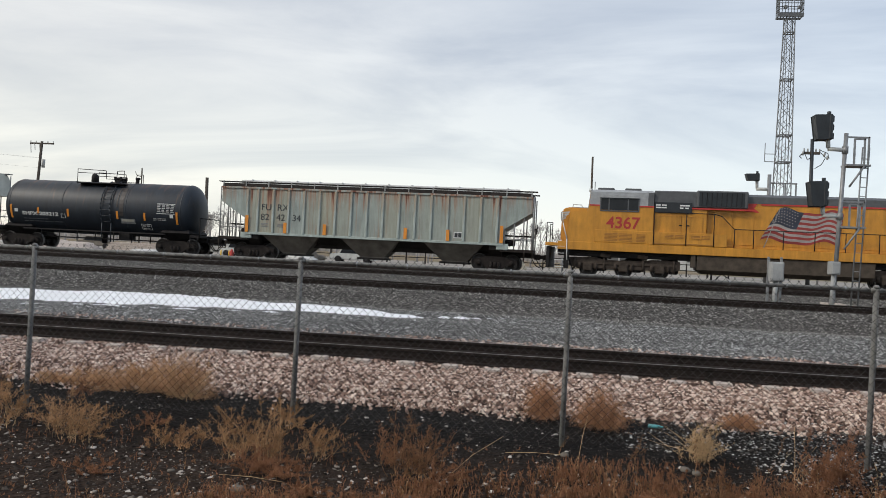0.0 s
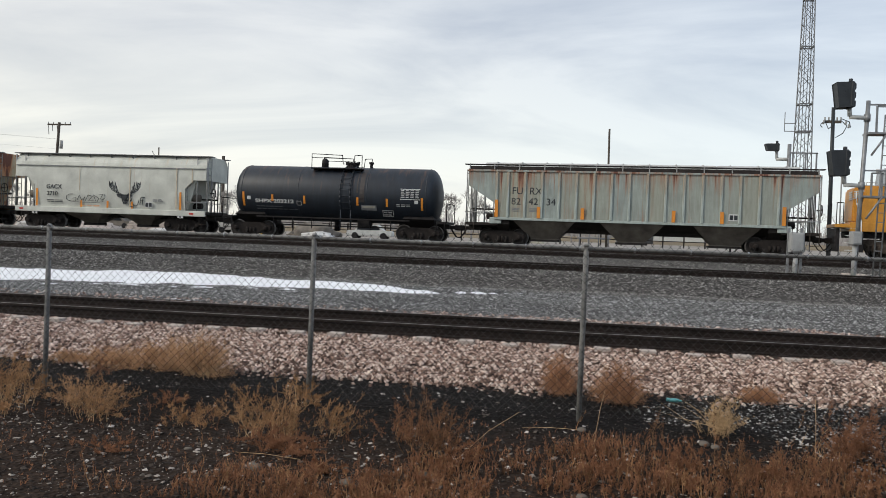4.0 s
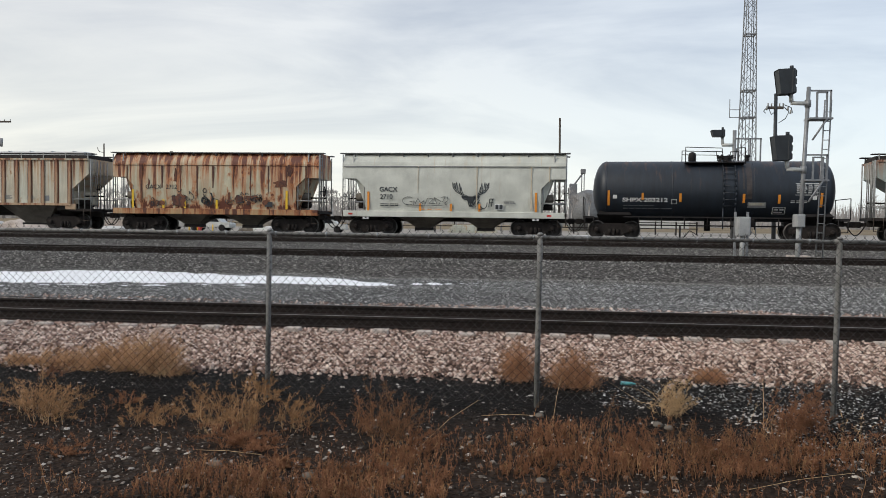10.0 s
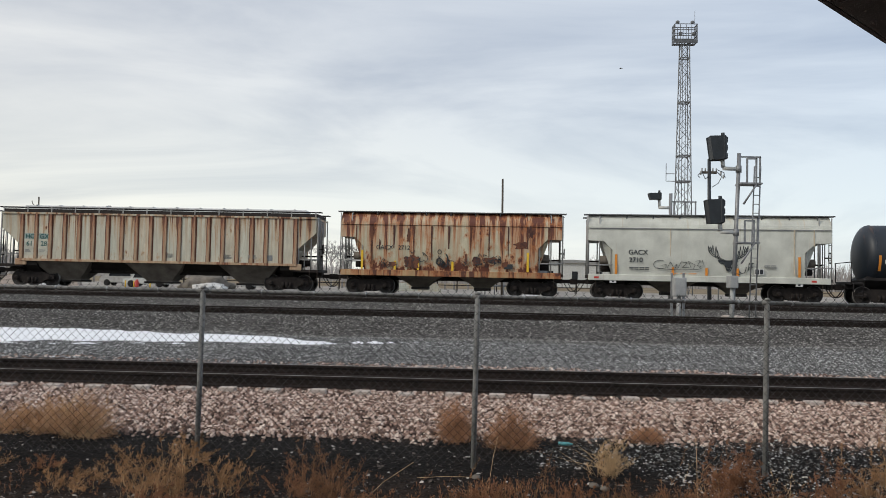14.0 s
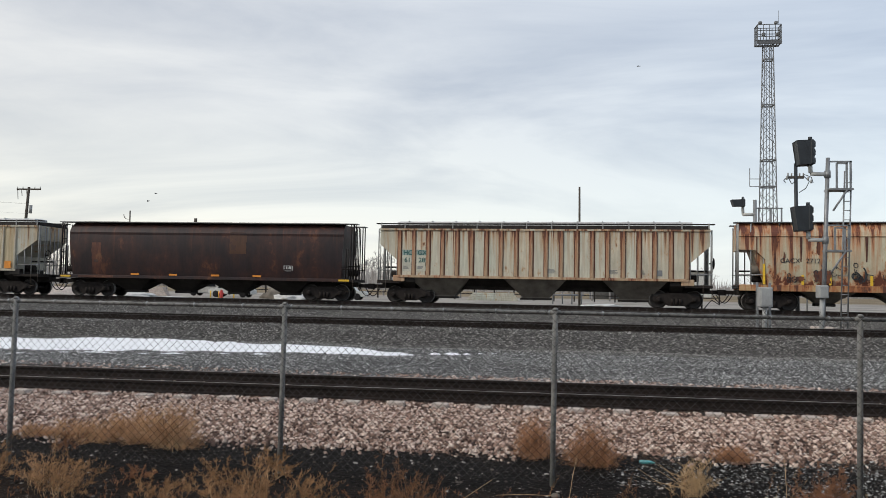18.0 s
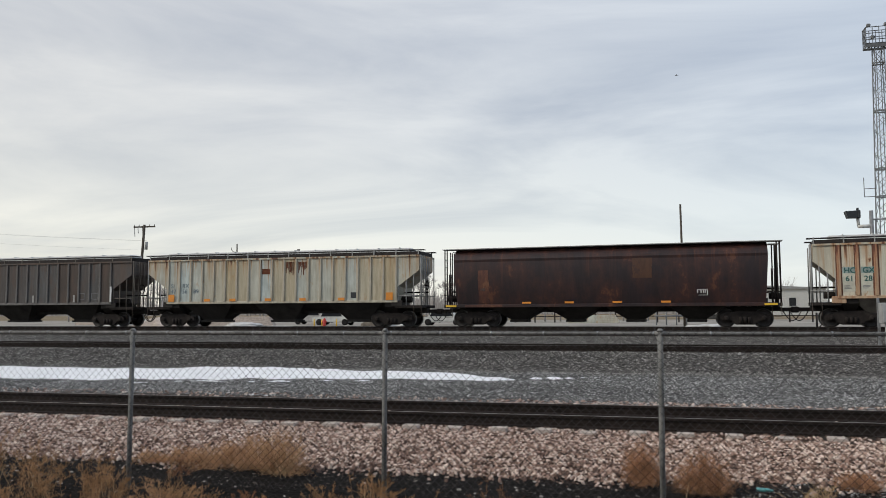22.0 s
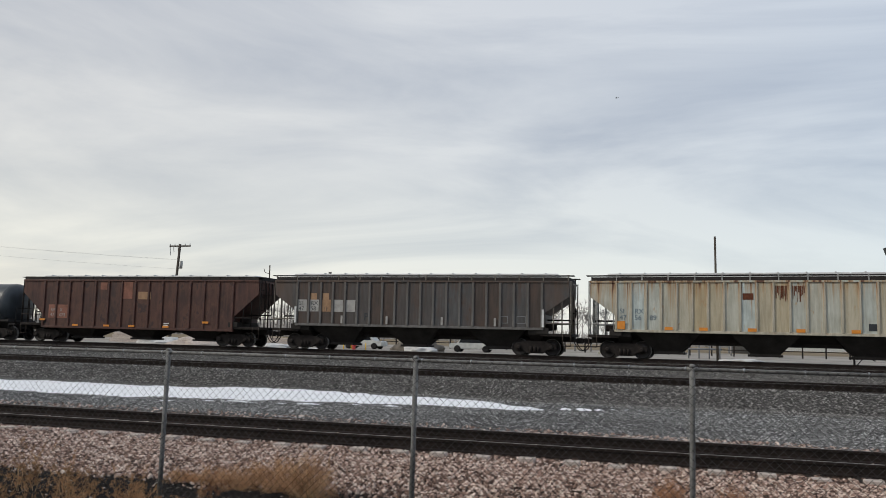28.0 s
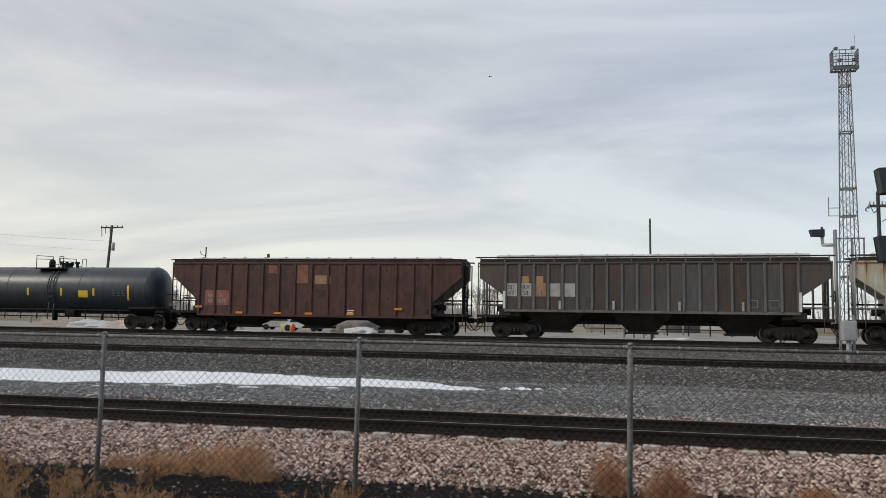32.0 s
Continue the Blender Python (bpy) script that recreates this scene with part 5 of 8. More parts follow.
# ---- tank cars ----
def tank_car(label, xc, tank_half, half, paint, r=1.57, zc=2.53, dome=0.0, truck_at=None, spread=1.0):
    car = car_base("tank_car", label, "tank car", xc, half)
    prof = [(-tank_half, 0.05)]
    for k in range(1, 9):
        a = math.pi / 2 * k / 8
        prof.append((-tank_half + 0.68 * (1 - math.cos(a)), r * math.sin(a)))
    prof += [(-x, q) for x, q in prof[::-1]]
    tank = part("tank", lathe(BM(), prof, 48, "x", (0, 0, zc)), paint, car)
    for x in (-tank_half + 0.7, -tank_half * 0.33, tank_half * 0.33, tank_half - 0.7):
        bm = BM()
        lathe(bm, [(x - 0.03, r), (x - 0.02, r + 0.012), (x + 0.02, r + 0.012), (x + 0.03, r)], 48, "x", (0, 0, zc))
        part("weld_band", bm, paint, tank)
    ta = truck_at or half - 1.85
    for sgn in (-1, 1):
        truck(car, sgn * ta)
        part("saddle", loft(BM(), [(0.80, sgn * ta - 0.7, sgn * ta + 0.7, 0.5), (1.25, sgn * ta - 0.9, sgn * ta + 0.9, 1.25), (1.50, sgn * ta - 0.7, sgn * ta + 0.7, 0.95)]), "black_iron", car)
        a, b = sorted((sgn * (tank_half - 2.4), sgn * half))
        part("stub_sill", box(BM(), a, b, -0.35, 0.35, 0.76, 1.10, 0.02), "black_iron", car)
        a, b = sorted((sgn * (half - 0.55), sgn * half))
        part("end_sill", box(BM(), a, b, -1.42, 1.42, 1.02, 1.16, 0.02), "black_iron", car)
        bm = BM()
        pipe(bm, [(sgn * half, -1.40, 1.1), (sgn * half, -1.40, 2.15), (sgn * half, 1.40, 2.15), (sgn * half, 1.40, 1.1)], 0.024)
        pipe(bm, [(sgn * (half - 0.55), -1.42, 0.45), (sgn * (half - 0.55), -1.42, 1.1)], 0.024)
        pipe(bm, [(sgn * (half - 0.1), -1.42, 0.45), (sgn * (half - 0.1), -1.42, 1.1)], 0.024)
        rod(bm, (sgn * (half - 0.55), -1.42, 0.47), (sgn * (half - 0.1), -1.42, 0.47), 0.02)
        part("grab_rail", bm, "black_iron", car)
        coupler(car, sgn * half, sgn)
    part("side_walkway", box(BM(), -tank_half + 1.6, tank_half - 1.6, -1.46, -1.30, 1.10, 1.18, 0.01), "black_iron", car)
    bm = BM()
    rod(bm, (-tank_half + 2.2, -0.6, 0.72), (tank_half - 2.4, -0.6, 0.72), 0.035)
    for x in np.arange(-tank_half + 2.4, tank_half - 2.2, 1.15):
        rod(bm, (x, -0.9, 0.55), (x, -0.9, 1.15), 0.03)
    box(bm, 1.4, 2.1, -1.1, -0.4, 0.70, 1.1, 0.03)
    rod(bm, (-0.1, 0, 0.45), (-0.1, 0, 1.3), 0.16, 12)
    part("brake_gear", bm, "black_iron", car)
    zt = zc + r
    bm = BM()
    rod(bm, (dome + spread * 0.5, 0, zt - 0.1), (dome + spread * 0.5, 0, zt + 0.20), 0.34, 18)
    rod(bm, (dome + spread * 0.5, 0, zt + 0.20), (dome + spread * 0.5, 0, zt + 0.27), 0.38, 18)
    for k in range(6):
        a = k * math.tau / 6
        box(bm, dome + spread * 0.5 + 0.36 * math.cos(a) - 0.05, dome + spread * 0.5 + 0.36 * math.cos(a) + 0.05, 0.36 * math.sin(a) - 0.05, 0.36 * math.sin(a) + 0.05, zt + 0.14, zt + 0.34)
    part("manway", bm, "black_iron", car)
    bm = BM()
    lathe(bm, [(zt - 0.1, 0.20), (zt + 0.32, 0.20), (zt + 0.44, 0.16), (zt + 0.50, 0.05)], 14, "z", (dome - spread * 1.15, 0, 0))
    part("valve_housing", bm, "black_iron", car)
    bm = BM()
    rod(bm, (dome + spread * 1.6, 0, zt - 0.1), (dome + spread * 1.6, 0, zt + 0.30), 0.09, 10)
    rod(bm, (dome + spread * 1.6, 0, zt + 0.22), (dome + spread * 1.6, 0, zt + 0.34), 0.14, 10)
    part("safety_valve", bm, "black_iron", car)
    part("dome_platform", box(BM(), dome - spread * 1.6, dome + spread * 1.35, -1.15, -0.45, zt - 0.16, zt - 0.12), "black_iron", car)
    for y in (-1.1, 1.1):
        bm = BM()
        pipe(bm, [(dome - spread * 1.58, y, zt - 0.2), (dome - spread * 1.58, y, zt + 0.66), (dome + spread * 0.20, y, zt + 0.60), (dome + spread * 0.26, y, zt + 0.1)], 0.022)
        rod(bm, (dome - spread * 1.58, y, zt + 0.45), (dome + spread * 0.2, y, zt + 0.42), 0.018)
        pipe(bm, [(dome + spread * 0.85, y, zt + 0.0), (dome + spread * 0.92, y, zt + 0.60), (dome + spread * 1.34, y, zt + 0.62), (dome + spread * 1.34, y, zt - 0.2)], 0.022)
        rod(bm, (dome + spread * 0.26, y, zt + 0.12), (dome + spread * 0.85, y, zt + 0.12), 0.018)
        part("dome_railing", bm, "black_iron", car)
    bm = BM()
    for x in (dome + spread * 0.28, dome + spread * 0.86):
        pts = [(x, -(r + 0.09) * math.cos(a), zc + (r + 0.09) * math.sin(a)) for a in np.linspace(-0.55, 1.25, 12)]
        pipe(bm, [(x, -1.40, 0.55)] + [(float(p[0]), float(p[1]), float(p[2])) for p in pts], 0.035)
    for a in np.linspace(-0.5, 1.2, 9):
        y, z = -(r + 0.09) * math.cos(a), zc + (r + 0.09) * math.sin(a)
        rod(bm, (dome + spread * 0.28, y, z), (dome + spread * 0.86, y, z), 0.018)
    part("dome_ladder", bm, paint, car)
    return car, tank


def tank_mark(car, x0, x1, z0, z1, mat, r=1.57, zc=2.53, name="reflector"):
    """A flat mark bent round the tank's side."""
    bm = BM()
    n = 8
    rows = []
    for k in range(n + 1):
        z = z0 + (z1 - z0) * k / n
        y = -math.sqrt(max(0, (r + 0.012) ** 2 - (z - zc) ** 2))
        rows.append((bm.verts.new((x0, y, z)), bm.verts.new((x1, y, z)), bm.verts.new((x1, y + 0.011, z)), bm.verts.new((x0, y + 0.011, z))))
    for p, q in zip(rows, rows[1:]):
        for i in range(4):
            bm.faces.new((p[i], p[(i + 1) % 4], q[(i + 1) % 4], q[i]))
    return part(name, bm, mat, car)


def on_tank(ob, zc=2.53, r=1.57):
    """Sink flat lettering onto the round side."""
    if isinstance(ob, list):
        return [on_tank(q, zc, r) for q in ob]
    m = ob.matrix_basis
    inv = m.inverted()
    for v in ob.data.vertices:
        w = m @ v.co
        w.y = -math.sqrt(max(0.01, (r + 0.015) ** 2 - (w.z - zc) ** 2)) + (0 if v.co.z > 0 else 0.008)
        v.co = inv @ w
    return ob


c, tk = tank_car("glossy black tank car with white lettering and orange marks", -26.75, 6.03, 6.5, "tank_black", dome=0.22, truck_at=4.9)
on_tank(lettering("SHPX 203212", -4.50, -1.42, 1.93, 0.275, "white_letter", c, 1.46, bold=0.008))
for r_, (x, w, n) in enumerate(((-4.46, 1.6, 6), (-4.46, 2.55, 8))):
    on_tank(bars(x, -1.42, 1.70 - r_ * 0.14, w, 0.05, 1, "faint_letter", c, cols=n))
for x, z0, z1 in ((-5.2, 1.72, 2.5), (-3.48, 2.02, 2.38), (-1.6, 1.92, 2.36), (1.48, 1.9, 2.35), (3.16, 1.88, 2.32), (5.13, 1.72, 2.42)):
    tank_mark(c, x - 0.06, x + 0.06, z0, z1, "orange")
for x in (-4.88, 4.81):
    tank_mark(c, x - 0.1, x + 0.1, 2.08, 2.27, "white_letter", name="white_tag")
for k in range(4):
    on_tank(bars(3.95 + k * 0.27, -1.42, 2.78, 0.24, 0.05, 5, "white_letter", c))
for x0, x1, z0 in ((1.42, 1.50, 2.6), (1.60, 1.86, 2.1)):
    tank_mark(c, x0, x1, z0, 3.95, "tank_stain", name="stain")
tank_mark(c, 3.9, 5.02, 2.30, 2.33, "white_letter", name="notice_frame")
tank_mark(c, 3.9, 5.02, 2.86, 2.89, "white_letter", name="notice_frame")
tank_mark(c, 1.68, 2.55, 1.66, 1.94, "faint_letter", name="green_notice")
tank_mark(c, 1.74, 2.48, 1.78, 1.90, "straw", name="green_notice")
on_tank(bars(2.95, -1.42, 1.54, 0.5, 0.07, 2, "white_letter", c, cols=2))
for x0, x1, z0, z1 in ((2.88, 3.5, 1.35, 1.38), (2.88, 3.5, 1.66, 1.69), (2.88, 2.91, 1.35, 1.69), (3.47, 3.5, 1.35, 1.69), (-2.05, -1.78, 1.82, 1.84), (-2.05, -1.78, 2.04, 2.06), (-2.05, -2.03, 1.82, 2.06), (-1.8, -1.78, 1.82, 2.06)):
    tank_mark(c, x0, x1, z0, z1, "white_letter", name="notice_frame")
on_tank(bars(3.7, -1.42, 2.0, 0.8, 0.04, 2, "white_letter", c, cols=3))

c, tk = tank_car("dull blue-black tank car with a yellow placard", -162.68, 7.72, 8.4, "tank_blue", dome=0.25, spread=0.66, truck_at=6.7, r=1.46, zc=2.37)
for x, z0, z1 in ((-3.6, 2.2, 2.65), (-1.0, 2.2, 2.65), (1.35, 2.2, 2.65), (3.6, 2.2, 2.65), (5.95, 1.95, 2.85)):
    tank_mark(c, x - 0.07, x + 0.07, z0 - 0.2, z1 - 0.2, "yellow", 1.46, 2.37)
tank_mark(c, 2.55, 3.2, 1.9, 2.32, "yellow", 1.46, 2.37, "yellow_placard")
for k in range(3):
    on_tank(bars(4.85 + k * 0.32, -1.46, 2.3, 0.28, 0.05, 4, "faint_letter", c), 2.37, 1.46)
on_tank(bars(1.3, -1.46, 1.7, 0.8, 0.04, 1, "faint_letter", c), 2.37, 1.46)


# ---- locomotive: its x is metres behind the cab end's coupler ----
def build_locomotive():
    loco = thing("locomotive", "yellow and grey six-axle diesel locomotive with a flag on its hood", "locomotive", "")
    loco.location = (0, TRACK_Y, RAIL_Z)
    CARS.append((loco, 0.03, 9.0))
    Y = 1.52
    MAT["silver_mark"] = plain("silver_mark", (0.50, 0.50, 0.48), 0.45, 0.2, 0.2)
    MAT["windscreen_glass"] = plain("windscreen_glass", (0.03, 0.033, 0.036), 0.06, 0, 0.1, 3, 0.0)
    MAT["flag_blue"] = plain("flag_blue", (0.030, 0.036, 0.058), 0.5)
    part("deck", box(BM(), 0.10, 21.3, -Y, Y, 1.36, 1.80, 0.02), "loco_yellow", loco)
    part("frame", box(BM(), 0.1, 21.4, -1.1, 1.1, 1.05, 1.37, 0.02), "black_iron", loco)
    # nose
    bm = prism(BM(), [(0.20, 1.80), (2.40, 1.80), (2.40, 3.55), (1.60, 3.66), (0.52, 3.70), (0.24, 3.54)], -1.22, 1.22)
    bmesh.ops.bevel(bm, geom=[e for e in bm.edges], offset=0.07, segments=2, affect="EDGES")
    nose = part("nose", bm, "loco_yellow", loco)
    for sy in (-1, 1):
        part("nose_side", prism(BM(), [(0.46, 1.80), (2.60, 1.80), (2.60, 3.40), (1.72, 3.54), (0.74, 3.46)], *sorted((sy * 1.49, sy * 1.18))), "loco_yellow", loco)
    for k, (x0, x1, z0, z1) in enumerate(((0.20, 0.66, 3.36, 3.40), (0.20, 0.60, 3.24, 3.30), (0.20, 0.52, 3.12, 3.20), (0.20, 0.44, 3.0, 3.1))):
        bm = BM()
        stroke(bm, [(x0, z0), (x1, z1)], 0.075, -1.245 if x1 < 0.46 else -1.51)
        part("wing_mark", bm, "silver_mark", nose)
        part("wing_mark", box(BM(), 0.18, 0.196, -1.12, -0.25 - 0.05 * k, z0 - 0.05, z0 + 0.03), "silver_mark", nose)
    part("nose_rail", pipe(BM(), [(0.78, -1.12, 3.62), (0.80, -1.12, 3.86), (1.25, -1.12, 3.84), (1.30, -1.12, 3.60)], 0.022), "silver_mark", nose)
    part("nose_walk", box(BM(), 0.70, 1.58, -0.95, 0.95, 3.68, 3.73, 0.01), "loco_light", nose)
    # cab
    bm = prism(BM(), [(2.20, 1.80), (4.95, 1.80), (4.95, 4.58), (1.72, 4.58), (1.60, 3.40), (2.20, 3.2)], -1.50, 1.50)
    part("cab", bm, "loco_yellow", loco)
    part("cab_upper", prism(BM(), [(1.66, 3.84), (4.66, 3.84), (4.66, 4.58), (1.73, 4.58)], -1.512, 1.512), "loco_light", loco)
    part("cab_roof", loft(BM(), [(4.56, 1.66, 4.95, 1.40), (4.72, 1.85, 4.9, 1.15), (4.78, 2.1, 4.8, 0.6)]), "loco_light", loco)
    part("sunshade", prism(BM(), [(2.22, 4.26), (4.25, 4.26), (4.05, 4.38), (2.27, 4.44)], -1.62, -1.50), "loco_light", loco)
    for x0, x1 in ((2.28, 2.65), (2.71, 3.63), (3.69, 4.17)):
        w = part("side_window", box(BM(), x0, x1, -1.522, -1.515, 3.60, 4.24), "glass_dark", loco)
    fr = BM()
    for x in (2.25, 2.68, 3.66, 4.20):
        box(fr, x - 0.03, x + 0.03, -1.535, -1.51, 3.56, 4.28)
    box(fr, 2.22, 4.23, -1.535, -1.51, 3.52, 3.58)
    box(fr, 2.22, 4.23, -1.535, -1.51, 4.26, 4.31)
    part("window_frame", fr, "loco_grey", loco)
    bm = BM()
    vs = [bm.verts.new(p) for p in ((1.57, -1.2, 3.52), (1.57, 1.2, 3.52), (1.68, 1.2, 4.46), (1.68, -1.2, 4.46), (1.60, -1.2, 3.52), (1.60, 1.2, 3.52), (1.71, 1.2, 4.46), (1.71, -1.2, 4.46))]
    for f in ((0, 1, 2, 3), (7, 6, 5, 4), (0, 4, 5, 1), (2, 6, 7, 3), (1, 5, 6, 2), (0, 3, 7, 4)):
        bm.faces.new([vs[i] for i in f])
    part("windscreen", bm, "windscreen_glass", loco)
    part("cab_front", prism(BM(), [(1.585, 3.50), (1.625, 3.50), (1.745, 4.56), (1.70, 4.56)], -1.49, 1.49), "loco_light", loco)
    part("windscreen_bar", rod(BM(), (1.56, 0, 3.52), (1.68, 0, 4.46), 0.06, 6), "loco_light", loco)
    for sy in (-1, 1):
        part("ditch_light", rod(BM(), (1.62, sy * 1.2, 4.66), (1.78, sy * 1.2, 4.66), 0.10, 10), "silver_mark", loco)
    for x in (2.05, 3.45):
        part("roof_unit", box(BM(), x, x + 0.85, -0.9, 0.9, 4.72, 4.86, 0.03), "loco_grey", loco)
    part("red_stripe", box(BM(), 1.68, 2.21, -1.530, -1.505, 3.80, 3.87), "red", loco)
    part("red_stripe", box(BM(), 4.24, 4.97, -1.530, -1.505, 3.80, 3.87), "red", loco)
    part("cab_rear", box(BM(), 4.60, 4.96, -1.508, 1.508, 3.84, 4.60, 0.01), "loco_grey", loco)
    # body behind the cab
    part("inverter_hood", box(BM(), 4.95, 7.6, -1.35, 1.35, 1.80, 3.86, 0.02), "loco_yellow", loco)
    part("upper_hood", box(BM(), 4.95, 7.6, -1.36, 1.36, 3.86, 4.74, 0.05), "loco_grey", loco)
    part("red_stripe", box(BM(), 4.97, 9.9, -1.430, -1.355, 3.78, 3.86), "red", loco)
    part("number_board", box(BM(), 4.98, 6.84, -1.445, -1.36, 3.58, 4.12, 0.01), "signal_black", loco)
    for x0, x1 in ((5.05, 5.65), (6.25, 6.75)):
        bars(x0, -1.45, 3.92, x1 - x0, 0.07, 2, "white_letter", loco, "notice", 2)
    bl = part("blower_housing", box(BM(), 7.05, 9.55, -1.425, 1.425, 3.88, 4.80, 0.05), "loco_grey", loco)
    part("blower_grille", box(BM(), 7.18, 9.38, -1.435, -1.42, 3.95, 4.72), "signal_black", bl)
    for k in range(9):
        part("grille_bar", box(BM(), 7.30 + k * 0.24, 7.33 + k * 0.24, -1.445, -1.43, 3.97, 4.70), "black_iron", bl)
    part("hood", box(BM(), 7.6, 19.2, -1.10, 1.10, 1.80, 4.45, 0.03), "loco_yellow", loco)
    part("hood_top", loft(BM(), [(4.20, 9.5, 19.2, 1.13), (4.56, 9.5, 19.2, 1.13), (4.70, 9.5, 19.2, 0.85)]), "loco_grey", loco)
    part("red_stripe", box(BM(), 10.2, 19.2, -1.145, -1.12, 4.12, 4.20), "red", loco)
    part("red_wedge", prism(BM(), [(9.40, 3.78), (10.14, 3.72), (9.86, 3.96), (10.02, 4.20), (9.62, 4.20)], -1.14, -1.11), "red", loco)
    part("radiator", box(BM(), 16.3, 21.0, -1.40, 1.40, 3.35, 4.72, 0.05), "loco_grey", loco)
    part("radiator_grille", box(BM(), 16.5, 20.8, -1.42, -1.39, 3.5, 4.5), "signal_black", loco)
    part("rear_hood", box(BM(), 19.2, 20.9, -1.10, 1.10, 1.80, 3.35, 0.03), "loco_yellow", loco)
    for k in range(11):
        x = 7.9 + k * 1.02
        part("hood_door", box(BM(), x, x + 0.96, -1.125, -1.095, 1.98, 4.02, 0.01), "loco_yellow", loco)
    for x in (5.35, 6.4):
        part("hood_door", box(BM(), x, x + 1.0, -1.375, -1.345, 2.45, 3.4, 0.01), "loco_yellow", loco)
    part("side_box", box(BM(), 2.0, 8.6, -1.525, -1.30, 1.81, 2.50, 0.02), "loco_yellow", loco)
    MAT["louvre_yellow"] = plain("louvre_yellow", (0.34, 0.15, 0.025), 0.6, 0, 0.25)
    for x0, w, m, z0 in ((2.52, 0.66, 6, 1.92), (3.26, 0.66, 6, 1.92), (4.14, 0.42, 6, 1.92), (5.56, 0.42, 3, 2.18), (6.06, 0.42, 3, 2.18), (6.86, 0.42, 3, 2.18), (7.36, 0.42, 3, 2.18)):
        pl = part("louvre_panel", box(BM(), x0 - 0.04, x0 + w + 0.04, -1.534, -1.522, z0 - 0.05, z0 + m * 0.075 + 0.04), "loco_yellow", loco)
        for j in range(m):
            part("louvre", box(BM(), x0, x0 + w, -1.548, -1.532, z0 + j * 0.075, z0 + j * 0.075 + 0.035), "louvre_yellow", pl)
    part("kick_strip", box(BM(), 4.98, 7.9, -1.545, -1.522, 1.86, 1.91, 0.005), "louvre_yellow", loco)
    for x in (6.25, 6.62):
        part("latch", box(BM(), x, x + 0.14, -1.39, -1.372, 2.86, 2.92), "black_iron", loco)
    lettering("4367", 2.58, -1.512, 2.62, 0.88, "red_letter", loco, 0.97, 1.0, bold=0.016)
    # flag on the hood
    MAT["flag_red"] = plain("flag_red", (0.30, 0.042, 0.036), 0.6, 0, 0.3, 1.2)
    MAT["flag_white"] = plain("flag_white", (0.36, 0.33, 0.31), 0.6, 0, 0.35, 1.2)
    fl = part("flag", prism(BM(), [(10.38, 1.90), (10.42, 1.90), (11.13, 4.02), (11.09, 4.02)], -1.142, -1.128), "grey_steel", loco, "painted waving flag of red and white stripes")
    x0, x1, zt, hh = 11.05, 14.05, 3.92, 1.66

    def wave(u):
        return 0.12 * math.sin(u * 9.0 + 0.4) + 0.05 * math.sin(u * 17) - 0.10 * u

    n = 36
    for k in range(13):
        bm = BM()
        rows = []
        for i in range(n + 1):
            u = i / n
            if k < 7 and i < 14:
                continue
            x = x0 + (x1 - x0) * u - 0.85 * (k / 13) * (1 - u * 0.75)
            x2 = x0 + (x1 - x0) * u - 0.85 * ((k + 1) / 13) * (1 - u * 0.75)
            rows.append((bm.verts.new((x, -1.138, zt - hh * k / 13 + wave(u))), bm.verts.new((x2, -1.138, zt - hh * (k + 1) / 13 + wave(u)))))
        for p, q in zip(rows, rows[1:]):
            bm.faces.new((p[0], p[1], q[1], q[0]))
        part("stripe", bm, "flag_red" if k % 2 == 0 else "flag_white", fl)
    bm, rows = BM(), []
    for i in range(14):
        u = 14 / 36 * i / 13
        x = x0 + (x1 - x0) * u
        rows.append((bm.verts.new((x, -1.138, zt + wave(u))), bm.verts.new((x - 0.85 * 7 / 13 * (1 - u * 0.75), -1.138, zt - hh * 7 / 13 + wave(u)))))
    for p, q in zip(rows, rows[1:]):
        bm.faces.new((p[0], p[1], q[1], q[0]))
    part("canton", bm, "flag_blue", fl)
    for r in range(6):
        for q in range(8):
            u = 0.02 + 0.33 * (q + 0.5 * (r % 2)) / 8.2
            k = 0.6 + r * 1.08
            x, z = x0 + (x1 - x0) * u - 0.85 * k / 13 * (1 - u * 0.75), zt - hh * k / 13 + wave(u)
            sb = BM()
            stroke(sb, [(x - 0.025, z), (x + 0.025, z)], 0.05, -1.146)
            part("star", sb, "flag_white", fl)
    # walkway handrail
    for x in (5.0, 6.6, 7.95, 8.94, 9.85, 11.25, 12.7, 14.1, 15.6, 17.0, 18.4, 19.8, 21.0):
        part("stanchion", rod(BM(), (x, -1.54, 1.8), (x, -1.54, 2.78 if x > 8.5 else 3.55), 0.024, 6), "black_iron", loco)
    part("handrail", pipe(BM(), [(5.0, -1.54, 3.55), (7.95, -1.54, 3.55), (8.3, -1.54, 3.45), (8.94, -1.54, 2.78), (21.0, -1.54, 2.78)], 0.024), "black_iron", loco)
    # all that stands above the deck is a little lower than a full-height cab
    low = Matrix.Translation((0, 0, 1.8)) @ Matrix.Diagonal((1, 1, 0.956, 1)) @ Matrix.Translation((0, 0, -1.8))
    for ob in list(loco.children):
        if ob.name.split(".")[0] not in ("deck", "frame"):
            ob.matrix_basis = low @ ob.matrix_basis
    # front end
    for k in range(4):
        part("step", box(BM(), -0.04, 0.46, -1.52, -0.95, 0.42 + k * 0.36, 0.445 + k * 0.36), "white_letter", loco)
    part("step_well", box(BM(), 0.46, 0.52, -1.5, -0.9, 0.4, 1.8), "black_iron", loco)
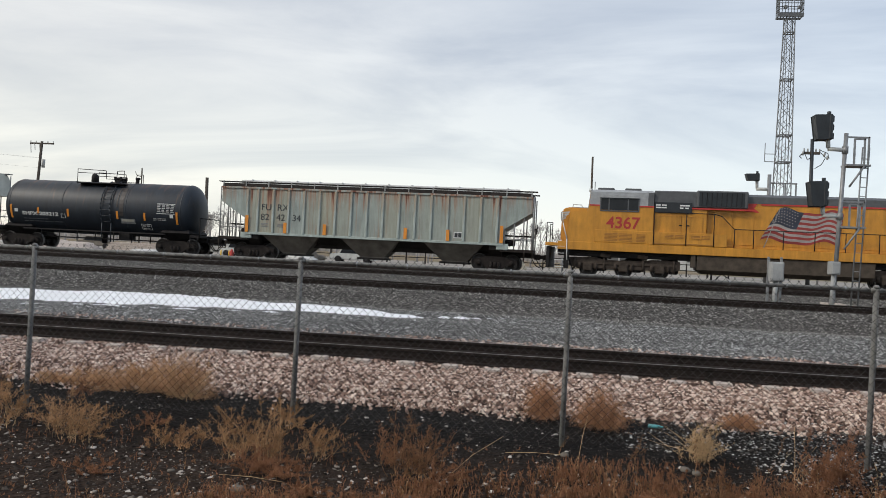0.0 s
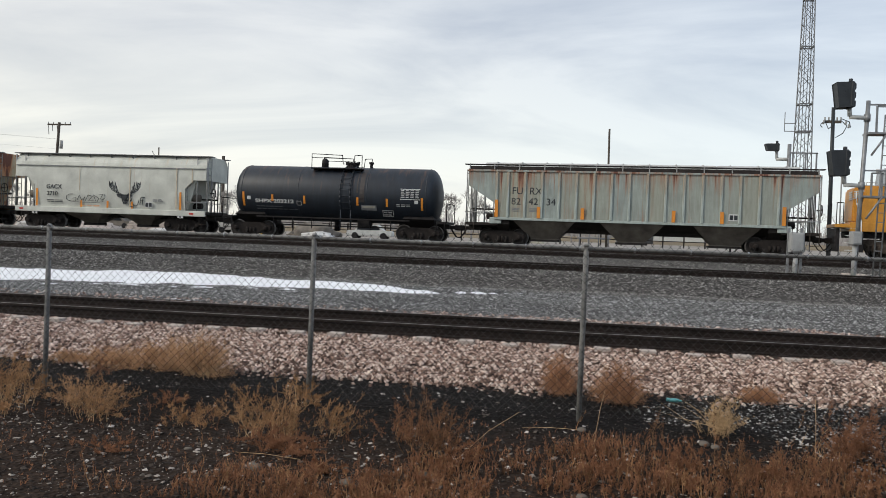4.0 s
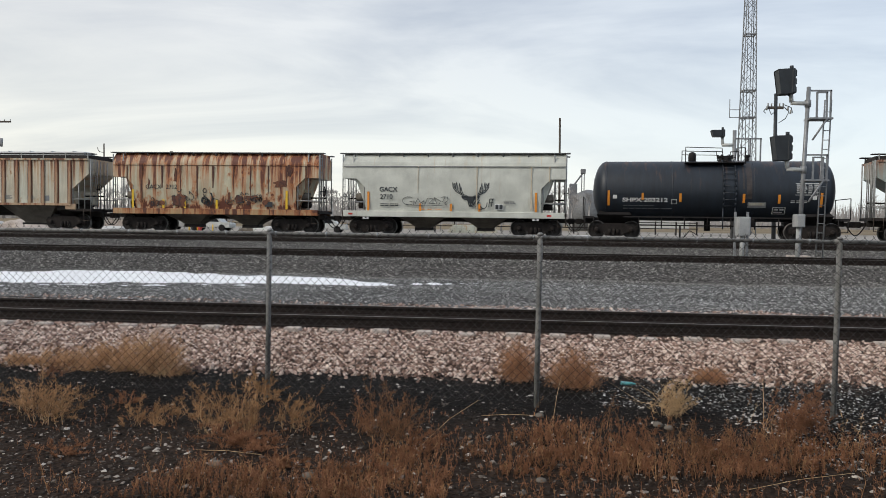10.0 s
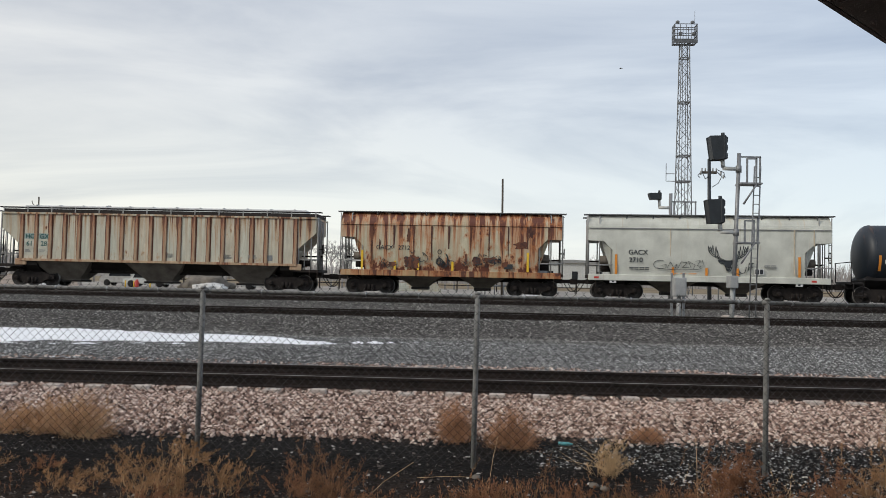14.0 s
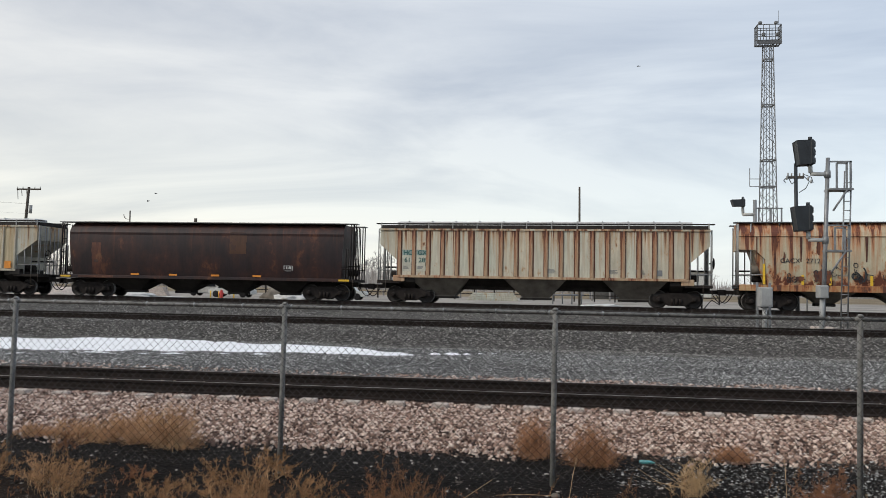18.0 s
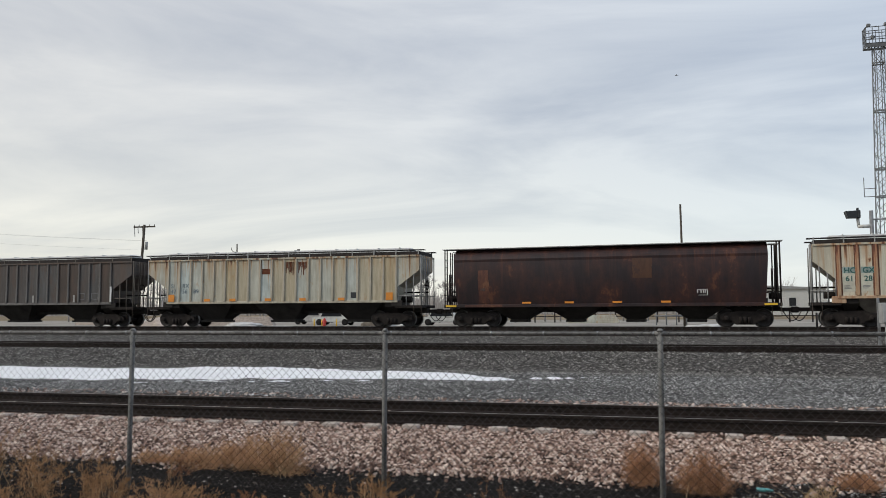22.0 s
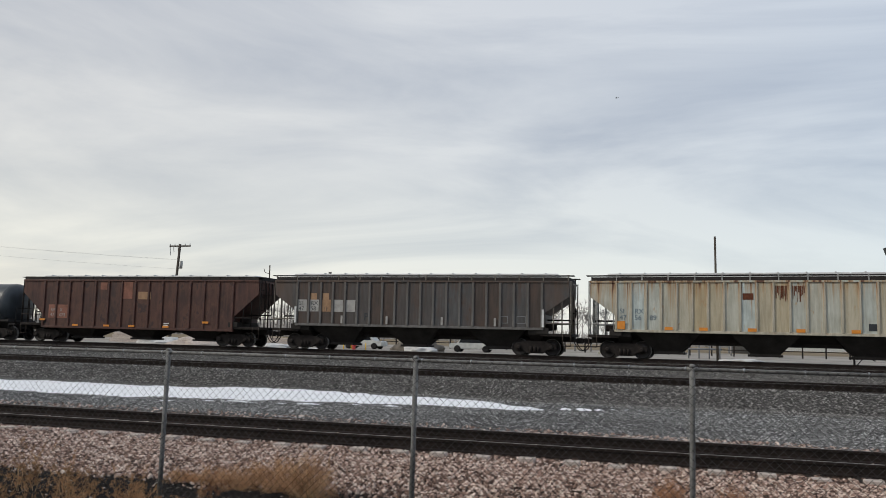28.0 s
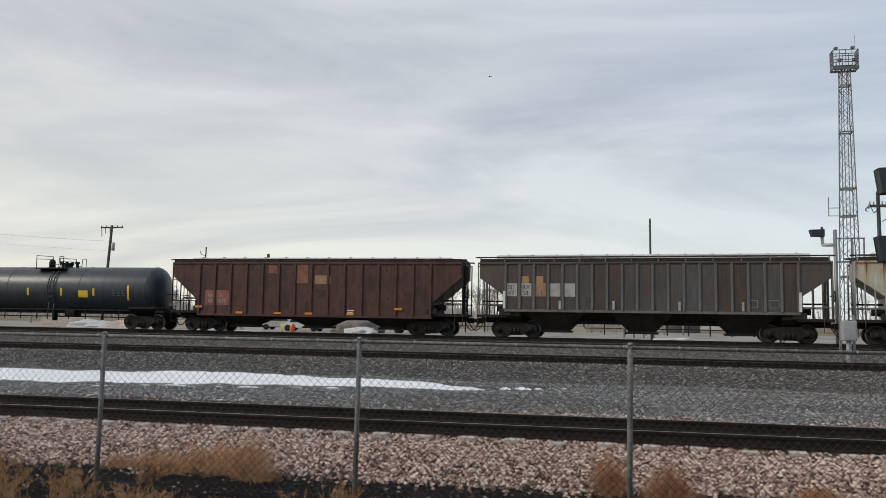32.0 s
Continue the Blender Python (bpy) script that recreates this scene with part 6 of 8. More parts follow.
    part("step_side", prism(BM(), [(0.48, 0.35), (0.72, 0.35), (0.72, 1.8), (0.48, 1.8)], -1.5, -1.44), "black_iron", loco)
    part("front_platform", box(BM(), -0.55, 0.1, -1.5, 1.5, 1.54, 1.70, 0.01), "loco_yellow", loco)
    part("front_rail", pipe(BM(), [(0.62, -1.54, 0.8), (0.58, -1.54, 1.9), (0.34, -1.54, 2.75), (0.30, -1.54, 3.3)], 0.028), "white_letter", loco)
    part("front_rail", pipe(BM(), [(-0.50, -1.45, 1.6), (-0.50, -1.45, 2.75), (-0.20, -1.45, 2.75), (-0.20, -1.45, 1.6)], 0.022), "black_iron", loco)
    part("front_rail", pipe(BM(), [(-0.50, 0.3, 1.6), (-0.50, 0.3, 2.75), (-0.50, 1.4, 2.75), (-0.50, 1.4, 1.6)], 0.022), "black_iron", loco)
    part("pilot", box(BM(), -0.5, -0.32, -1.35, 1.35, 0.35, 1.5, 0.02), "black_iron", loco)
    part("antenna", rod(BM(), (1.9, -1.2, 4.6), (1.9, -1.2, 5.0), 0.02), "loco_grey", loco)
    coupler(loco, -0.45, -1)
    # below the deck
    tank = loft(BM(), [(0.40, 7.5, 15.2, 1.0), (0.62, 7.2, 15.5, 1.36), (1.32, 7.2, 15.5, 1.42), (1.45, 7.3, 15.4, 1.2)])
    part("fuel_tank", tank, "fuel_tank", loco)
    part("air_tank", rod(BM(), (9.0, -1.2, 1.46), (14.0, -1.2, 1.46), 0.14, 12), "fuel_tank", loco)
    part("sand_box", box(BM(), 6.9, 7.15, -1.4, -0.9, 0.7, 1.55, 0.03), "fuel_tank", loco)
    for x in (3.55, 18.0):
        truck(loco, x, axles=3)
    return loco


build_locomotive()


# ---- fence ----
FENCE_Y, FENCE_TOP = 6.9, 1.44


def build_fence():
    f = thing("chain_link_fence", "low galvanised chain-link fence on steel posts before the tracks", "fence", kind="")
    posts = [-9.70, -7.27, -4.83, -2.26, 0.105, 2.54, 5.0, 7.45]
    for x in posts:
        p = part("post", rod(BM(), (x - 0.012, FENCE_Y, -0.3), (x, FENCE_Y, FENCE_TOP + 0.03), 0.0225, 12), "fence_post", f)
        bm = BM()
        lathe(bm, [(FENCE_TOP + 0.015, 0.025), (FENCE_TOP + 0.03, 0.025), (FENCE_TOP + 0.042, 0.012)], 12, "z", (x, FENCE_Y, 0))
        rod(bm, (x - 0.045, FENCE_Y, FENCE_TOP), (x + 0.045, FENCE_Y, FENCE_TOP), 0.021, 10)
        part("post_cap", bm, "fence_post", p)
        for k in range(4):
            part("tie_band", lathe(BM(), [(0.2 + k * 0.33, 0.0240), (0.205 + k * 0.33, 0.0240)], 10, "z", (x, FENCE_Y, 0)), "fence_post", p)
    part("top_rail", rod(BM(), (-10.5, FENCE_Y, FENCE_TOP), (8.2, FENCE_Y, FENCE_TOP), 0.0165, 10), "fence_post", f)
    # woven wire: zigzag strands side by side
    pitch, h = 0.0359, 0.0718
    r = 0.0016
    verts, faces = [], []
    x0, x1, z0, z1 = -10.4, 8.1, 0.04, FENCE_TOP + 0.055
    rows = int((z1 - z0) / (h / 2))
    cols = int((x1 - x0) / pitch)
    rnd = random.Random(3)

    def seg(a, b):
        d = (b - a).normalized()
        s = d.cross(Vector((0, 1, 0))) * r
        t = Vector((0, 1, 0)) * r
        i = len(verts)
        for p in (a, b):
            verts.extend(tuple(p + k) for k in (s, t, -s, -t))
        for k in range(4):
            faces.append((i + k, i + (k + 1) % 4, i + 4 + (k + 1) % 4, i + 4 + k))

    for c in range(cols):
        for odd in (0,):
            x = x0 + c * pitch
            prev = None
            for k in range(rows + 1):
                px = x + (pitch / 2 if (k + c) % 2 else -pitch / 2) * 1.04
                sway = 0.005 * math.sin(x * 3.1 + k * 0.4)
                p = Vector((px + sway, FENCE_Y - 0.038 + (0.003 if k % 2 else -0.003), z0 + k * h / 2))
                if prev is not None:
                    seg(prev, p)
                prev = p
            seg(prev, prev + Vector((0.010 if c % 2 else -0.010, 0, 0.02)))
    me = bpy.data.meshes.new("wire_mesh")
    me.from_pydata(verts, [], faces)
    me.materials.append(MAT["fence_wire"])
    ob = new("wire_mesh", me)
    ob.parent = f
    tagged(ob, "woven diamond wire mesh", kind="stuff")
    tie = part("tie_wire", lathe(BM(), [(-0.006, 0.0205), (0.006, 0.0205)], 8, "x"), "galvanised", f)
    tie.location = (-10.3, FENCE_Y, FENCE_TOP)
    for x in np.arange(-9.85, 8.0, 0.45):
        share(tie, (float(x), FENCE_Y, FENCE_TOP), f)
    return f


build_fence()


# ---- signals ----
def signal_head(parent, x, y, z, s=1.0):
    """Three lamps in a tall black housing with deep hoods, facing -x."""
    hd = part("signal_head", box(BM(), x - 0.06 * s, x + 0.10 * s, y - 0.30 * s, y + 0.30 * s, z - 0.46 * s, z + 0.46 * s, 0.05 * s), "signal_black", parent)
    bm = BM()
    for k in (-0.30, 0.0, 0.30):
        lathe(bm, [(x - 0.02 * s, 0.14 * s), (x - 0.09 * s, 0.14 * s)][::-1], 14, "x", (0, y, z + k * s))
    part("lens", bm, "glass_dark", hd)
    out = [(x - 0.02 * s, -0.44 * s + z), (x - 0.02 * s, 0.44 * s + z), (x - 0.52 * s, 0.42 * s + z), (x - 0.40 * s, -0.46 * s + z)]
    for yy in (y - 0.28 * s, y + 0.26 * s):
        part("hood_side", prism(BM(), out, yy, yy + 0.02 * s), "signal_black", hd)
    part("hood_top", box(BM(), x - 0.51 * s, x - 0.02 * s, y - 0.26 * s, y + 0.26 * s, z + 0.40 * s, z + 0.42 * s), "signal_black", hd)
    # solid dark block added for the shaded inside of the hood
    part("visor_grid", prism(BM(), [(x - 0.11 * s, -0.43 * s + z), (x - 0.11 * s, 0.395 * s + z), (x - 0.495 * s, 0.395 * s + z), (x - 0.385 * s, -0.43 * s + z)], y - 0.255 * s, y + 0.255 * s), "signal_black", hd)
    bm = BM()
    for k in (-0.3, 0.0, 0.3):
        box(bm, x + 0.09 * s, x + 0.17 * s, y - 0.16 * s, y + 0.16 * s, z + (k - 0.11) * s, z + (k + 0.11) * s, 0.02 * s)
    rod(bm, (x + 0.02 * s, y, z + 0.44 * s), (x + 0.02 * s, y, z + 0.58 * s), 0.07 * s, 8)
    part("back_door", bm, "signal_black", hd)
    part("bracket", rod(BM(), (x + 0.02 * s, y, z - 0.44 * s), (x + 0.04 * s, y, z - 0.72 * s), 0.075 * s, 10), "white_steel", hd)
    return hd


def near_signal():
    Y, zb = 29.0, 0.40
    bx, tx = 9.36, 9.56
    s = thing("railway_signal", "grey steel signal mast with two black three-lamp heads and a ladder", "railway signal", "signals", None)

    def mx(z):
        return bx + (tx - bx) * (z - zb) / (6.35 - zb)

    part("mast", rod(BM(), (bx, Y, zb), (tx, Y, 6.35), 0.075, 14, 0.068), "mast_steel", s)
    part("mast_base", box(BM(), bx - 0.32, bx + 0.32, Y - 0.32, Y + 0.32, zb - 0.1, zb + 0.16, 0.03), "tie_pale", s)
    for zc in (6.22, 3.95):
        xh = mx(zc) - 0.60
        hd = signal_head(s, xh, Y, zc + 0.30, 0.96)
        part("arm", rod(BM(), (xh + 0.03, Y, zc - 0.42), (mx(zc - 0.42), Y, zc - 0.44), 0.07, 10), "white_steel", s)
        part("clamp", rod(BM(), (mx(zc - 0.44), Y, zc - 0.56), (mx(zc - 0.44), Y, zc - 0.32), 0.105, 12), "mast_steel", s)
    for zp in (5.25, 3.15):          # maintainer's platforms with a guard frame
        x0 = mx(zp) + 0.1
        bm = BM()
        box(bm, x0 - 0.1, x0 + 0.66, Y - 0.32, Y + 0.32, zp - 0.04, zp + 0.02)
        pipe(bm, [(x0 + 0.0, Y - 0.3, zp - 0.75), (x0 + 0.48, Y - 0.3, zp)], 0.035)
        part("platform", bm, "mast_steel", s)
        g = BM()
        h = 1.0 if zp > 4 else 0.9
        for yy, xs in ((-0.30, (0.12, 0.44)), (0.02, (0.68,))):
            for xx in xs:
                box(g, x0 + xx - 0.028, x0 + xx + 0.028, Y + yy - 0.03, Y + yy + 0.03, zp, zp + h - (0.12 if yy < 0 else 0))
            box(g, x0 + (0.13 if yy < 0 else 0), x0 + xs[-1] + 0.028, Y + yy - 0.03, Y + yy + 0.03, zp + h - (0.16 if yy < 0 else 0.05), zp + h - (0.11 if yy < 0 else 0))
        part("guard_frame", g, "mast_steel", s)
    lad = BM()
    for xx in (9.96, 10.18):
        rod(lad, (xx, Y + 0.05, 0.5), (xx + 0.16, Y + 0.05, 5.9), 0.025, 6)
    for k in range(16):
        z = 0.7 + k * 0.32
        d = 0.16 * (z - 0.5) / 5.4
        rod(lad, (9.96 + d, Y + 0.05, z), (10.18 + d, Y + 0.05, z), 0.016, 6)
    part("ladder", lad, "mast_steel", s)
    # boxes on posts beside the mast
    for x, w, h, zc, posts in ((7.12, 0.40, 0.64, 1.53, 3), (8.90, 0.29, 0.42, 1.74, 1)):
        b = thing("equipment_box", "pale grey steel equipment box on posts beside the track", "equipment box", "equipment boxes")
        yb = 27.6
        part("cabinet", box(BM(), x - w / 2, x + w / 2, yb - 0.2, yb + 0.2, zc - h / 2, zc + h / 2, 0.02), "box_grey", b)
        part("door", box(BM(), x - w / 2 + 0.03, x + w / 2 - 0.03, yb - 0.215, yb - 0.19, zc - h / 2 + 0.04, zc + h / 2 - 0.04, 0.01), "box_grey", b)
        part("post", rod(BM(), (x - 0.02, yb, 0.3), (x, yb, zc - h / 2), 0.075, 10), "box_grey", b)
        if posts == 3:
            for sx in (-0.19, 0.21):
                part("side_post", box(BM(), x + sx - 0.04, x + sx + 0.04, yb + 0.2, yb + 0.26, 0.3, zc + h / 2 + 0.16, 0.01), "mast_steel", b)
    return s


def far_signal():
    Y, x, zb = 50.0, 12.3, 0.35
    s = thing("railway_signal", "grey signal mast with one black head behind the train", "railway signal", "signals")
    part("mast", rod(BM(), (x, Y, zb), (x, Y, 7.25), 0.11, 12), "mast_steel", s)
    xh, zh = x - 0.72, 7.05
    hd = part("signal_head", box(BM(), xh - 0.05, xh + 0.12, Y - 0.28, Y + 0.28, zh - 0.24, zh + 0.24, 0.05), "signal_black", s)
    part("hood", prism(BM(), [(xh - 0.04, zh - 0.20), (xh - 0.04, zh + 0.21), (xh - 0.66, zh + 0.19), (xh - 0.54, zh - 0.20)], Y - 0.26, Y + 0.26), "signal_black", hd)
    part("finial", rod(BM(), (xh + 0.02, Y, zh + 0.2), (xh + 0.02, Y, zh + 0.38), 0.07, 8), "signal_black", hd)
    part("bracket", rod(BM(), (xh + 0.02, Y, zh - 0.22), (xh + 0.04, Y, zh - 0.66), 0.085, 10), "white_steel", hd)
    part("arm", rod(BM(), (xh, Y, zh - 0.68), (x, Y, zh - 0.68), 0.1, 10), "white_steel", s)
    bm = BM()
    for xx in (0.15, 0.85, 1.45):
        box(bm, x + xx - 0.04, x + xx + 0.04, Y - 0.3, Y - 0.22, 5.4, 6.75)
    box(bm, x, x + 1.5, Y - 0.32, Y + 0.3, 5.36, 5.42)
    box(bm, x, x + 1.5, Y - 0.3, Y - 0.22, 6.68, 6.76)
    part("guard_frame", bm, "mast_steel", s)
    return s


near_signal()
far_signal()


# ---- lattice tower, poles ----
def lattice_tower():
    X, Y, zb, zt = 28.68, 110.0, 0.3, 34.6
    t = thing("lattice_tower", "tall grey lattice steel floodlight tower with a railed platform", "tower")

    def hw(z):
        return 1.09 - 0.55 * (z - zb) / (zt - zb)

    def corner(k, z):
        sx, sy = ((-1, -1), (1, -1), (1, 1), (-1, 1))[k]
        return Vector((X + sx * hw(z), Y + sy * hw(z), z))

    for k in range(4):
        part("leg", rod(BM(), corner(k, zb), corner(k, zt), 0.07, 6), "tower_steel", t)
    zs, z = [zb], zb
    while z < zt - 1:
        z += 1.5 * hw(z) + 0.35
        zs.append(min(z, zt))
    zs[-1] = zt
    for k in range(4):
        bm = BM()
        for i, (a, b) in enumerate(zip(zs, zs[1:])):
            p, q = (corner(k, a), corner((k + 1) % 4, b)) if i % 2 else (corner((k + 1) % 4, a), corner(k, b))
            rod(bm, p, q, 0.036, 5)
            rod(bm, corner(k, (a + b) / 2), (corner(k, b) + corner((k + 1) % 4, b)) / 2, 0.03, 4)
        part("bracing", bm, "tower_steel", t)
    for z in (8, 15.7, 19.2, 26.5, 32.6):
        bm = BM()
        for k in range(4):
            rod(bm, corner(k, z), corner((k + 1) % 4, z), 0.10, 5)
        part("ring_beam", bm, "tower_steel", t)
    lad = BM()
    for d in (-0.22, 0.22):
        rod(lad, (X + d, Y, zb), (X + d, Y, zt), 0.05, 5)
    part("ladder", lad, "tower_steel", t)
    bm = BM()
    box(bm, X - 1.55, X + 1.55, Y - 0.85, Y - 0.70, zt - 0.05, zt + 0.40)
    box(bm, X - 1.55, X + 1.55, Y + 0.70, Y + 0.85, zt, zt + 0.25)
    for k in range(9):
        box(bm, X - 1.55 + k * 0.37, X - 1.45 + k * 0.37, Y - 0.70, Y + 0.70, zt + 0.02, zt + 0.12)
    p = part("platform", bm, "loco_grey", t)
    for zz in (0.95, 1.75, 2.55):
        bm = BM()
        c = [(X - 1.5, Y - 0.8, zt + zz), (X + 1.5, Y - 0.8, zt + zz), (X + 1.5, Y + 0.8, zt + zz), (X - 1.5, Y + 0.8, zt + zz)]
        pipe(bm, c + c[:1], 0.055, 5)
        part("guard_rail", bm, "loco_grey", p)
    for k in range(4):
        for f in np.linspace(-1.5, 1.5, 5):
            x, y = ((f, -0.8), (1.5, f * 0.53), (f, 0.8), (-1.5, f * 0.53))[k]
            part("guard_post", rod(BM(), (X + float(x), Y + float(y), zt), (X + float(x), Y + float(y), zt + 2.55), 0.045, 5), "loco_grey", p)
    for x, y in ((-1.15, -0.7), (0.85, -0.7), (-0.5, 0.2), (1.3, 0.3)):
        lamp = part("floodlight", box(BM(), X + x - 0.24, X + x + 0.24, Y + y - 0.2, Y + y + 0.2, zt + (2.6 if y < 0 else 1.3), zt + (3.0 if y < 0 else 1.75), 0.1), "tower_steel", p)
    part("aerial", rod(BM(), (X + 1.15, Y - 0.7, zt + 2.5), (X + 1.15, Y - 0.7, zt + 4.4), 0.025, 5), "tower_steel", p)
    part("aerial", pipe(BM(), [(X - 1.2, Y - 1.2, 15.6), (X - 2.6, Y - 1.2, 15.6), (X - 2.6, Y - 1.2, 18.0)], 0.05, 5), "tower_steel", t)
    part("aerial", pipe(BM(), [(X - 1.2, Y - 1.2, 16.6), (X - 2.6, Y - 1.2, 16.6)], 0.05, 5), "tower_steel", t)
    return t


def utility_pole(x, y, z, top, r, label, cross=(), fittings=True, mat="wood_pole", lean=-0.1):
    p = thing("utility_pole", label, "utility pole", "poles beyond the tracks")
    part("pole", rod(BM(), (x - lean, y, z), (x, y, top), r * 1.25, 10, r), mat, p)
    for zc, w in cross:
        part("crossarm", box(BM(), x - w, x + w, y - 0.09, y + 0.09, zc - 0.09, zc + 0.09, 0.02), "wood_pole", p)
        bm = BM()
        for k in (-0.95, -0.5, 0.5, 0.95):
            rod(bm, (x + k * w, y, zc + 0.08), (x + k * w, y, zc + 0.32), 0.05, 6)
        part("insulators", bm, "grey_steel", p)
    if cross and fittings:
        bm = BM()
        rod(bm, (x + 0.30, y, top - 3.2), (x + 0.34, y, top - 2.2), 0.20, 10)
        part("transformer", bm, "grey_steel", p)
        for k, drop in ((-0.95, 1.2), (-0.62, 0.8), (-0.2, 0.9)):
            part("cut_out", rod(BM(), (x + k * cross[0][1], y, cross[0][0]), (x + k * cross[0][1] + 0.1, y, cross[0][0] - drop), 0.045, 5), "grey_steel", p)
    return p


lattice_tower()
utility_pole(-62.4, 90, 0.3, 12.95, 0.16, "wooden utility pole with a crossarm and transformer", ((12.68, 1.55),), lean=0.75)
utility_pole(-65.7, 120, 0.3, 13.0, 0.10, "plain wooden pole with a small bracket")
b = thing("pole_bracket", "small bent lamp bracket on a wooden pole", "bracket")
part("bracket", pipe(BM(), [(-65.7, 119.9, 11.6), (-66.3, 119.9, 11.7), (-66.6, 119.9, 12.0), (-66.7, 119.9, 12.4)], 0.05, 6), "wood_pole", b)
utility_pole(-59.3, 130, 0.3, 12.7, 0.26, "short thick wooden pole")
utility_pole(2.7, 70, 0.3, 10.55, 0.085, "plain tall wooden pole")
utility_pole(17.55, 60, 0.3, 11.0, 0.12, "dark wooden pole with insulators", ((10.0, 0.55),), False, "signal_black")
w = thing("pole_wiring", "loose wires and insulators drooping from a dark pole", "wiring")
for pts in (((17.0, 59.9, 10.05), (17.25, 59.9, 9.5), (17.5, 59.9, 9.7)), ((18.1, 59.9, 10.05), (18.45, 59.9, 9.7), (18.2, 59.9, 9.2), (17.75, 59.9, 8.9)), ((17.0, 59.9, 10.1), (16.7, 59.9, 9.75), (16.85, 59.9, 9.6)), ((18.1, 59.9, 10.2), (18.6, 59.9, 10.0), (18.7, 59.9, 9.6))):
    part("wire", pipe(BM(), pts, 0.028, 5), "signal_black", w)
for x, z in ((16.9, 9.95), (18.35, 9.9), (18.55, 9.7)):
    part("insulator", rod(BM(), (x, 59.9, z - 0.13), (x + 0.05, 59.9, z + 0.13), 0.07, 8), "grey_steel", w)
for x, y, z in ((18.3, 60, 7.8),):
    p = thing("cable_conduit", "thin grey conduit rising by a pole", "conduit")
    part("conduit", rod(BM(), (x, y, 0.3), (x, y, z), 0.05, 6), "grey_steel", p)


def wires():
    w = thing("overhead_wires", "thin sagging overhead power lines", "power lines")
    for dx, dz in ((-1.35, 0.3), (1.35, 0.3), (0, -0.9)):
        bm = BM()
        pts = []
        for k in range(17):
            u = k / 16
            pts.append((-62.4 + dx * 0.3 - 60 * u, 90 - 12 * u, 10.6 + dz + 4.6 * u - 2.0 * u * (1 - u)))
        pipe(bm, pts, 0.007, 4)
        part("wire", bm, "grey_steel", w)


wires()


# ---- loose stones, snow, dry plants ----
ICO = None


def ico():
    global ICO
    if ICO is None:
        bm = BM()
        bmesh.ops.create_icosphere(bm, subdivisions=1, radius=1.0)
        ICO = (np.array([v.co[:] for v in bm.verts]), np.array([[v.index for v in f.verts] for f in bm.faces]))
        bm.free()
    return ICO


OCTA = (np.array([(1, 0, 0), (0, 1, 0), (-1, 0, 0), (0, -1, 0), (0.2, 0.1, 1), (0, 0, -0.6)], float), np.array([(0, 1, 4), (1, 2, 4), (2, 3, 4), (3, 0, 4), (1, 0, 5), (2, 1, 5), (3, 2, 5), (0, 3, 5)]))


# crushed rock: a lopsided block with eight corners
CRUSHED = (np.array([(-1, -0.8, -0.7), (0.9, -1, -0.7), (1, 0.8, -0.8), (-0.8, 1, -0.7), (-0.6, -0.55, 0.8), (0.55, -0.7, 0.95), (0.75, 0.5, 0.7), (-0.7, 0.6, 0.9)], float) * 0.86, np.array([(0, 2, 1), (0, 3, 2), (4, 5, 6), (4, 6, 7), (0, 1, 5), (0, 5, 4), (1, 2, 6), (1, 6, 5), (2, 3, 7), (2, 7, 6), (3, 0, 4), (3, 4, 7)]))


def scatter(name, label, mat, places, sizes, seed, flat=0.65, category="stones", simple=False, crushed=False):
    """Many small angular stones joined in one mesh."""
    rs = np.random.RandomState(seed)
    v, f = CRUSHED if crushed else OCTA if simple else ico()
    n = len(places)
    ang = rs.uniform(0, math.tau, n)
    ca, sa = np.cos(ang), np.sin(ang)
    jit = 1 + rs.uniform(-0.28, 0.28, (n, len(v), 1))
    pts = v[None] * jit * np.stack([rs.uniform(0.75, 1.35, n), rs.uniform(0.7, 1.1, n), rs.uniform(flat * 0.7, flat * 1.3, n)], -1)[:, None] * sizes[:, None, None]
    tilt = rs.uniform(-0.5, 0.5, n)[:, None]
    x, y, z = pts[..., 0], pts[..., 1], pts[..., 2] + pts[..., 0] * tilt
    out = np.stack([x * ca[:, None] - y * sa[:, None], x * sa[:, None] + y * ca[:, None], z], -1) + places[:, None]
    faces = (f[None] + (np.arange(n) * len(v))[:, None, None]).reshape(-1, 3)
    me = bpy.data.meshes.new(name)
    me.from_pydata(out.reshape(-1, 3), [], faces)
    me.materials.append(MAT[mat])
    return tagged(new(name, me), label, category, kind="stuff")


def ground_z(x, y):
    n = noise.noise((x * 0.9, y * 0.9, 0)) * 0.035 + noise.noise((x * 0.25, y * 0.25, 3)) * 0.05 if y < 23 else 0
    if 11 < y < 15:
        n *= 0.25
    return height(y) + n


def fan(rs, n, y0, y1):
    """Places in the wedge that the eye looks over."""
    y = np.sqrt(rs.uniform(y0 ** 2, y1 ** 2, n))
    x = rs.uniform(-1.08 * y - 1, 0.60 * y + 1)
    return x, y


def lay(rs, n, y0, y1, lift, keep=None):
    x, y = fan(rs, n, y0, y1)
    pts = []
    for a, b in zip(x, y):
        if keep is None or keep(a, b):
            pts.append((a, b, ground_z(a, b) + lift))
    return np.array(pts)


def toe(x):
    """Where the pink ballast ends towards the fence."""
    return 8.22 + 0.02 * x + 0.05 * max(x, 0) + 0.24 * noise.noise((x * 0.8, 4.2, 0)) + 0.2 * noise.noise((x * 2.6, 1.2, 0))


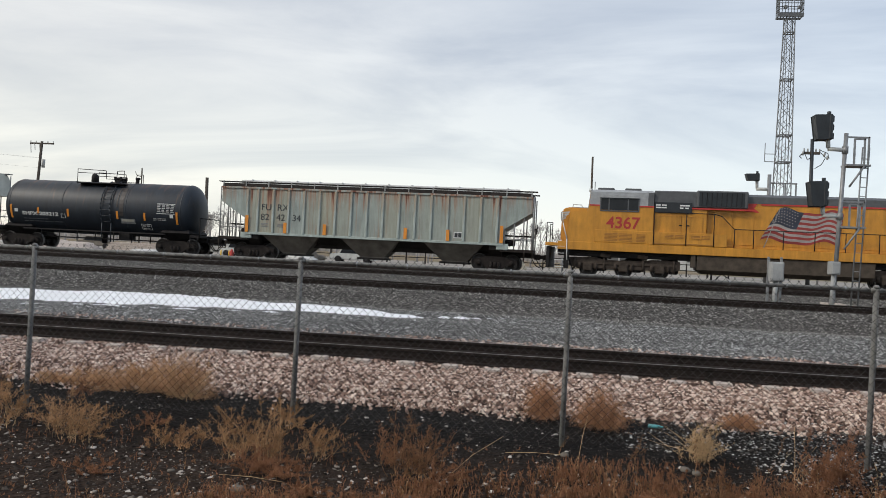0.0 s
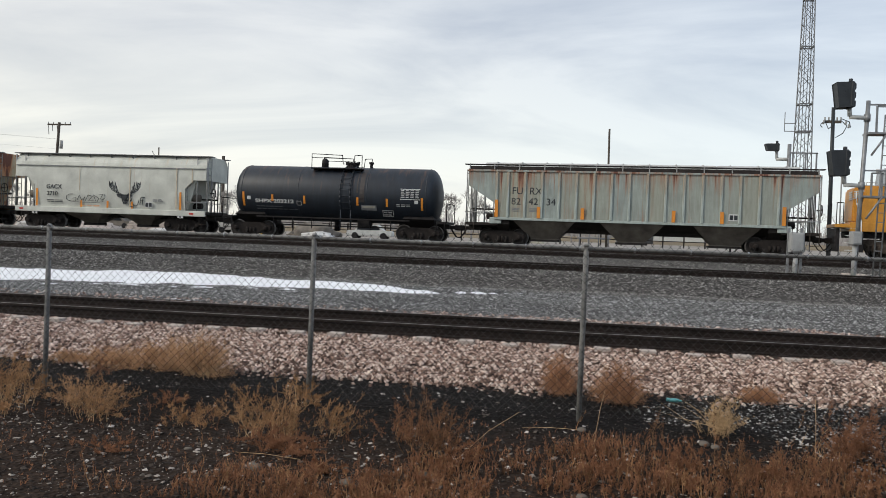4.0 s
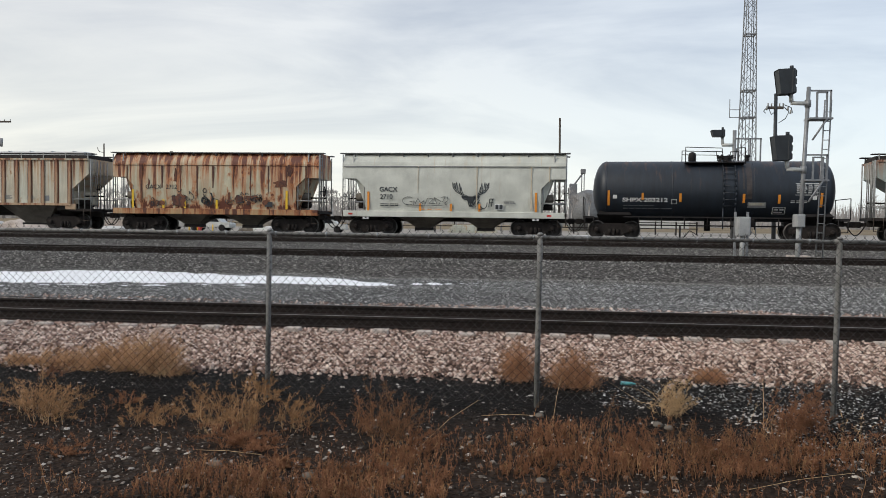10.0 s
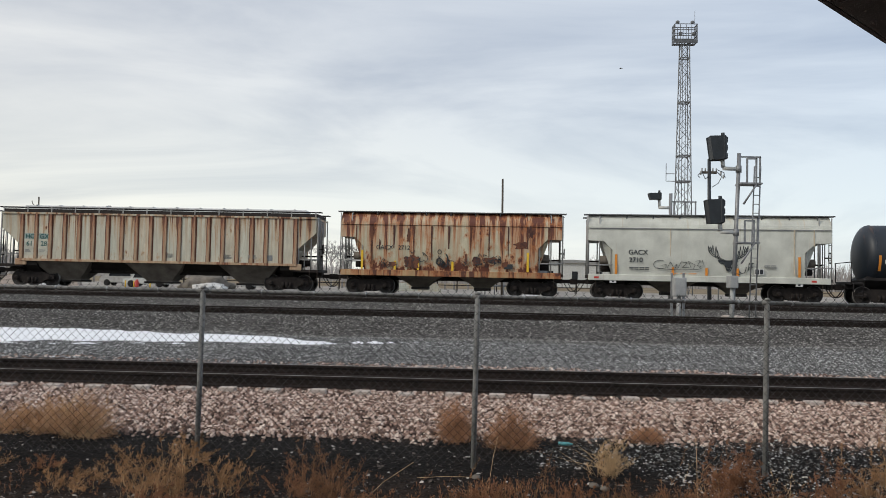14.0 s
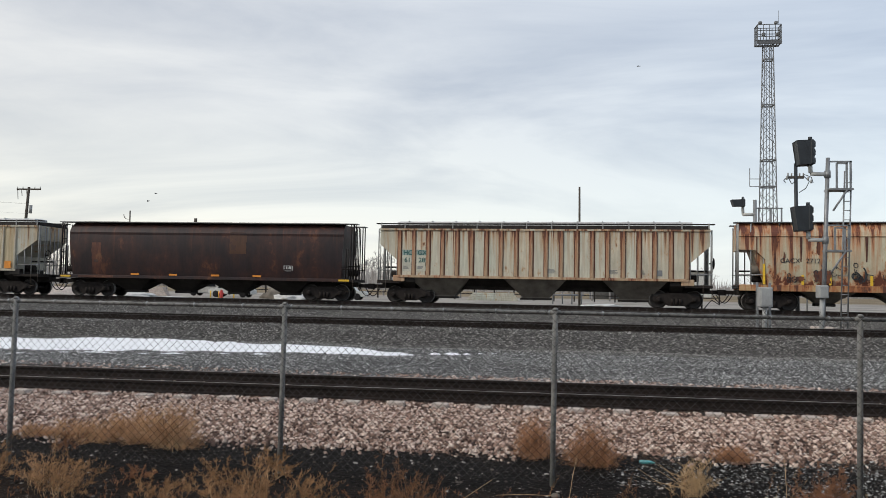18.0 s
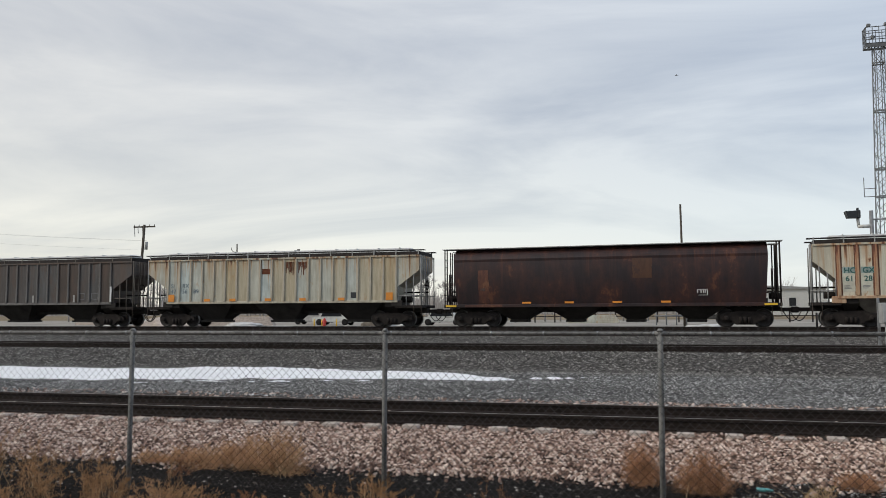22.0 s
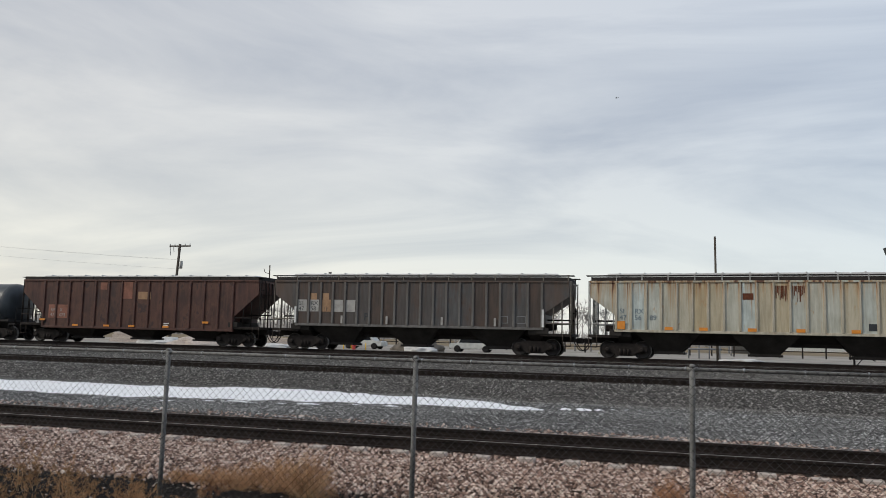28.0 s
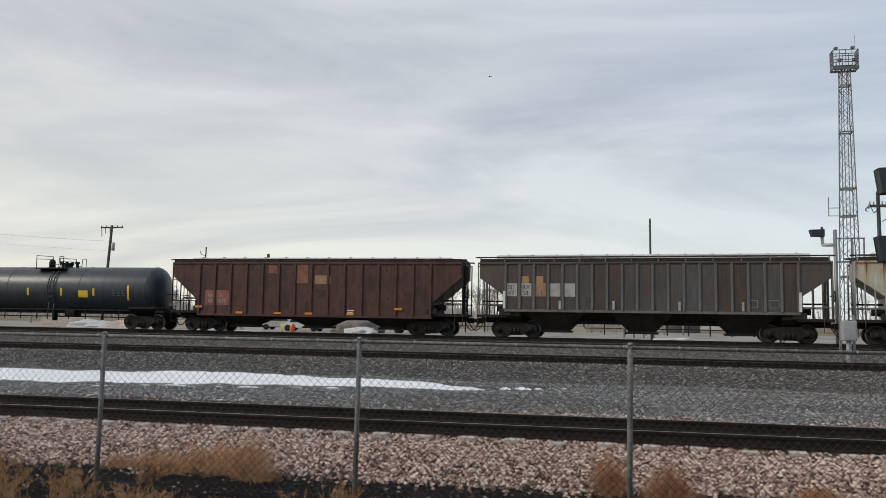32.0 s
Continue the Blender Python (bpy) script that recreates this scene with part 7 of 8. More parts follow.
def build_stones():
    rs = np.random.RandomState(11)

    def off_rails(a, b):
        return b > toe(a) - abs(rs.normal(0, 0.20)) and not any(-0.20 < b - q < 0.09 for q in (near_rail(a), near_rail(a) + 1.505)) and not (near_rail(a) - 0.78 < b < near_rail(a) - 0.5 and rs.random_sample() < 0.60)

    p = lay(rs, 60000, 7.6, 11.9, 0.004, off_rails)
    s = 0.012 + 0.017 * rs.random_sample(len(p)) ** 1.5
    p[:, 2] += s * 0.55
    scatter("ballast_stones", "loose salmon-pink ballast stones before the near track", "pink_stone", p, s, 1, 0.7, crushed=True)
    p = lay(rs, 22000, 11.9, 15.4, 0.004, lambda a, b: off_rails(a, b) and (b < 14.2 or rs.random_sample() < 0.25 + 0.45 * (a > -3)))
    s = 0.014 + 0.018 * rs.random_sample(len(p)) ** 1.5
    p[:, 2] += s * 0.30
    scatter("ballast_stones", "pale pink ballast stones between the near rails", "pink_stone", p, s, 31, 0.7, crushed=True)
    p = lay(rs, 54000, 14.3, 20.7, 0.0)
    s = 0.012 + 0.018 * rs.random_sample(len(p)) ** 2
    scatter("gravel_stones", "loose blue-grey gravel between the tracks", "grey_stone", p, s, 2, simple=True)
    p = lay(rs, 62000, 20.8, 36.0, 0.0, lambda a, b: not 24.5 < b < 26.25 and (b < 29 or rs.random_sample() < 0.5))
    s = 0.020 + 0.022 * rs.random_sample(len(p)) ** 1.6
    scatter("grey_ballast_stones", "loose brownish grey ballast of the main tracks", "dark_stone", p, s, 3, 0.8, simple=True)
    n = 5200
    x = rs.uniform(-14, 13, n)
    y = 20.75 + 0.010 * x + rs.normal(0, 0.07, n) + 0.12 * np.sin(x * 0.7)
    p = np.array([(a, b, ground_z(a, b) + 0.004) for a, b in zip(x, y)])
    scatter("foot_stones", "thin line of pale fine stones at the foot of the ballast", "pebble_pale", p, 0.008 + 0.010 * rs.random_sample(n), 77, 0.5, simple=True)
    p = lay(rs, 26000, 4.2, 9.2, 0.0)
    s = 0.005 + 0.014 * rs.random_sample(len(p)) ** 3
    scatter("soil_cinders", "small black cinders covering the soil by the fence", "cinder", p, s, 14, 0.7, simple=True)
    p = lay(rs, 5200, 4.2, 8.6, 0.002, lambda a, b: noise.noise((a * 0.7, b * 0.7, 9)) > -0.2 or rs.random_sample() < 0.3)
    s = 0.004 + 0.024 * rs.random_sample(len(p)) ** 6
    scatter("soil_pebbles", "small pale pebbles lying on dark cinders", "pebble", p, s, 4, 0.3, crushed=True)
    p = lay(rs, 6500, 4.0, 5.9, 0.002)
    s = 0.004 + 0.021 * rs.random_sample(len(p)) ** 5
    scatter("dirt_pebbles", "brown and grey pebbles in the bare dirt", "brown_pebble", p, s, 24, 0.4, crushed=True)
    p = lay(rs, 26000, 5.4, 8.7, 0.0, lambda a, b: a + 0.9 * noise.noise((a, b, 2)) > 0.75 + 0.65 * abs(b - 7.4) and rs.random_sample() < 0.85)
    s = 0.007 + 0.013 * rs.random_sample(len(p)) ** 2
    scatter("fine_gravel", "fine grey gravel spilt on the cinders", "grey_stone", p, s, 25, 0.6, simple=True)
    rk = [(-1.98, 4.98, 0.050), (1.02, 6.32, 0.045), (1.09, 6.25, 0.04), (0.12, 6.50, 0.040), (-1.33, 4.86, 0.045), (0.1, 4.95, 0.035), (-2.6, 5.3, 0.03), (-0.9, 5.15, 0.035), (-1.15, 6.05, 0.03)]
    for x, y, r in rk:
        bm = BM()
        bmesh.ops.create_icosphere(bm, subdivisions=2, radius=r)
        for v in bm.verts:
            v.co *= 1 + 0.35 * noise.noise(v.co * 18 + Vector((x, y, 0)))
            v.co.z *= 0.5
        ob = part("rock", bm, "under_grey", None, smooth=True)
        ob.location = (x, y, ground_z(x, y) + r * 0.2)
        tagged(ob, "small grey rounded rock half sunk in dark soil", "rock", "rocks on the soil")


def near_rail(x):
    return 12.0 + NEAR_SKEW * (x + 20)


def snow_patch(name, label, upper, lower, thick, seed):
    """upper and lower: rows of x and y along the two edges."""
    rnd = random.Random(seed)

    def at(rows, x):
        for (a, ya), (b, yb) in zip(rows, rows[1:]):
            if x <= b:
                return ya + (yb - ya) * (x - a) / (b - a)
        return rows[-1][1]

    x0, x1 = upper[0][0], upper[-1][0]
    n, m = max(10, int((x1 - x0) / 0.09)), 8
    bm, rows = BM(), []
    for i in range(n + 1):
        x = x0 + (x1 - x0) * i / n
        a = at(upper, x) + 0.16 * noise.noise((x * 1.9, seed, 0)) + 0.07 * noise.noise((x * 7, seed, 2))
        b = at(lower, x) + 0.26 * noise.noise((x * 1.3, seed, 5)) + 0.10 * noise.noise((x * 6, seed, 7))
        b = min(b, a - 0.02)
        row = []
        for j in range(m + 1):
            y = b + (a - b) * j / m
            e = math.sin(math.pi * j / m) ** 0.5 * min(1, (x - x0) / 0.4, (x1 - x) / 0.5 + 0.05)
            row.append(bm.verts.new((x, y, ground_z(x, y) - 0.02 + (thick + 0.02) * e + 0.012 * noise.noise((x * 5, y * 5, 1)))))
        rows.append(row)
    for p, q in zip(rows, rows[1:]):
        for j in range(m):
            bm.faces.new((p[j], q[j], q[j + 1], p[j + 1])).smooth = True
    return tagged(part(name, bm, "snow", None, smooth=True), label, "snow", "snow patches", "")


def build_snow():
    snow_patch("snow_patch", "long strip of old white snow on grey gravel", [(-24, 20.2), (-15.5, 20.6), (-12.6, 21.0), (-9.2, 21.0), (-5.8, 20.4), (-4.2, 19.9), (-3.0, 19.35)], [(-24, 16.8), (-15, 17.3), (-12.8, 17.6), (-10.6, 18.1), (-7.7, 18.3), (-5.3, 18.7), (-3.9, 18.6), (-3.2, 19.0)], 0.07, 1)
    for k, (x, y, w) in enumerate(((-11.9, 17.0, 0.5), (-10.9, 17.3, 0.35), (-10.2, 17.35, 0.6), (-9.2, 17.7, 0.3), (-8.5, 17.75, 0.5), (-7.4, 17.95, 0.3), (-6.6, 18.2, 0.35), (-10.4, 16.5, 0.25))):
        snow_patch("snow_patch", "thin torn remnant of melting snow", [(x - w, y + 0.12), (x + w, y + 0.12)], [(x - w, y - 0.08), (x + w, y - 0.08)], 0.03, 60 + k)
    for k, (x, y, w, d) in enumerate(((-2.65, 19.55, 0.2, 0.12), (-2.25, 19.68, 0.24, 0.16), (-1.9, 19.85, 0.16, 0.1), (-1.58, 19.9, 0.14, 0.09), (-1.25, 19.98, 0.13, 0.07), (-0.95, 20.0, 0.1, 0.06), (-0.6, 20.0, 0.12, 0.05), (-7.9, 15.2, 0.14, 0.1), (-7.5, 15.0, 0.14, 0.1))):
        snow_patch("snow_patch", "small remnant of snow on grey gravel", [(x - w * 1.35, y + d * 1.7), (x + w * 1.35, y + d * 1.7)], [(x - w * 1.35, y - d * 1.7), (x + w * 1.35, y - d * 1.7)], 0.05, 10 + k)


def ribbons(rs, a, b, w, bend=0.0):
    """Thin tapering dry stems from a to b; w: half width, bend: how far the middle strays."""
    n = len(a)
    side = np.stack([np.where(rs.random_sample(n) < 0.5, -1.0, 1.0), rs.normal(0, 0.5, n), rs.normal(0, 0.6, n)], -1)
    side /= np.linalg.norm(side, axis=1)[:, None]
    side = side * (w * rs.uniform(0.6, 1.3, n))[:, None]
    ln = np.linalg.norm(b - a, axis=1)[:, None]
    mid = (a + b) / 2 + rs.normal(0, 1, (n, 3)) * bend * ln
    v = np.stack([a - side, a + side, mid - side * 0.75, mid + side * 0.75, b], 1).reshape(-1, 3)
    f = np.array([(0, 1, 3), (0, 3, 2), (2, 3, 4)])
    return v, (f[None] + (np.arange(n) * 5)[:, None, None]).reshape(-1, 3)


def on(rs, a, b, k, lo=0.2):
    """k places along each of the lines from a to b."""
    u = rs.uniform(lo, 1.0, (len(a), k, 1))
    return (a[:, None] + (b - a)[:, None] * u).reshape(-1, 3)


def stem_mesh(name, pieces, mats):
    vs, fs, ix, n = [], [], [], 0
    for k, (v, f) in enumerate(pieces):
        vs.append(v)
        fs.append(f + n)
        ix.append(np.full(len(f), min(k, len(mats) - 1), np.int32))
        n += len(v)
    me = bpy.data.meshes.new(name)
    me.from_pydata(np.concatenate(vs), [], np.concatenate(fs))
    for mt in mats:
        me.materials.append(MAT[mt])
    me.polygons.foreach_set("material_index", np.concatenate(ix))
    return new(name, me)


def curved_stems(rs, n, h, spread, root, droop, lean=0.0):
    """Stems that rise from a root and arch outward, as rows of five places each."""
    t = rs.uniform(0, math.tau, n)
    r = spread * np.sqrt(rs.uniform(0.02, 1.0, n))
    top = h * rs.uniform(0.28, 1.0, n) * (1.08 - 0.40 * (r / spread) ** 2)
    base = np.stack([rs.normal(0, root, n), rs.normal(0, root, n), np.full(n, -0.02)], -1)
    wave = rs.normal(0, 0.085, (n, 2))
    pts = []
    for u in (0.0, 0.25, 0.5, 0.75, 1.0):
        out = r * u ** 1.35
        pts.append(base + np.stack([np.cos(t) * out + lean * h * u ** 2 + wave[:, 0] * h * math.sin(u * 5), np.sin(t) * out * 0.8 + wave[:, 1] * h * math.sin(u * 5), top * (u * (1 + droop) - droop * u * u)], -1))
    return np.stack(pts, 1)


def along(rs, pts, k, lo):
    """k places on each curved stem, and how far up each one lies."""
    n = len(pts)
    u = rs.uniform(lo, 1.0, (n, k))
    i = np.minimum((u * 4).astype(int), 3)
    f = (u * 4 - i)[..., None]
    row = np.arange(n)[:, None]
    return (pts[row, i] * (1 - f) + pts[row, i + 1] * f).reshape(-1, 3), u.reshape(-1)


def shrub(rs, h, spread, stems, side=14, fuzz=7, w=0.0026, droop=0.35, lean=0.0, root=0.06, tuft=0.016):
    """A dry weed: arching stems out of one root, side twigs on them, and fine seed fuzz that thickens into plumes towards the tips."""
    pts = curved_stems(rs, stems, h, spread, root, droop, lean)
    pieces = []
    stalk = [ribbons(rs, pts[:, k], pts[:, k + 1], w * (1.1 - 0.2 * k), 0.03) for k in range(4)]
    n = 0
    vs, fs = [], []
    for v, f in stalk:
        vs.append(v)
        fs.append(f + n)
        n += len(v)
    pieces.append((np.concatenate(vs), np.concatenate(fs)))
    s0, u = along(rs, pts, side, 0.22)
    d = rs.normal(0, 1, s0.shape)
    d /= np.linalg.norm(d, axis=1)[:, None]
    d[:, 2] = np.abs(d[:, 2]) * 0.7 + 0.25
    s1 = s0 + d * (h * (0.20 - 0.13 * u) * rs.uniform(0.5, 1.2, len(u)))[:, None]
    f0 = np.concatenate([on(rs, s0, s1, fuzz, 0.15), along(rs, pts, fuzz * 3, 0.45)[0]])
    d = rs.normal(0, 1, f0.shape)
    d[:, 2] += 0.5
    f1 = f0 + d * tuft * rs.uniform(0.35, 0.9, (len(f0), 1))
    for q in (s1, f1):
        q[:, 2] = np.maximum(q[:, 2], 0.0)
    pieces += [ribbons(rs, s0, s1, w * 0.55, 0.15), ribbons(rs, f0, f1, w * 0.66, 0.1)]
    return pieces


def ball(rs, rx, ry, rz, n, side=16, fuzz=5, w=0.0017):
    """A round tumbleweed: fine stems out of the root to an uneven shell, branching all the way."""
    v = rs.normal(0, 1, (n, 3))
    v[:, 2] = np.abs(v[:, 2]) * 0.85 + 0.04
    v /= np.linalg.norm(v, axis=1)[:, None]
    lump = np.array([0.90 + 0.30 * noise.noise(Vector(q) * 2.6) for q in v])
    b = v * np.array((rx, ry, rz)) * (lump * rs.uniform(0.72, 1.0, n))[:, None]
    a = np.stack([rs.normal(0, rx * 0.22, n), rs.normal(0, ry * 0.22, n), np.full(n, 0.0)], -1)
    s0 = on(rs, a, b, side, 0.25)
    out = s0 / np.maximum(np.linalg.norm(s0, axis=1)[:, None], 1e-4)
    s1 = s0 + (out * 0.7 + rs.normal(0, 0.7, s0.shape)) * rz * rs.uniform(0.08, 0.24, (len(s0), 1))
    f0 = on(rs, s0, s1, fuzz, 0.3)
    f1 = f0 + rs.normal(0, 1, f0.shape) * rs.uniform(0.008, 0.020, (len(f0), 1))
    for q in (s1, f1):
        q[:, 2] = np.maximum(q[:, 2], 0.0)
    return [ribbons(rs, a, b, w * 1.3, 0.08), ribbons(rs, s0, s1, w, 0.2), ribbons(rs, f0, f1, w * 0.9, 0.1)]


def set_plant(name, ob, x, y, label, category, group):
    ob.location = (x, y, ground_z(x, y))
    return tagged(ob, label, category, group)


def build_plants():
    rs = np.random.RandomState(21)
    # the long heap of tumbleweeds caught along the fence
    for x, y, rx, rz, n in ((-5.36, 8.10, 0.30, 0.17, 40), (-5.00, 8.16, 0.34, 0.25, 52), (-4.62, 7.98, 0.38, 0.28, 60), (-4.28, 8.06, 0.36, 0.36, 66), (-3.96, 7.86, 0.34, 0.38, 70), (-3.62, 7.70, 0.33, 0.48, 84)):
        ob = stem_mesh("tumbleweed", ball(rs, rx * 1.08, rx * 0.8, rz, n, 18, 5, 0.0019), ("straw_blade", "twig", "twig"))
        set_plant("tumbleweed", ob, x, y, "dry orange-tan tumbleweed heaped beyond the fence", "tumbleweed", "tumbleweeds")
    # bowed bare stems on the end of the heap
    n = 9
    a = np.stack([rs.normal(0, 0.04, n), rs.normal(-0.05, 0.04, n), rs.uniform(0.0, 0.08, n)], -1)
    mid = a + np.stack([rs.uniform(-0.26, 0.30, n), rs.uniform(-0.22, 0.0, n), rs.uniform(0.16, 0.34, n)], -1)
    b = mid + np.stack([rs.uniform(-0.22, 0.30, n), rs.uniform(-0.1, 0.1, n), rs.uniform(-0.16, 0.30, n)], -1)
    ob = stem_mesh("dry_weed", [ribbons(rs, a, mid, 0.0036, 0.10), ribbons(rs, mid, b, 0.0028, 0.12)], ("straw_blade",))
    set_plant("dry_weed", ob, -3.50, 7.50, "bowed bare straw stems beside a tumbleweed", "dry weed", "weeds before the fence")
    for x, y, rx, rz, n in ((-0.08, 8.05, 0.21, 0.44, 95), (0.46, 7.75, 0.29, 0.40, 120), (1.80, 8.1, 0.24, 0.21, 50)):
        ob = stem_mesh("tumbleweed", ball(rs, rx, 0.24, rz, n, 18, 5), ("twig_pink", "twig_pink", "twig_pink"))
        set_plant("tumbleweed", ob, x, y, "round reddish brown tumbleweed on pink ballast", "tumbleweed", "tumbleweeds")
    # standing weeds about the fence
    kinds = {"weed": (("straw_blade", "weed", "weed"), 16, 8, "tangled dry tan weed on dark soil"),
             "weed_dark": (("weed", "weed_dark", "weed_dark"), 16, 8, "tangled brown dry weed with thin stems"),
             "plume": (("straw_blade", "weed", "weed"), 15, 10, "pale tan dry weed with feathery seed heads"),
             "twig": (("straw_blade", "twig", "twig"), 14, 7, "small pale tan dry weed at the fence post"),
             "twig_dark": (("weed_dark", "twig_dark", "twig_dark"), 16, 8, "reddish brown dry weed on dark soil"),
             "tall": (("weed", "weed", "weed_dark"), 12, 4, "thin upright dry weed with short side twigs"),
             "straw_blade": (("straw_blade",), 3, 1, "tuft of pale straw-coloured dry grass")}

    def standing(kind, x, y, spread, h, stems, droop, lean=0.0):
        mats, side, fuzz, label = kinds[kind]
        ob = stem_mesh("dry_weed", shrub(rs, h, spread, stems, side, fuzz, 0.0024, droop, lean), mats)
        set_plant("dry_weed", ob, x, y, label, "dry weed", "weeds before the fence")

    standing("weed", -3.8, 5.95, 0.24, 0.5, 26, 0.5, 0.15)
    standing("weed", -3.62, 5.85, 0.2, 0.36, 16, 0.8, 0.3)
    standing("twig", -4.02, 6.15, 0.2, 0.42, 16, 0.2)
    standing("plume", -2.88, 5.95, 0.1, 0.44, 11, 0.1, 0.25)
    standing("plume", -2.98, 5.92, 0.08, 0.3, 7, 0.2, -0.1)
    standing("twig_dark", -3.35, 6.45, 0.16, 0.18, 12, 0.6)
    standing("weed", -2.34, 5.8, 0.22, 0.44, 26, 0.5, -0.1)
    standing("weed", -2.04, 5.7, 0.2, 0.52, 26, 0.3)
    standing("weed", -1.74, 5.85, 0.2, 0.38, 18, 0.4, 0.2)
    standing("twig_dark", -2.05, 5.42, 0.32, 0.2, 30, 0.9)
    standing("twig_dark", -1.85, 5.35, 0.28, 0.16, 24, 0.9, 0.1)
    standing("plume", -2.24, 6.8, 0.11, 0.27, 16, 0.5)
    standing("weed_dark", -1, 5.65, 0.17, 0.58, 20, 0.2)
    standing("weed_dark", -0.84, 5.6, 0.17, 0.46, 18, 0.3, 0.1)
    standing("twig_dark", -1.2, 5.85, 0.15, 0.34, 14, 0.3, -0.1)
    standing("twig_dark", -0.7, 5.4, 0.2, 0.24, 18, 0.6)
    standing("tall", 0.98, 5.5, 0.08, 0.46, 8, 0.1)
    standing("weed_dark", 1.1, 5.4, 0.16, 0.34, 14, 0.2)
    standing("tall", 1.42, 5.45, 0.14, 0.52, 11, 0.1)
    standing("twig_dark", 1.45, 5.3, 0.24, 0.3, 20, 0.4)
    standing("twig_dark", 1.9, 6.05, 0.18, 0.46, 30, 0.3, 0.1)
    standing("twig_dark", 2.1, 6.15, 0.17, 0.44, 24, 0.4, 0.1)
    standing("straw_blade", 1.74, 6.1, 0.05, 0.46, 6, 0.1, 0.15)
    standing("straw_blade", 2.32, 5.95, 0.07, 0.38, 9, 0.1, 0.1)
    standing("twig_dark", 2.62, 5.9, 0.2, 0.42, 20, 0.3)
    standing("weed", 2.95, 6.1, 0.2, 0.42, 20, 0.4)
    standing("plume", -4.75, 6.3, 0.22, 0.56, 26, 0.3, 0.1)
    standing("plume", -4.5, 6.15, 0.18, 0.46, 18, 0.4, 0.2)
    standing("weed", -5.2, 6.1, 0.24, 0.46, 22, 0.4)
    standing("weed", -5.6, 6.6, 0.28, 0.56, 26, 0.4)
    standing("weed", -6.4, 6.9, 0.3, 0.56, 26, 0.4)
    standing("weed", -5, 5.5, 0.26, 0.42, 22, 0.5)
    standing("weed", -4.4, 5.75, 0.16, 0.26, 14, 0.5)
    standing("weed", -5.9, 5.9, 0.3, 0.5, 24, 0.4)
    standing("twig_dark", -6.6, 6.2, 0.3, 0.5, 24, 0.4)
    standing("twig_dark", -4.55, 7.35, 0.16, 0.36, 12, 0.3)
    standing("twig_dark", -3.1, 5.1, 0.2, 0.14, 14, 0.5)
    standing("twig_dark", -1.5, 5.05, 0.2, 0.16, 14, 0.5)
    standing("tall", 0.62, 5.85, 0.06, 0.4, 5, 0.1)
    standing("twig_dark", 0.75, 5.5, 0.2, 0.3, 18, 0.4)
    standing("weed", 3.4, 6.6, 0.2, 0.46, 18, 0.4)
    # pale straw tuft with long thin bent stems
    pieces = shrub(rs, 0.36, 0.17, 46, 14, 6, 0.0022, 0.3, 0.15)
    n = 18
    a = np.stack([rs.normal(0, 0.05, n), rs.normal(0, 0.03, n), rs.uniform(0.0, 0.16, n)], -1)
    b = a + np.stack([rs.uniform(-0.60, -0.12, n), rs.uniform(0, 0.5, n), rs.uniform(0.03, 0.34, n)], -1)
    pieces.append(ribbons(rs, a, b, 0.0018, 0.09))
    ob = stem_mesh("straw_tuft", pieces, ("straw_blade",))
    set_plant("straw_tuft", ob, 1.20, 6.72, "pale bent straw tuft beside the fence", "dry grass", "weeds before the fence")
    # low rusty carpet of short bottlebrush stalks
    for nm, mt, count, hh, seed, fz in (("dry_stalks", "twig_dark", 17000, 0.135, 5, 20), ("pale_stalks", "weed", 2600, 0.17, 6, 14), ("litter_stalks", "twig_dark", 1600, 0.035, 7, 8)):
        r2 = np.random.RandomState(seed)
        keep = []
        for _ in range(count):
            y = r2.uniform(4.3, 6.6)
            x = r2.uniform(-0.8 * y, 0.62 * y + 0.5)
            wob = 0.28 * noise.noise((x * 1.1, 0.5, 0)) + 0.22 * noise.noise((x * 3.4, 2.5, 0))
            hi = 5.92 + wob if x > 0.1 else 5.92 + wob + 0.56 * (x - 0.1)
            lo = 5.15 + 0.5 * noise.noise((x * 0.9, 8.5, 0)) if x > -0.45 else 4.35
            clump = 0.58 + 1.5 * noise.noise((x * 2.6, y * 3.0, 7))
            if nm == "litter_stalks":
                ok = r2.random_sample() < 0.75
            elif lo < y < hi:
                ok = r2.random_sample() < clump
            else:
                ok = r2.random_sample() < (0.008 if y > 4.9 or x < 0 else 0.12)
            if ok:
                keep.append((x, y, ground_z(x, y) - 0.005, 0.80 + 1.2 * noise.noise((x * 2.7, y * 2.7, 3))))
        k = np.array(keep)
        a = k[:, :3].copy()
        n = len(a)
        h = hh * r2.uniform(0.45, 1.15, n) * np.clip(k[:, 3], 0.35, 1.5)
        b = a + np.stack([r2.normal(0, 0.25, n) * h, r2.normal(0, 0.25, n) * h, h], -1)
        f0 = on(r2, a, b, fz, 0.15)
        d = r2.normal(0, 1, f0.shape)
        d[:, 2] = np.abs(d[:, 2]) + 0.3
        f1 = f0 + d * r2.uniform(0.006, 0.017, (len(f0), 1))
        ob = stem_mesh(nm, [ribbons(r2, a, b, 0.0022, 0.06), ribbons(r2, f0, f1, 0.0021, 0.1)], ("weed_dark" if mt == "twig_dark" else mt, mt))
        tagged(ob, "low rusty brown dry stalks covering the soil", "dry plants", kind="stuff")
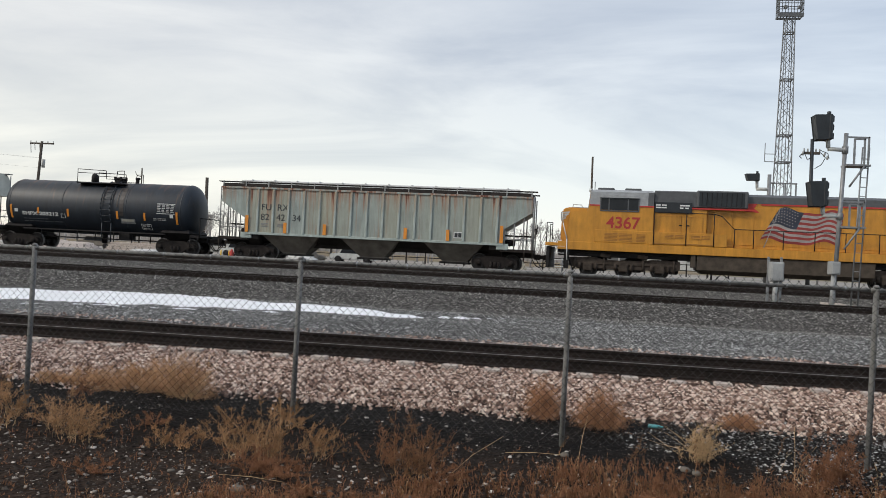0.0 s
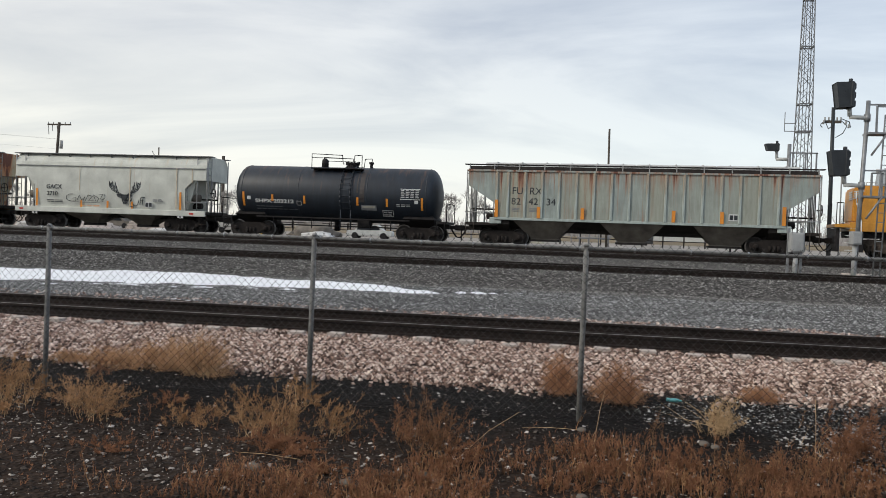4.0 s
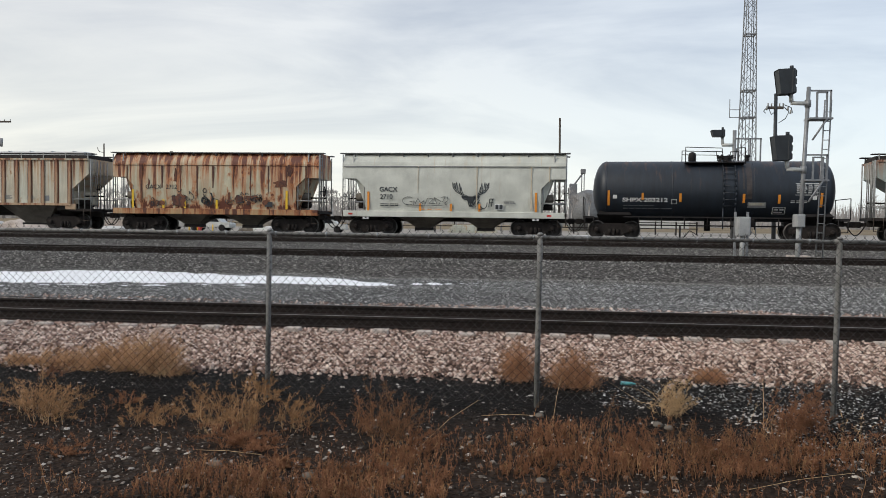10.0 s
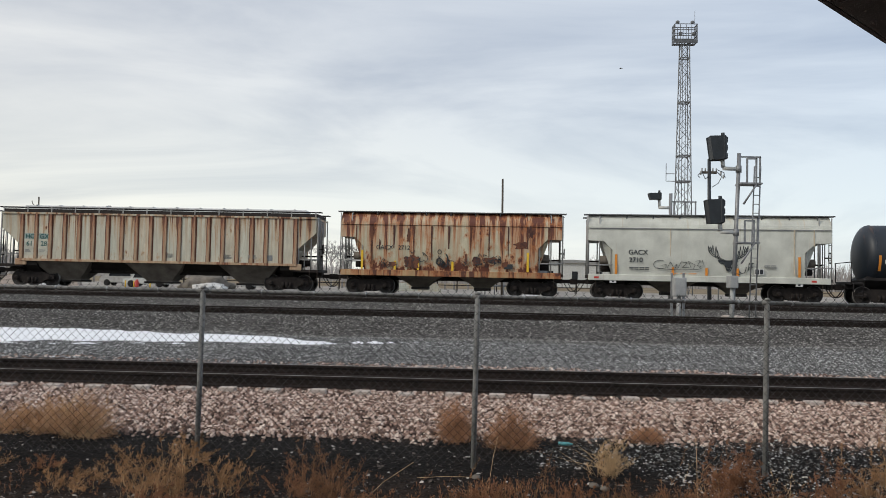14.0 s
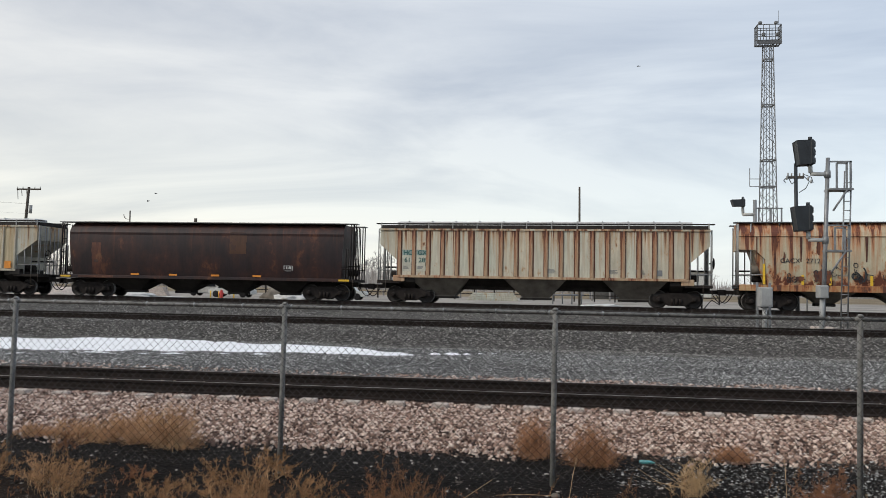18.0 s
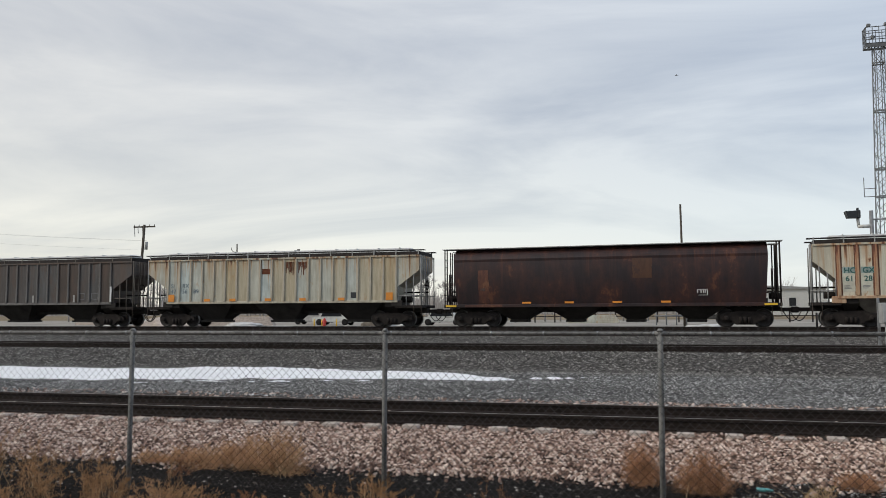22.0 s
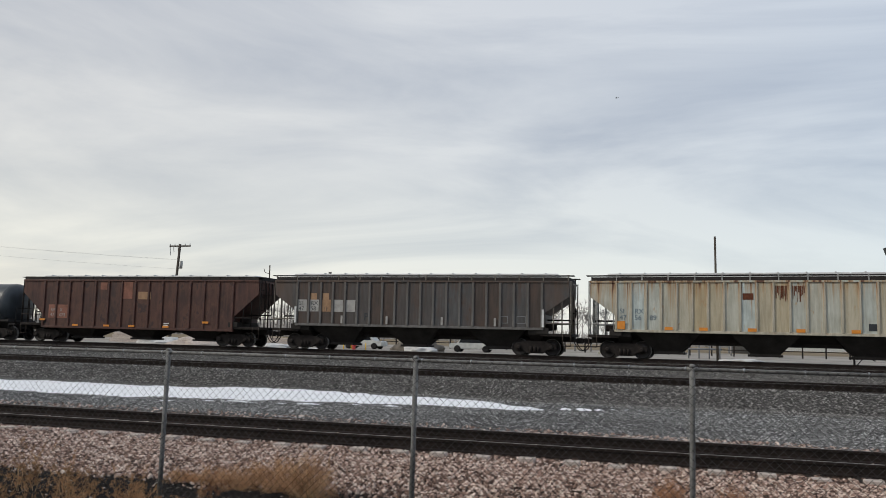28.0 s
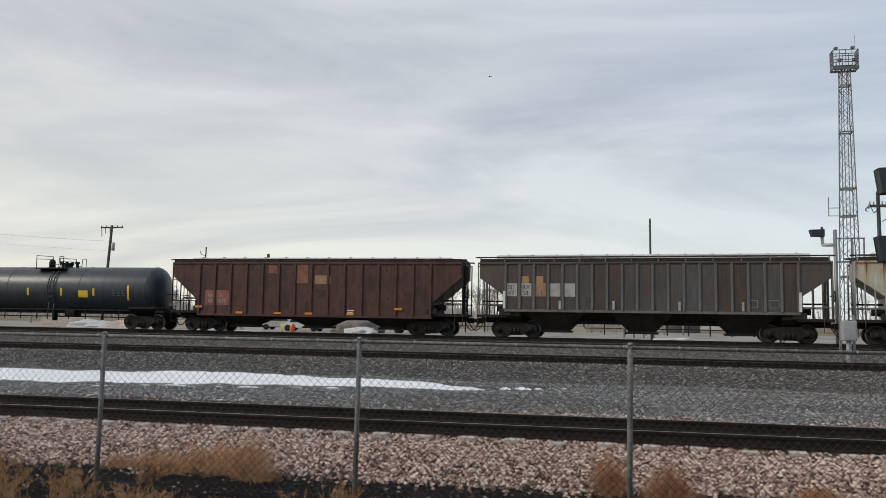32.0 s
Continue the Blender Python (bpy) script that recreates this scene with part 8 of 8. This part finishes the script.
    # long thin stalks lying about
    for x0, y0, x1, y1, z in ((-0.75, 5.5, -0.35, 6.0, 0.26), (0.20, 6.05, 0.28, 6.4, 0.34), (1.3, 4.9, 2.0, 5.15, 0.06), (-2.25, 5.3, -1.75, 5.2, 0.02), (-0.35, 6.45, 0.1, 6.5, 0.01), (1.75, 6.1, 1.76, 6.2, 0.42)):
        z0 = ground_z(x0, y0)
        st = part("fallen_stalk", pipe(BM(), [(x0, y0, z0 + 0.004), ((x0 + x1) / 2, (y0 + y1) / 2, z0 + 0.01 + z * 0.6), (x1, y1, z0 + z)], 0.0018, 4), "straw_blade", None)
        tagged(st, "thin dry straw stalk", "dry stalk", "fallen stalks")
    # a flattened turquoise bottle caught in the stones
    bm = BM()
    lathe(bm, [(-0.07, 0.012), (-0.065, 0.018), (0.03, 0.018), (0.055, 0.009), (0.07, 0.009)], 12, "x")
    MAT["turquoise"] = plain("turquoise", (0.12, 0.42, 0.45), 0.3, 0, 0.1)
    ob = part("plastic_bottle", bm, "turquoise", None)
    ob.matrix_basis = pose(0.98, 7.82, ground_z(0.98, 7.82) + 0.03, 0, 0, -8)
    tagged(ob, "small turquoise plastic bottle lying on the stones", "bottle")


build_stones()
build_snow()
build_plants()


# ---- canopy beside the viewer ----
def canopy():
    p = thing("canopy", "dark boarded canopy with a plain grey fascia", "canopy", kind="structure")
    p.matrix_basis = pose(1.2, 4.0, 3.332, 0, 0.7, 45)
    a, b = -4.5, 5.0
    part("fascia", box(BM(), a, b, -0.035, 0.0, 0.0, 0.26), "fascia_grey", p)
    part("fascia_return", box(BM(), a, b, -0.30, -0.04, 0.0, 0.03), "fascia_grey", p)
    n = 16
    for k in range(n):
        y0 = -3.3 + k * 3.0 / n
        part("soffit_board", box(BM(), a, b, y0, y0 + 3.0 / n - 0.012, 0.20, 0.22), "soffit_brown", p)
    for k in range(8):
        x = a + 0.4 + k * 1.2
        part("rafter", box(BM(), x, x + 0.06, -3.3, -0.32, 0.06, 0.195), "soffit_brown", p)
    part("roof_deck", box(BM(), a - 0.05, b + 0.05, -3.4, 0.03, 0.262, 0.33), "loco_grey", p)
    for x in (a + 0.2, b - 0.3):
        part("canopy_post", box(BM(), x, x + 0.12, -3.2, -3.08, -3.45, 0.05, 0.01), "soffit_brown", p)
    tagged(part("wall_behind", box(BM(), -6, 6, -3.5, -3.25, -0.2, 4.4), "slate", None), "plain dark wall behind the viewer", "wall", kind="structure")


MAT["fascia_grey"] = plain("fascia_grey", (0.16, 0.155, 0.15), 0.7, 0, 0.2)
MAT["soffit_brown"] = plain("soffit_brown", (0.15, 0.155, 0.17), 0.8, 0, 0.3)
canopy()


# ---- beyond the tracks ----
def bare_tree(seed, h, twigs=3, fine=0.03):
    rs = np.random.RandomState(seed)
    tr, cr = BM(), BM()
    rod(tr, (0, 0, -0.3), (0, 0, h * 0.45), h * 0.022, 6, h * 0.013)
    tips = []

    def grow(bm, p, d, ln, r, lvl):
        q = p + d * ln
        rod(bm, p, q, r, 4 if lvl else 5, r * 0.6)
        if lvl >= 3:
            for _ in range(twigs):
                e = q + (d + Vector(rs.normal(0, 0.6, 3))).normalized() * ln * 0.8
                s = Vector((fine, 0, 0))
                bm.faces.new((bm.verts.new(q - s), bm.verts.new(q + s), bm.verts.new(e)))
            return
        for _ in range(3 if lvl else 5):
            nd = (d + Vector(rs.normal(0, 0.5, 3)) + Vector((0, 0, 0.25))).normalized()
            grow(bm, p.lerp(q, rs.uniform(0.5, 1.0)), nd, ln * rs.uniform(0.6, 0.85), r * 0.55, lvl + 1)

    grow(cr, Vector((0, 0, h * 0.22)), Vector((0, 0, 1)), h * 0.28, h * 0.013, 0)
    t = thing("bare_tree", "bare leafless tree in the hazy distance", "tree", "far bare trees")
    part("trunk", tr, "bare_tree", t)
    part("crown", cr, "bare_tree", t)
    return t


def build_distance():
    rnd = random.Random(8)
    kinds = [bare_tree(70 + k, h) for k, h in enumerate((11, 13, 9, 12))]
    for k, t in enumerate(kinds):
        t.location = (-150 + k * 61, 285 + 10 * k, 0.5)
    for k in range(110):
        x = -330 + k * 4.6 + rnd.uniform(-3, 3)
        y = rnd.uniform(262, 330)
        copy_thing(kinds[k % 4], pose(x, y, 0.45, 0, 0, rnd.uniform(0, 360)))
    kinds = [bare_tree(90 + k, h, 22, 0.013) for k, h in enumerate((6.6, 7.4, 6.0))]
    for k, t in enumerate(kinds):
        t.location = (-88 + k * 2.1, 108 + 3 * k, 0.3)
    for k in range(46):
        copy_thing(kinds[k % 3], pose(-82 + k * 2.0 + rnd.uniform(-0.8, 0.8), rnd.uniform(104, 126), 0.3, 0, 0, rnd.uniform(0, 360)))
    # hazy wood behind them
    verts, faces = [], []
    rs = np.random.RandomState(9)
    for k in range(15000):
        x, y = rs.uniform(-460, 300), rs.uniform(330, 420)
        h = rs.uniform(4, 14) * (0.7 + 0.3 * math.sin(x * 0.05))
        w = rs.uniform(0.15, 0.55)
        i = len(verts)
        lx = rs.normal(0, 1.6)
        verts += [(x - w, y, 0.3), (x + w, y, 0.3), (x + lx, y + 0.3, h), (x, y + 0.6, 0.3)]
        faces += [(i, i + 1, i + 2), (i + 1, i + 3, i + 2), (i + 3, i, i + 2)]
    me = bpy.data.meshes.new("far_wood")
    me.from_pydata(verts, [], faces)
    me.materials.append(MAT["bare_tree"])
    tagged(new("far_wood", me), "grey leafless wood along the horizon", "wood", kind="stuff")


def parked_car(x, y, mat, label, rz=0.0, van=False):
    c = thing("parked_car", label, "car", "vehicles in the yard")
    c.matrix_basis = pose(x, y, 0.33, 0, 0, rz)
    z1, z2 = (0.95, 1.95) if van else (0.85, 1.42)
    bm = prism(BM(), [(-2.2, 0.32), (2.2, 0.32), (2.25, 0.7), (2.1, z1), (-2.1, z1), (-2.25, 0.7)], -0.88, 0.88)
    bmesh.ops.bevel(bm, geom=list(bm.edges), offset=0.06, segments=2, affect="EDGES")
    part("body", bm, mat, c)
    cab = prism(BM(), [(-1.9 if van else -1.5, z1 - 0.02), (1.4, z1 - 0.02), (0.8, z2), (-1.7 if van else -1.0, z2)], -0.78, 0.78)
    part("cabin", cab, mat, c)
    for y2 in (-0.79, 0.79):
        part("side_glass", prism(BM(), [(-1.25, z1 + 0.06), (1.1, z1 + 0.06), (0.72, z2 - 0.08), (-1.0, z2 - 0.08)], y2 - 0.01, y2 + 0.01), "glass_dark", c)
    for sx in (-1.4, 1.4):
        for sy in (-0.8, 0.8):
            w = part("wheel", lathe(BM(), [(sy - 0.1, 0.18), (sy - 0.1, 0.33), (sy + 0.1, 0.33), (sy + 0.1, 0.18)], 16, "y", (sx, 0, 0.33)), "black_iron", c)
    return c


def build_yard():
    # long white building with windows, far across the lot, seen between the cars
    h = thing("site_building", "long white metal-sided building with small dark windows", "building")
    yb = 235.0
    part("wall", box(BM(), 13.2, 46.0, yb, yb + 18, 0.3, 7.5), "white_steel", h)
    part("roof", prism(BM(), [(12.9, 7.48), (46.3, 7.48), (46.3, 7.75), (29.5, 8.5), (12.9, 7.75)], yb - 0.6, yb + 18.6), "grey_steel", h)
    for x in (15.2, 22.4, 29.5, 36.6):
        w = part("window", box(BM(), x, x + 1.7, yb - 0.08, yb, 2.9, 5.1), "glass_dark", h)
        part("sill", box(BM(), x - 0.15, x + 1.85, yb - 0.2, yb - 0.06, 2.7, 2.9), "grey_steel", w)
    part("door", box(BM(), 19.2, 20.6, yb - 0.1, yb, 0.35, 3.2, 0.01), "box_grey", h)
    # grain bin with its elevator leg, far behind
    g = thing("grain_bin", "grey steel grain bin with a shallow cone roof", "grain bin")
    part("shell", lathe(BM(), [(0.3, 2.9), (6.3, 2.9), (7.3, 0.4)], 28, "z", (10.5, 140, 0)), "tower_steel", g)
    g = thing("grain_elevator", "thin steel elevator leg with a head box and spout", "elevator")
    part("leg", box(BM(), 9.2, 9.35, 139.4, 139.6, 0.3, 10.2), "tower_steel", g)
    part("leg", box(BM(), 9.6, 9.75, 139.4, 139.6, 0.3, 10.2), "tower_steel", g)
    part("head_box", box(BM(), 9.05, 9.9, 139.2, 139.8, 10.0, 10.8, 0.08), "tower_steel", g)
    part("spout", rod(BM(), (9.5, 139.5, 10.2), (7.6, 139.5, 7.6), 0.14, 8), "tower_steel", g)
    part("dryer", box(BM(), 7.2, 8.5, 139, 140.2, 0.3, 8.3, 0.1), "tower_steel", g)
    # pipes and valves stood together
    h = thing("pipework", "dull steel pipes and valves on a skid", "pipework")
    rnd = random.Random(4)
    for k in range(4):
        x = 0.6 + k * 0.9
        part("riser", rod(BM(), (x, 78, 0.2), (x, 78, rnd.uniform(1.6, 2.6)), 0.06, 8), "tower_steel", h)
    part("header", rod(BM(), (0.4, 78, 1.2), (3.5, 78, 1.2), 0.09, 8), "tower_steel", h)
    # mounds of old snow and gravel
    for x, y, r, hh, mt in ((-24.6, 75, 2.6, 1.35, "under_grey"), (-23.6, 73, 1.6, 0.6, "old_snow"), (4.6, 68, 1.6, 0.25, "old_snow"), (-43, 66, 3, 0.9, "tie_pale"), (-38.5, 72, 1.8, 0.4, "old_snow"), (-56, 78, 2.5, 0.8, "old_snow"), (-31, 64, 1.6, 0.2, "old_snow")):
        bm = BM()
        bmesh.ops.create_icosphere(bm, subdivisions=4, radius=1)
        for v in bm.verts:
            k = 1 + 0.28 * noise.noise(v.co * 2.2 + Vector((x, y, 0))) + 0.1 * noise.noise(v.co * 7)
            v.co = Vector((v.co.x * r * k, v.co.y * r * 0.8 * k, v.co.z * hh * k))
        ob = part("mound", bm, mt, None, smooth=True)
        ob.location = (x, y, 0.32)
        tagged(ob, "heap of dirty snow in the yard" if "snow" in mt else "heap of grey gravel in the yard", "heap", "heaps in the yard")
    # long low stacks and a rail fence
    for x0, x1, y, hh, mt in ((-45, -37.2, 76, 0.95, "tie_pale"), (-64, -57, 80, 1.1, "tie_pale"), (-9, -3.2, 92, 0.9, "straw")):
        s = thing("timber_stack", "long low stack of pale timber", "stack", "stacks in the yard")
        for k in range(4):
            part("beam", box(BM(), x0 + 0.2 * k, x1 - 0.15 * k, y - 0.4, y + 0.4, 0.32 + k * hh / 4, 0.30 + (k + 1) * hh / 4, 0.02), mt, s)
    f = thing("yard_fence", "brown pipe rail fence across the yard", "fence")
    for k in range(26):
        part("post", box(BM(), -40 + k * 2.4, -39.85 + k * 2.4, 98, 98.15, 0.3, 1.9), "truck_iron", f)
    for zz in (1.0, 1.7):
        part("rail", box(BM(), -40, 20.2, 98.02, 98.1, zz, zz + 0.1), "truck_iron", f)
    parked_car(-31.4, 78, "white_steel", "white car parked in the yard")
    parked_car(-19.6, 77, "white_steel", "pale silver car parked in the yard", 4)
    parked_car(-36.5, 84, "dull_patch", "white van parked in the yard", 0, True)
    parked_car(-52, 86, "under_grey", "dark grey car parked in the yard", 0)
    for x in (-31.55, -30.75, -29.25):
        b = thing("bollard", "short yellow steel bollard post", "bollard", "bollards in the yard")
        part("post", rod(BM(), (x, 73, 0.3), (x, 73, 0.95), 0.06, 10), "yellow", b)
        part("cap", rod(BM(), (x, 73, 0.95), (x, 73, 1.0), 0.045, 10), "yellow", b)
    b = thing("fire_hydrant", "red fire hydrant between bollards", "hydrant")
    part("barrel", lathe(BM(), [(0.3, 0.2), (0.45, 0.16), (0.9, 0.16), (1.05, 0.1), (1.12, 0.03)], 14, "z", (-30.4, 72.8, 0)), "red", b)
    part("outlet", rod(BM(), (-30.65, 72.8, 0.75), (-30.15, 72.8, 0.75), 0.08, 8), "red", b)
    b = thing("switch_stand", "black hand-thrown switch stand beside the track", "switch stand")
    part("stand", rod(BM(), (9.6, 52, 0.3), (9.6, 52, 1.5), 0.06, 6), "black_iron", b)
    part("lever", pipe(BM(), [(9.7, 52, 0.6), (10.2, 52, 1.2), (10.7, 52, 0.9)], 0.03), "black_iron", b)
    part("foot", box(BM(), 9.2, 10.1, 51.7, 52.3, 0.3, 0.45, 0.02), "black_iron", b)


build_distance()
build_yard()


# ---- in the sky ----
def small_plane():
    p = thing("light_aircraft", "small dark light aircraft far off in the sky", "aircraft")
    part("fuselage", lathe(BM(), [(-4.0, 0.1), (-3.4, 0.5), (-1.5, 0.75), (1.0, 0.65), (5.0, 0.15)], 12, "x"), "loco_grey", p)
    part("wing", loft(BM(), [(0.5, -1.6, 0.4, 6.0), (0.72, -1.4, 0.3, 6.0)]), "loco_grey", p)
    part("tail_plane", loft(BM(), [(0.1, 3.9, 5.0, 1.8), (0.2, 4.0, 5.0, 1.8)]), "loco_grey", p)
    part("fin", prism(BM(), [(3.8, 0.1), (5.1, 0.1), (5.2, 1.6), (4.6, 1.6)], -0.08, 0.08), "loco_grey", p)
    return p


def bird(seed):
    b = thing("bird", "small dark bird in flight", "bird", "birds")
    part("body", lathe(BM(), [(-0.22, 0.01), (-0.15, 0.06), (0.0, 0.09), (0.14, 0.05), (0.24, 0.01)], 8, "x"), "signal_black", b)
    for sy in (-1, 1):
        bm = BM()
        pts = [(-0.10, sy * 0.05, 0.03), (0.12, sy * 0.05, 0.03), (0.10, sy * 0.30, 0.16), (0.14, sy * 0.55, 0.10), (-0.04, sy * 0.32, 0.18)]
        top = [bm.verts.new(p) for p in pts]
        low = [bm.verts.new((x, y, z - 0.02)) for x, y, z in pts]
        bm.faces.new(top)
        bm.faces.new(low[::-1])
        for k in range(5):
            bm.faces.new((top[k], low[k], low[(k + 1) % 5], top[(k + 1) % 5]))
        part("wing", bm, "signal_black", b)
    for c in b.children:
        c.data.transform(Matrix.Scale(0.6, 4))
    return b


PLANE = small_plane()
BIRDS = [bird(1), bird(2)]


# ---- what moves ----
def travel_at(t):
    for (a, sa), (b, sb) in zip(TRAVEL, TRAVEL[1:]):
        if t <= b:
            return sa + (sb - sa) * (t - a) / (b - a)
    return TRAVEL[-1][1]


def on_track(u):
    """The pose of a car whose middle has come u metres along the track."""
    x = u
    for _ in range(4):      # the arc is a little longer than x
        k = min(max(x + 16.0, 0.0), 42.0)
        x = u - 0.008 / 3 * (k ** 3 - 16.0 ** 3) * 0.001 - 0.0128 * max(0.0, x - 26.0)
    dy, slope = bend(x)
    return pose(x, TRACK_Y + dy, RAIL_Z, 0, 0, math.degrees(math.atan(slope)))


def motions():
    for car, xc, mid in CARS:      # mid: from the car's origin to the middle of its length
        walk(car, [(t, on_track(xc + mid + s) @ Matrix.Translation((-mid, 0, 0))) for t, s in TRAVEL])
    times = [k * 0.15 for k in range(int(32 / 0.15) + 1)] + [32.0]
    for w, x, r in WHEELS:
        walk(w, [(t, Matrix.Translation((x, 0, r)) @ Matrix.Rotation(travel_at(t) / r, 4, "Y")) for t in times])
    walk(PLANE, [(t, pose(x, 2000, z)) for t, x, z in ((0, 890, 480), (13, 402, 535), (19, 180, 559), (23, 41, 578), (26, -72, 597), (32, -319, 628))])
    for k, b in enumerate(BIRDS):
        walk(b, [(t, pose(x + k * 0.9 * max(-0.6, min(1, 20 - t)), 90, z + k * 0.9, 0, 0, 0)) for t, x, z in ((0, -8, 3), (16.8, -30, 3), (17.6, -40, 6), (18.5, -54.5, 15.6), (19.2, -60.5, 15.4), (20, -69, 15.3), (24, -115, 17), (32, -210, 30))])


motions()
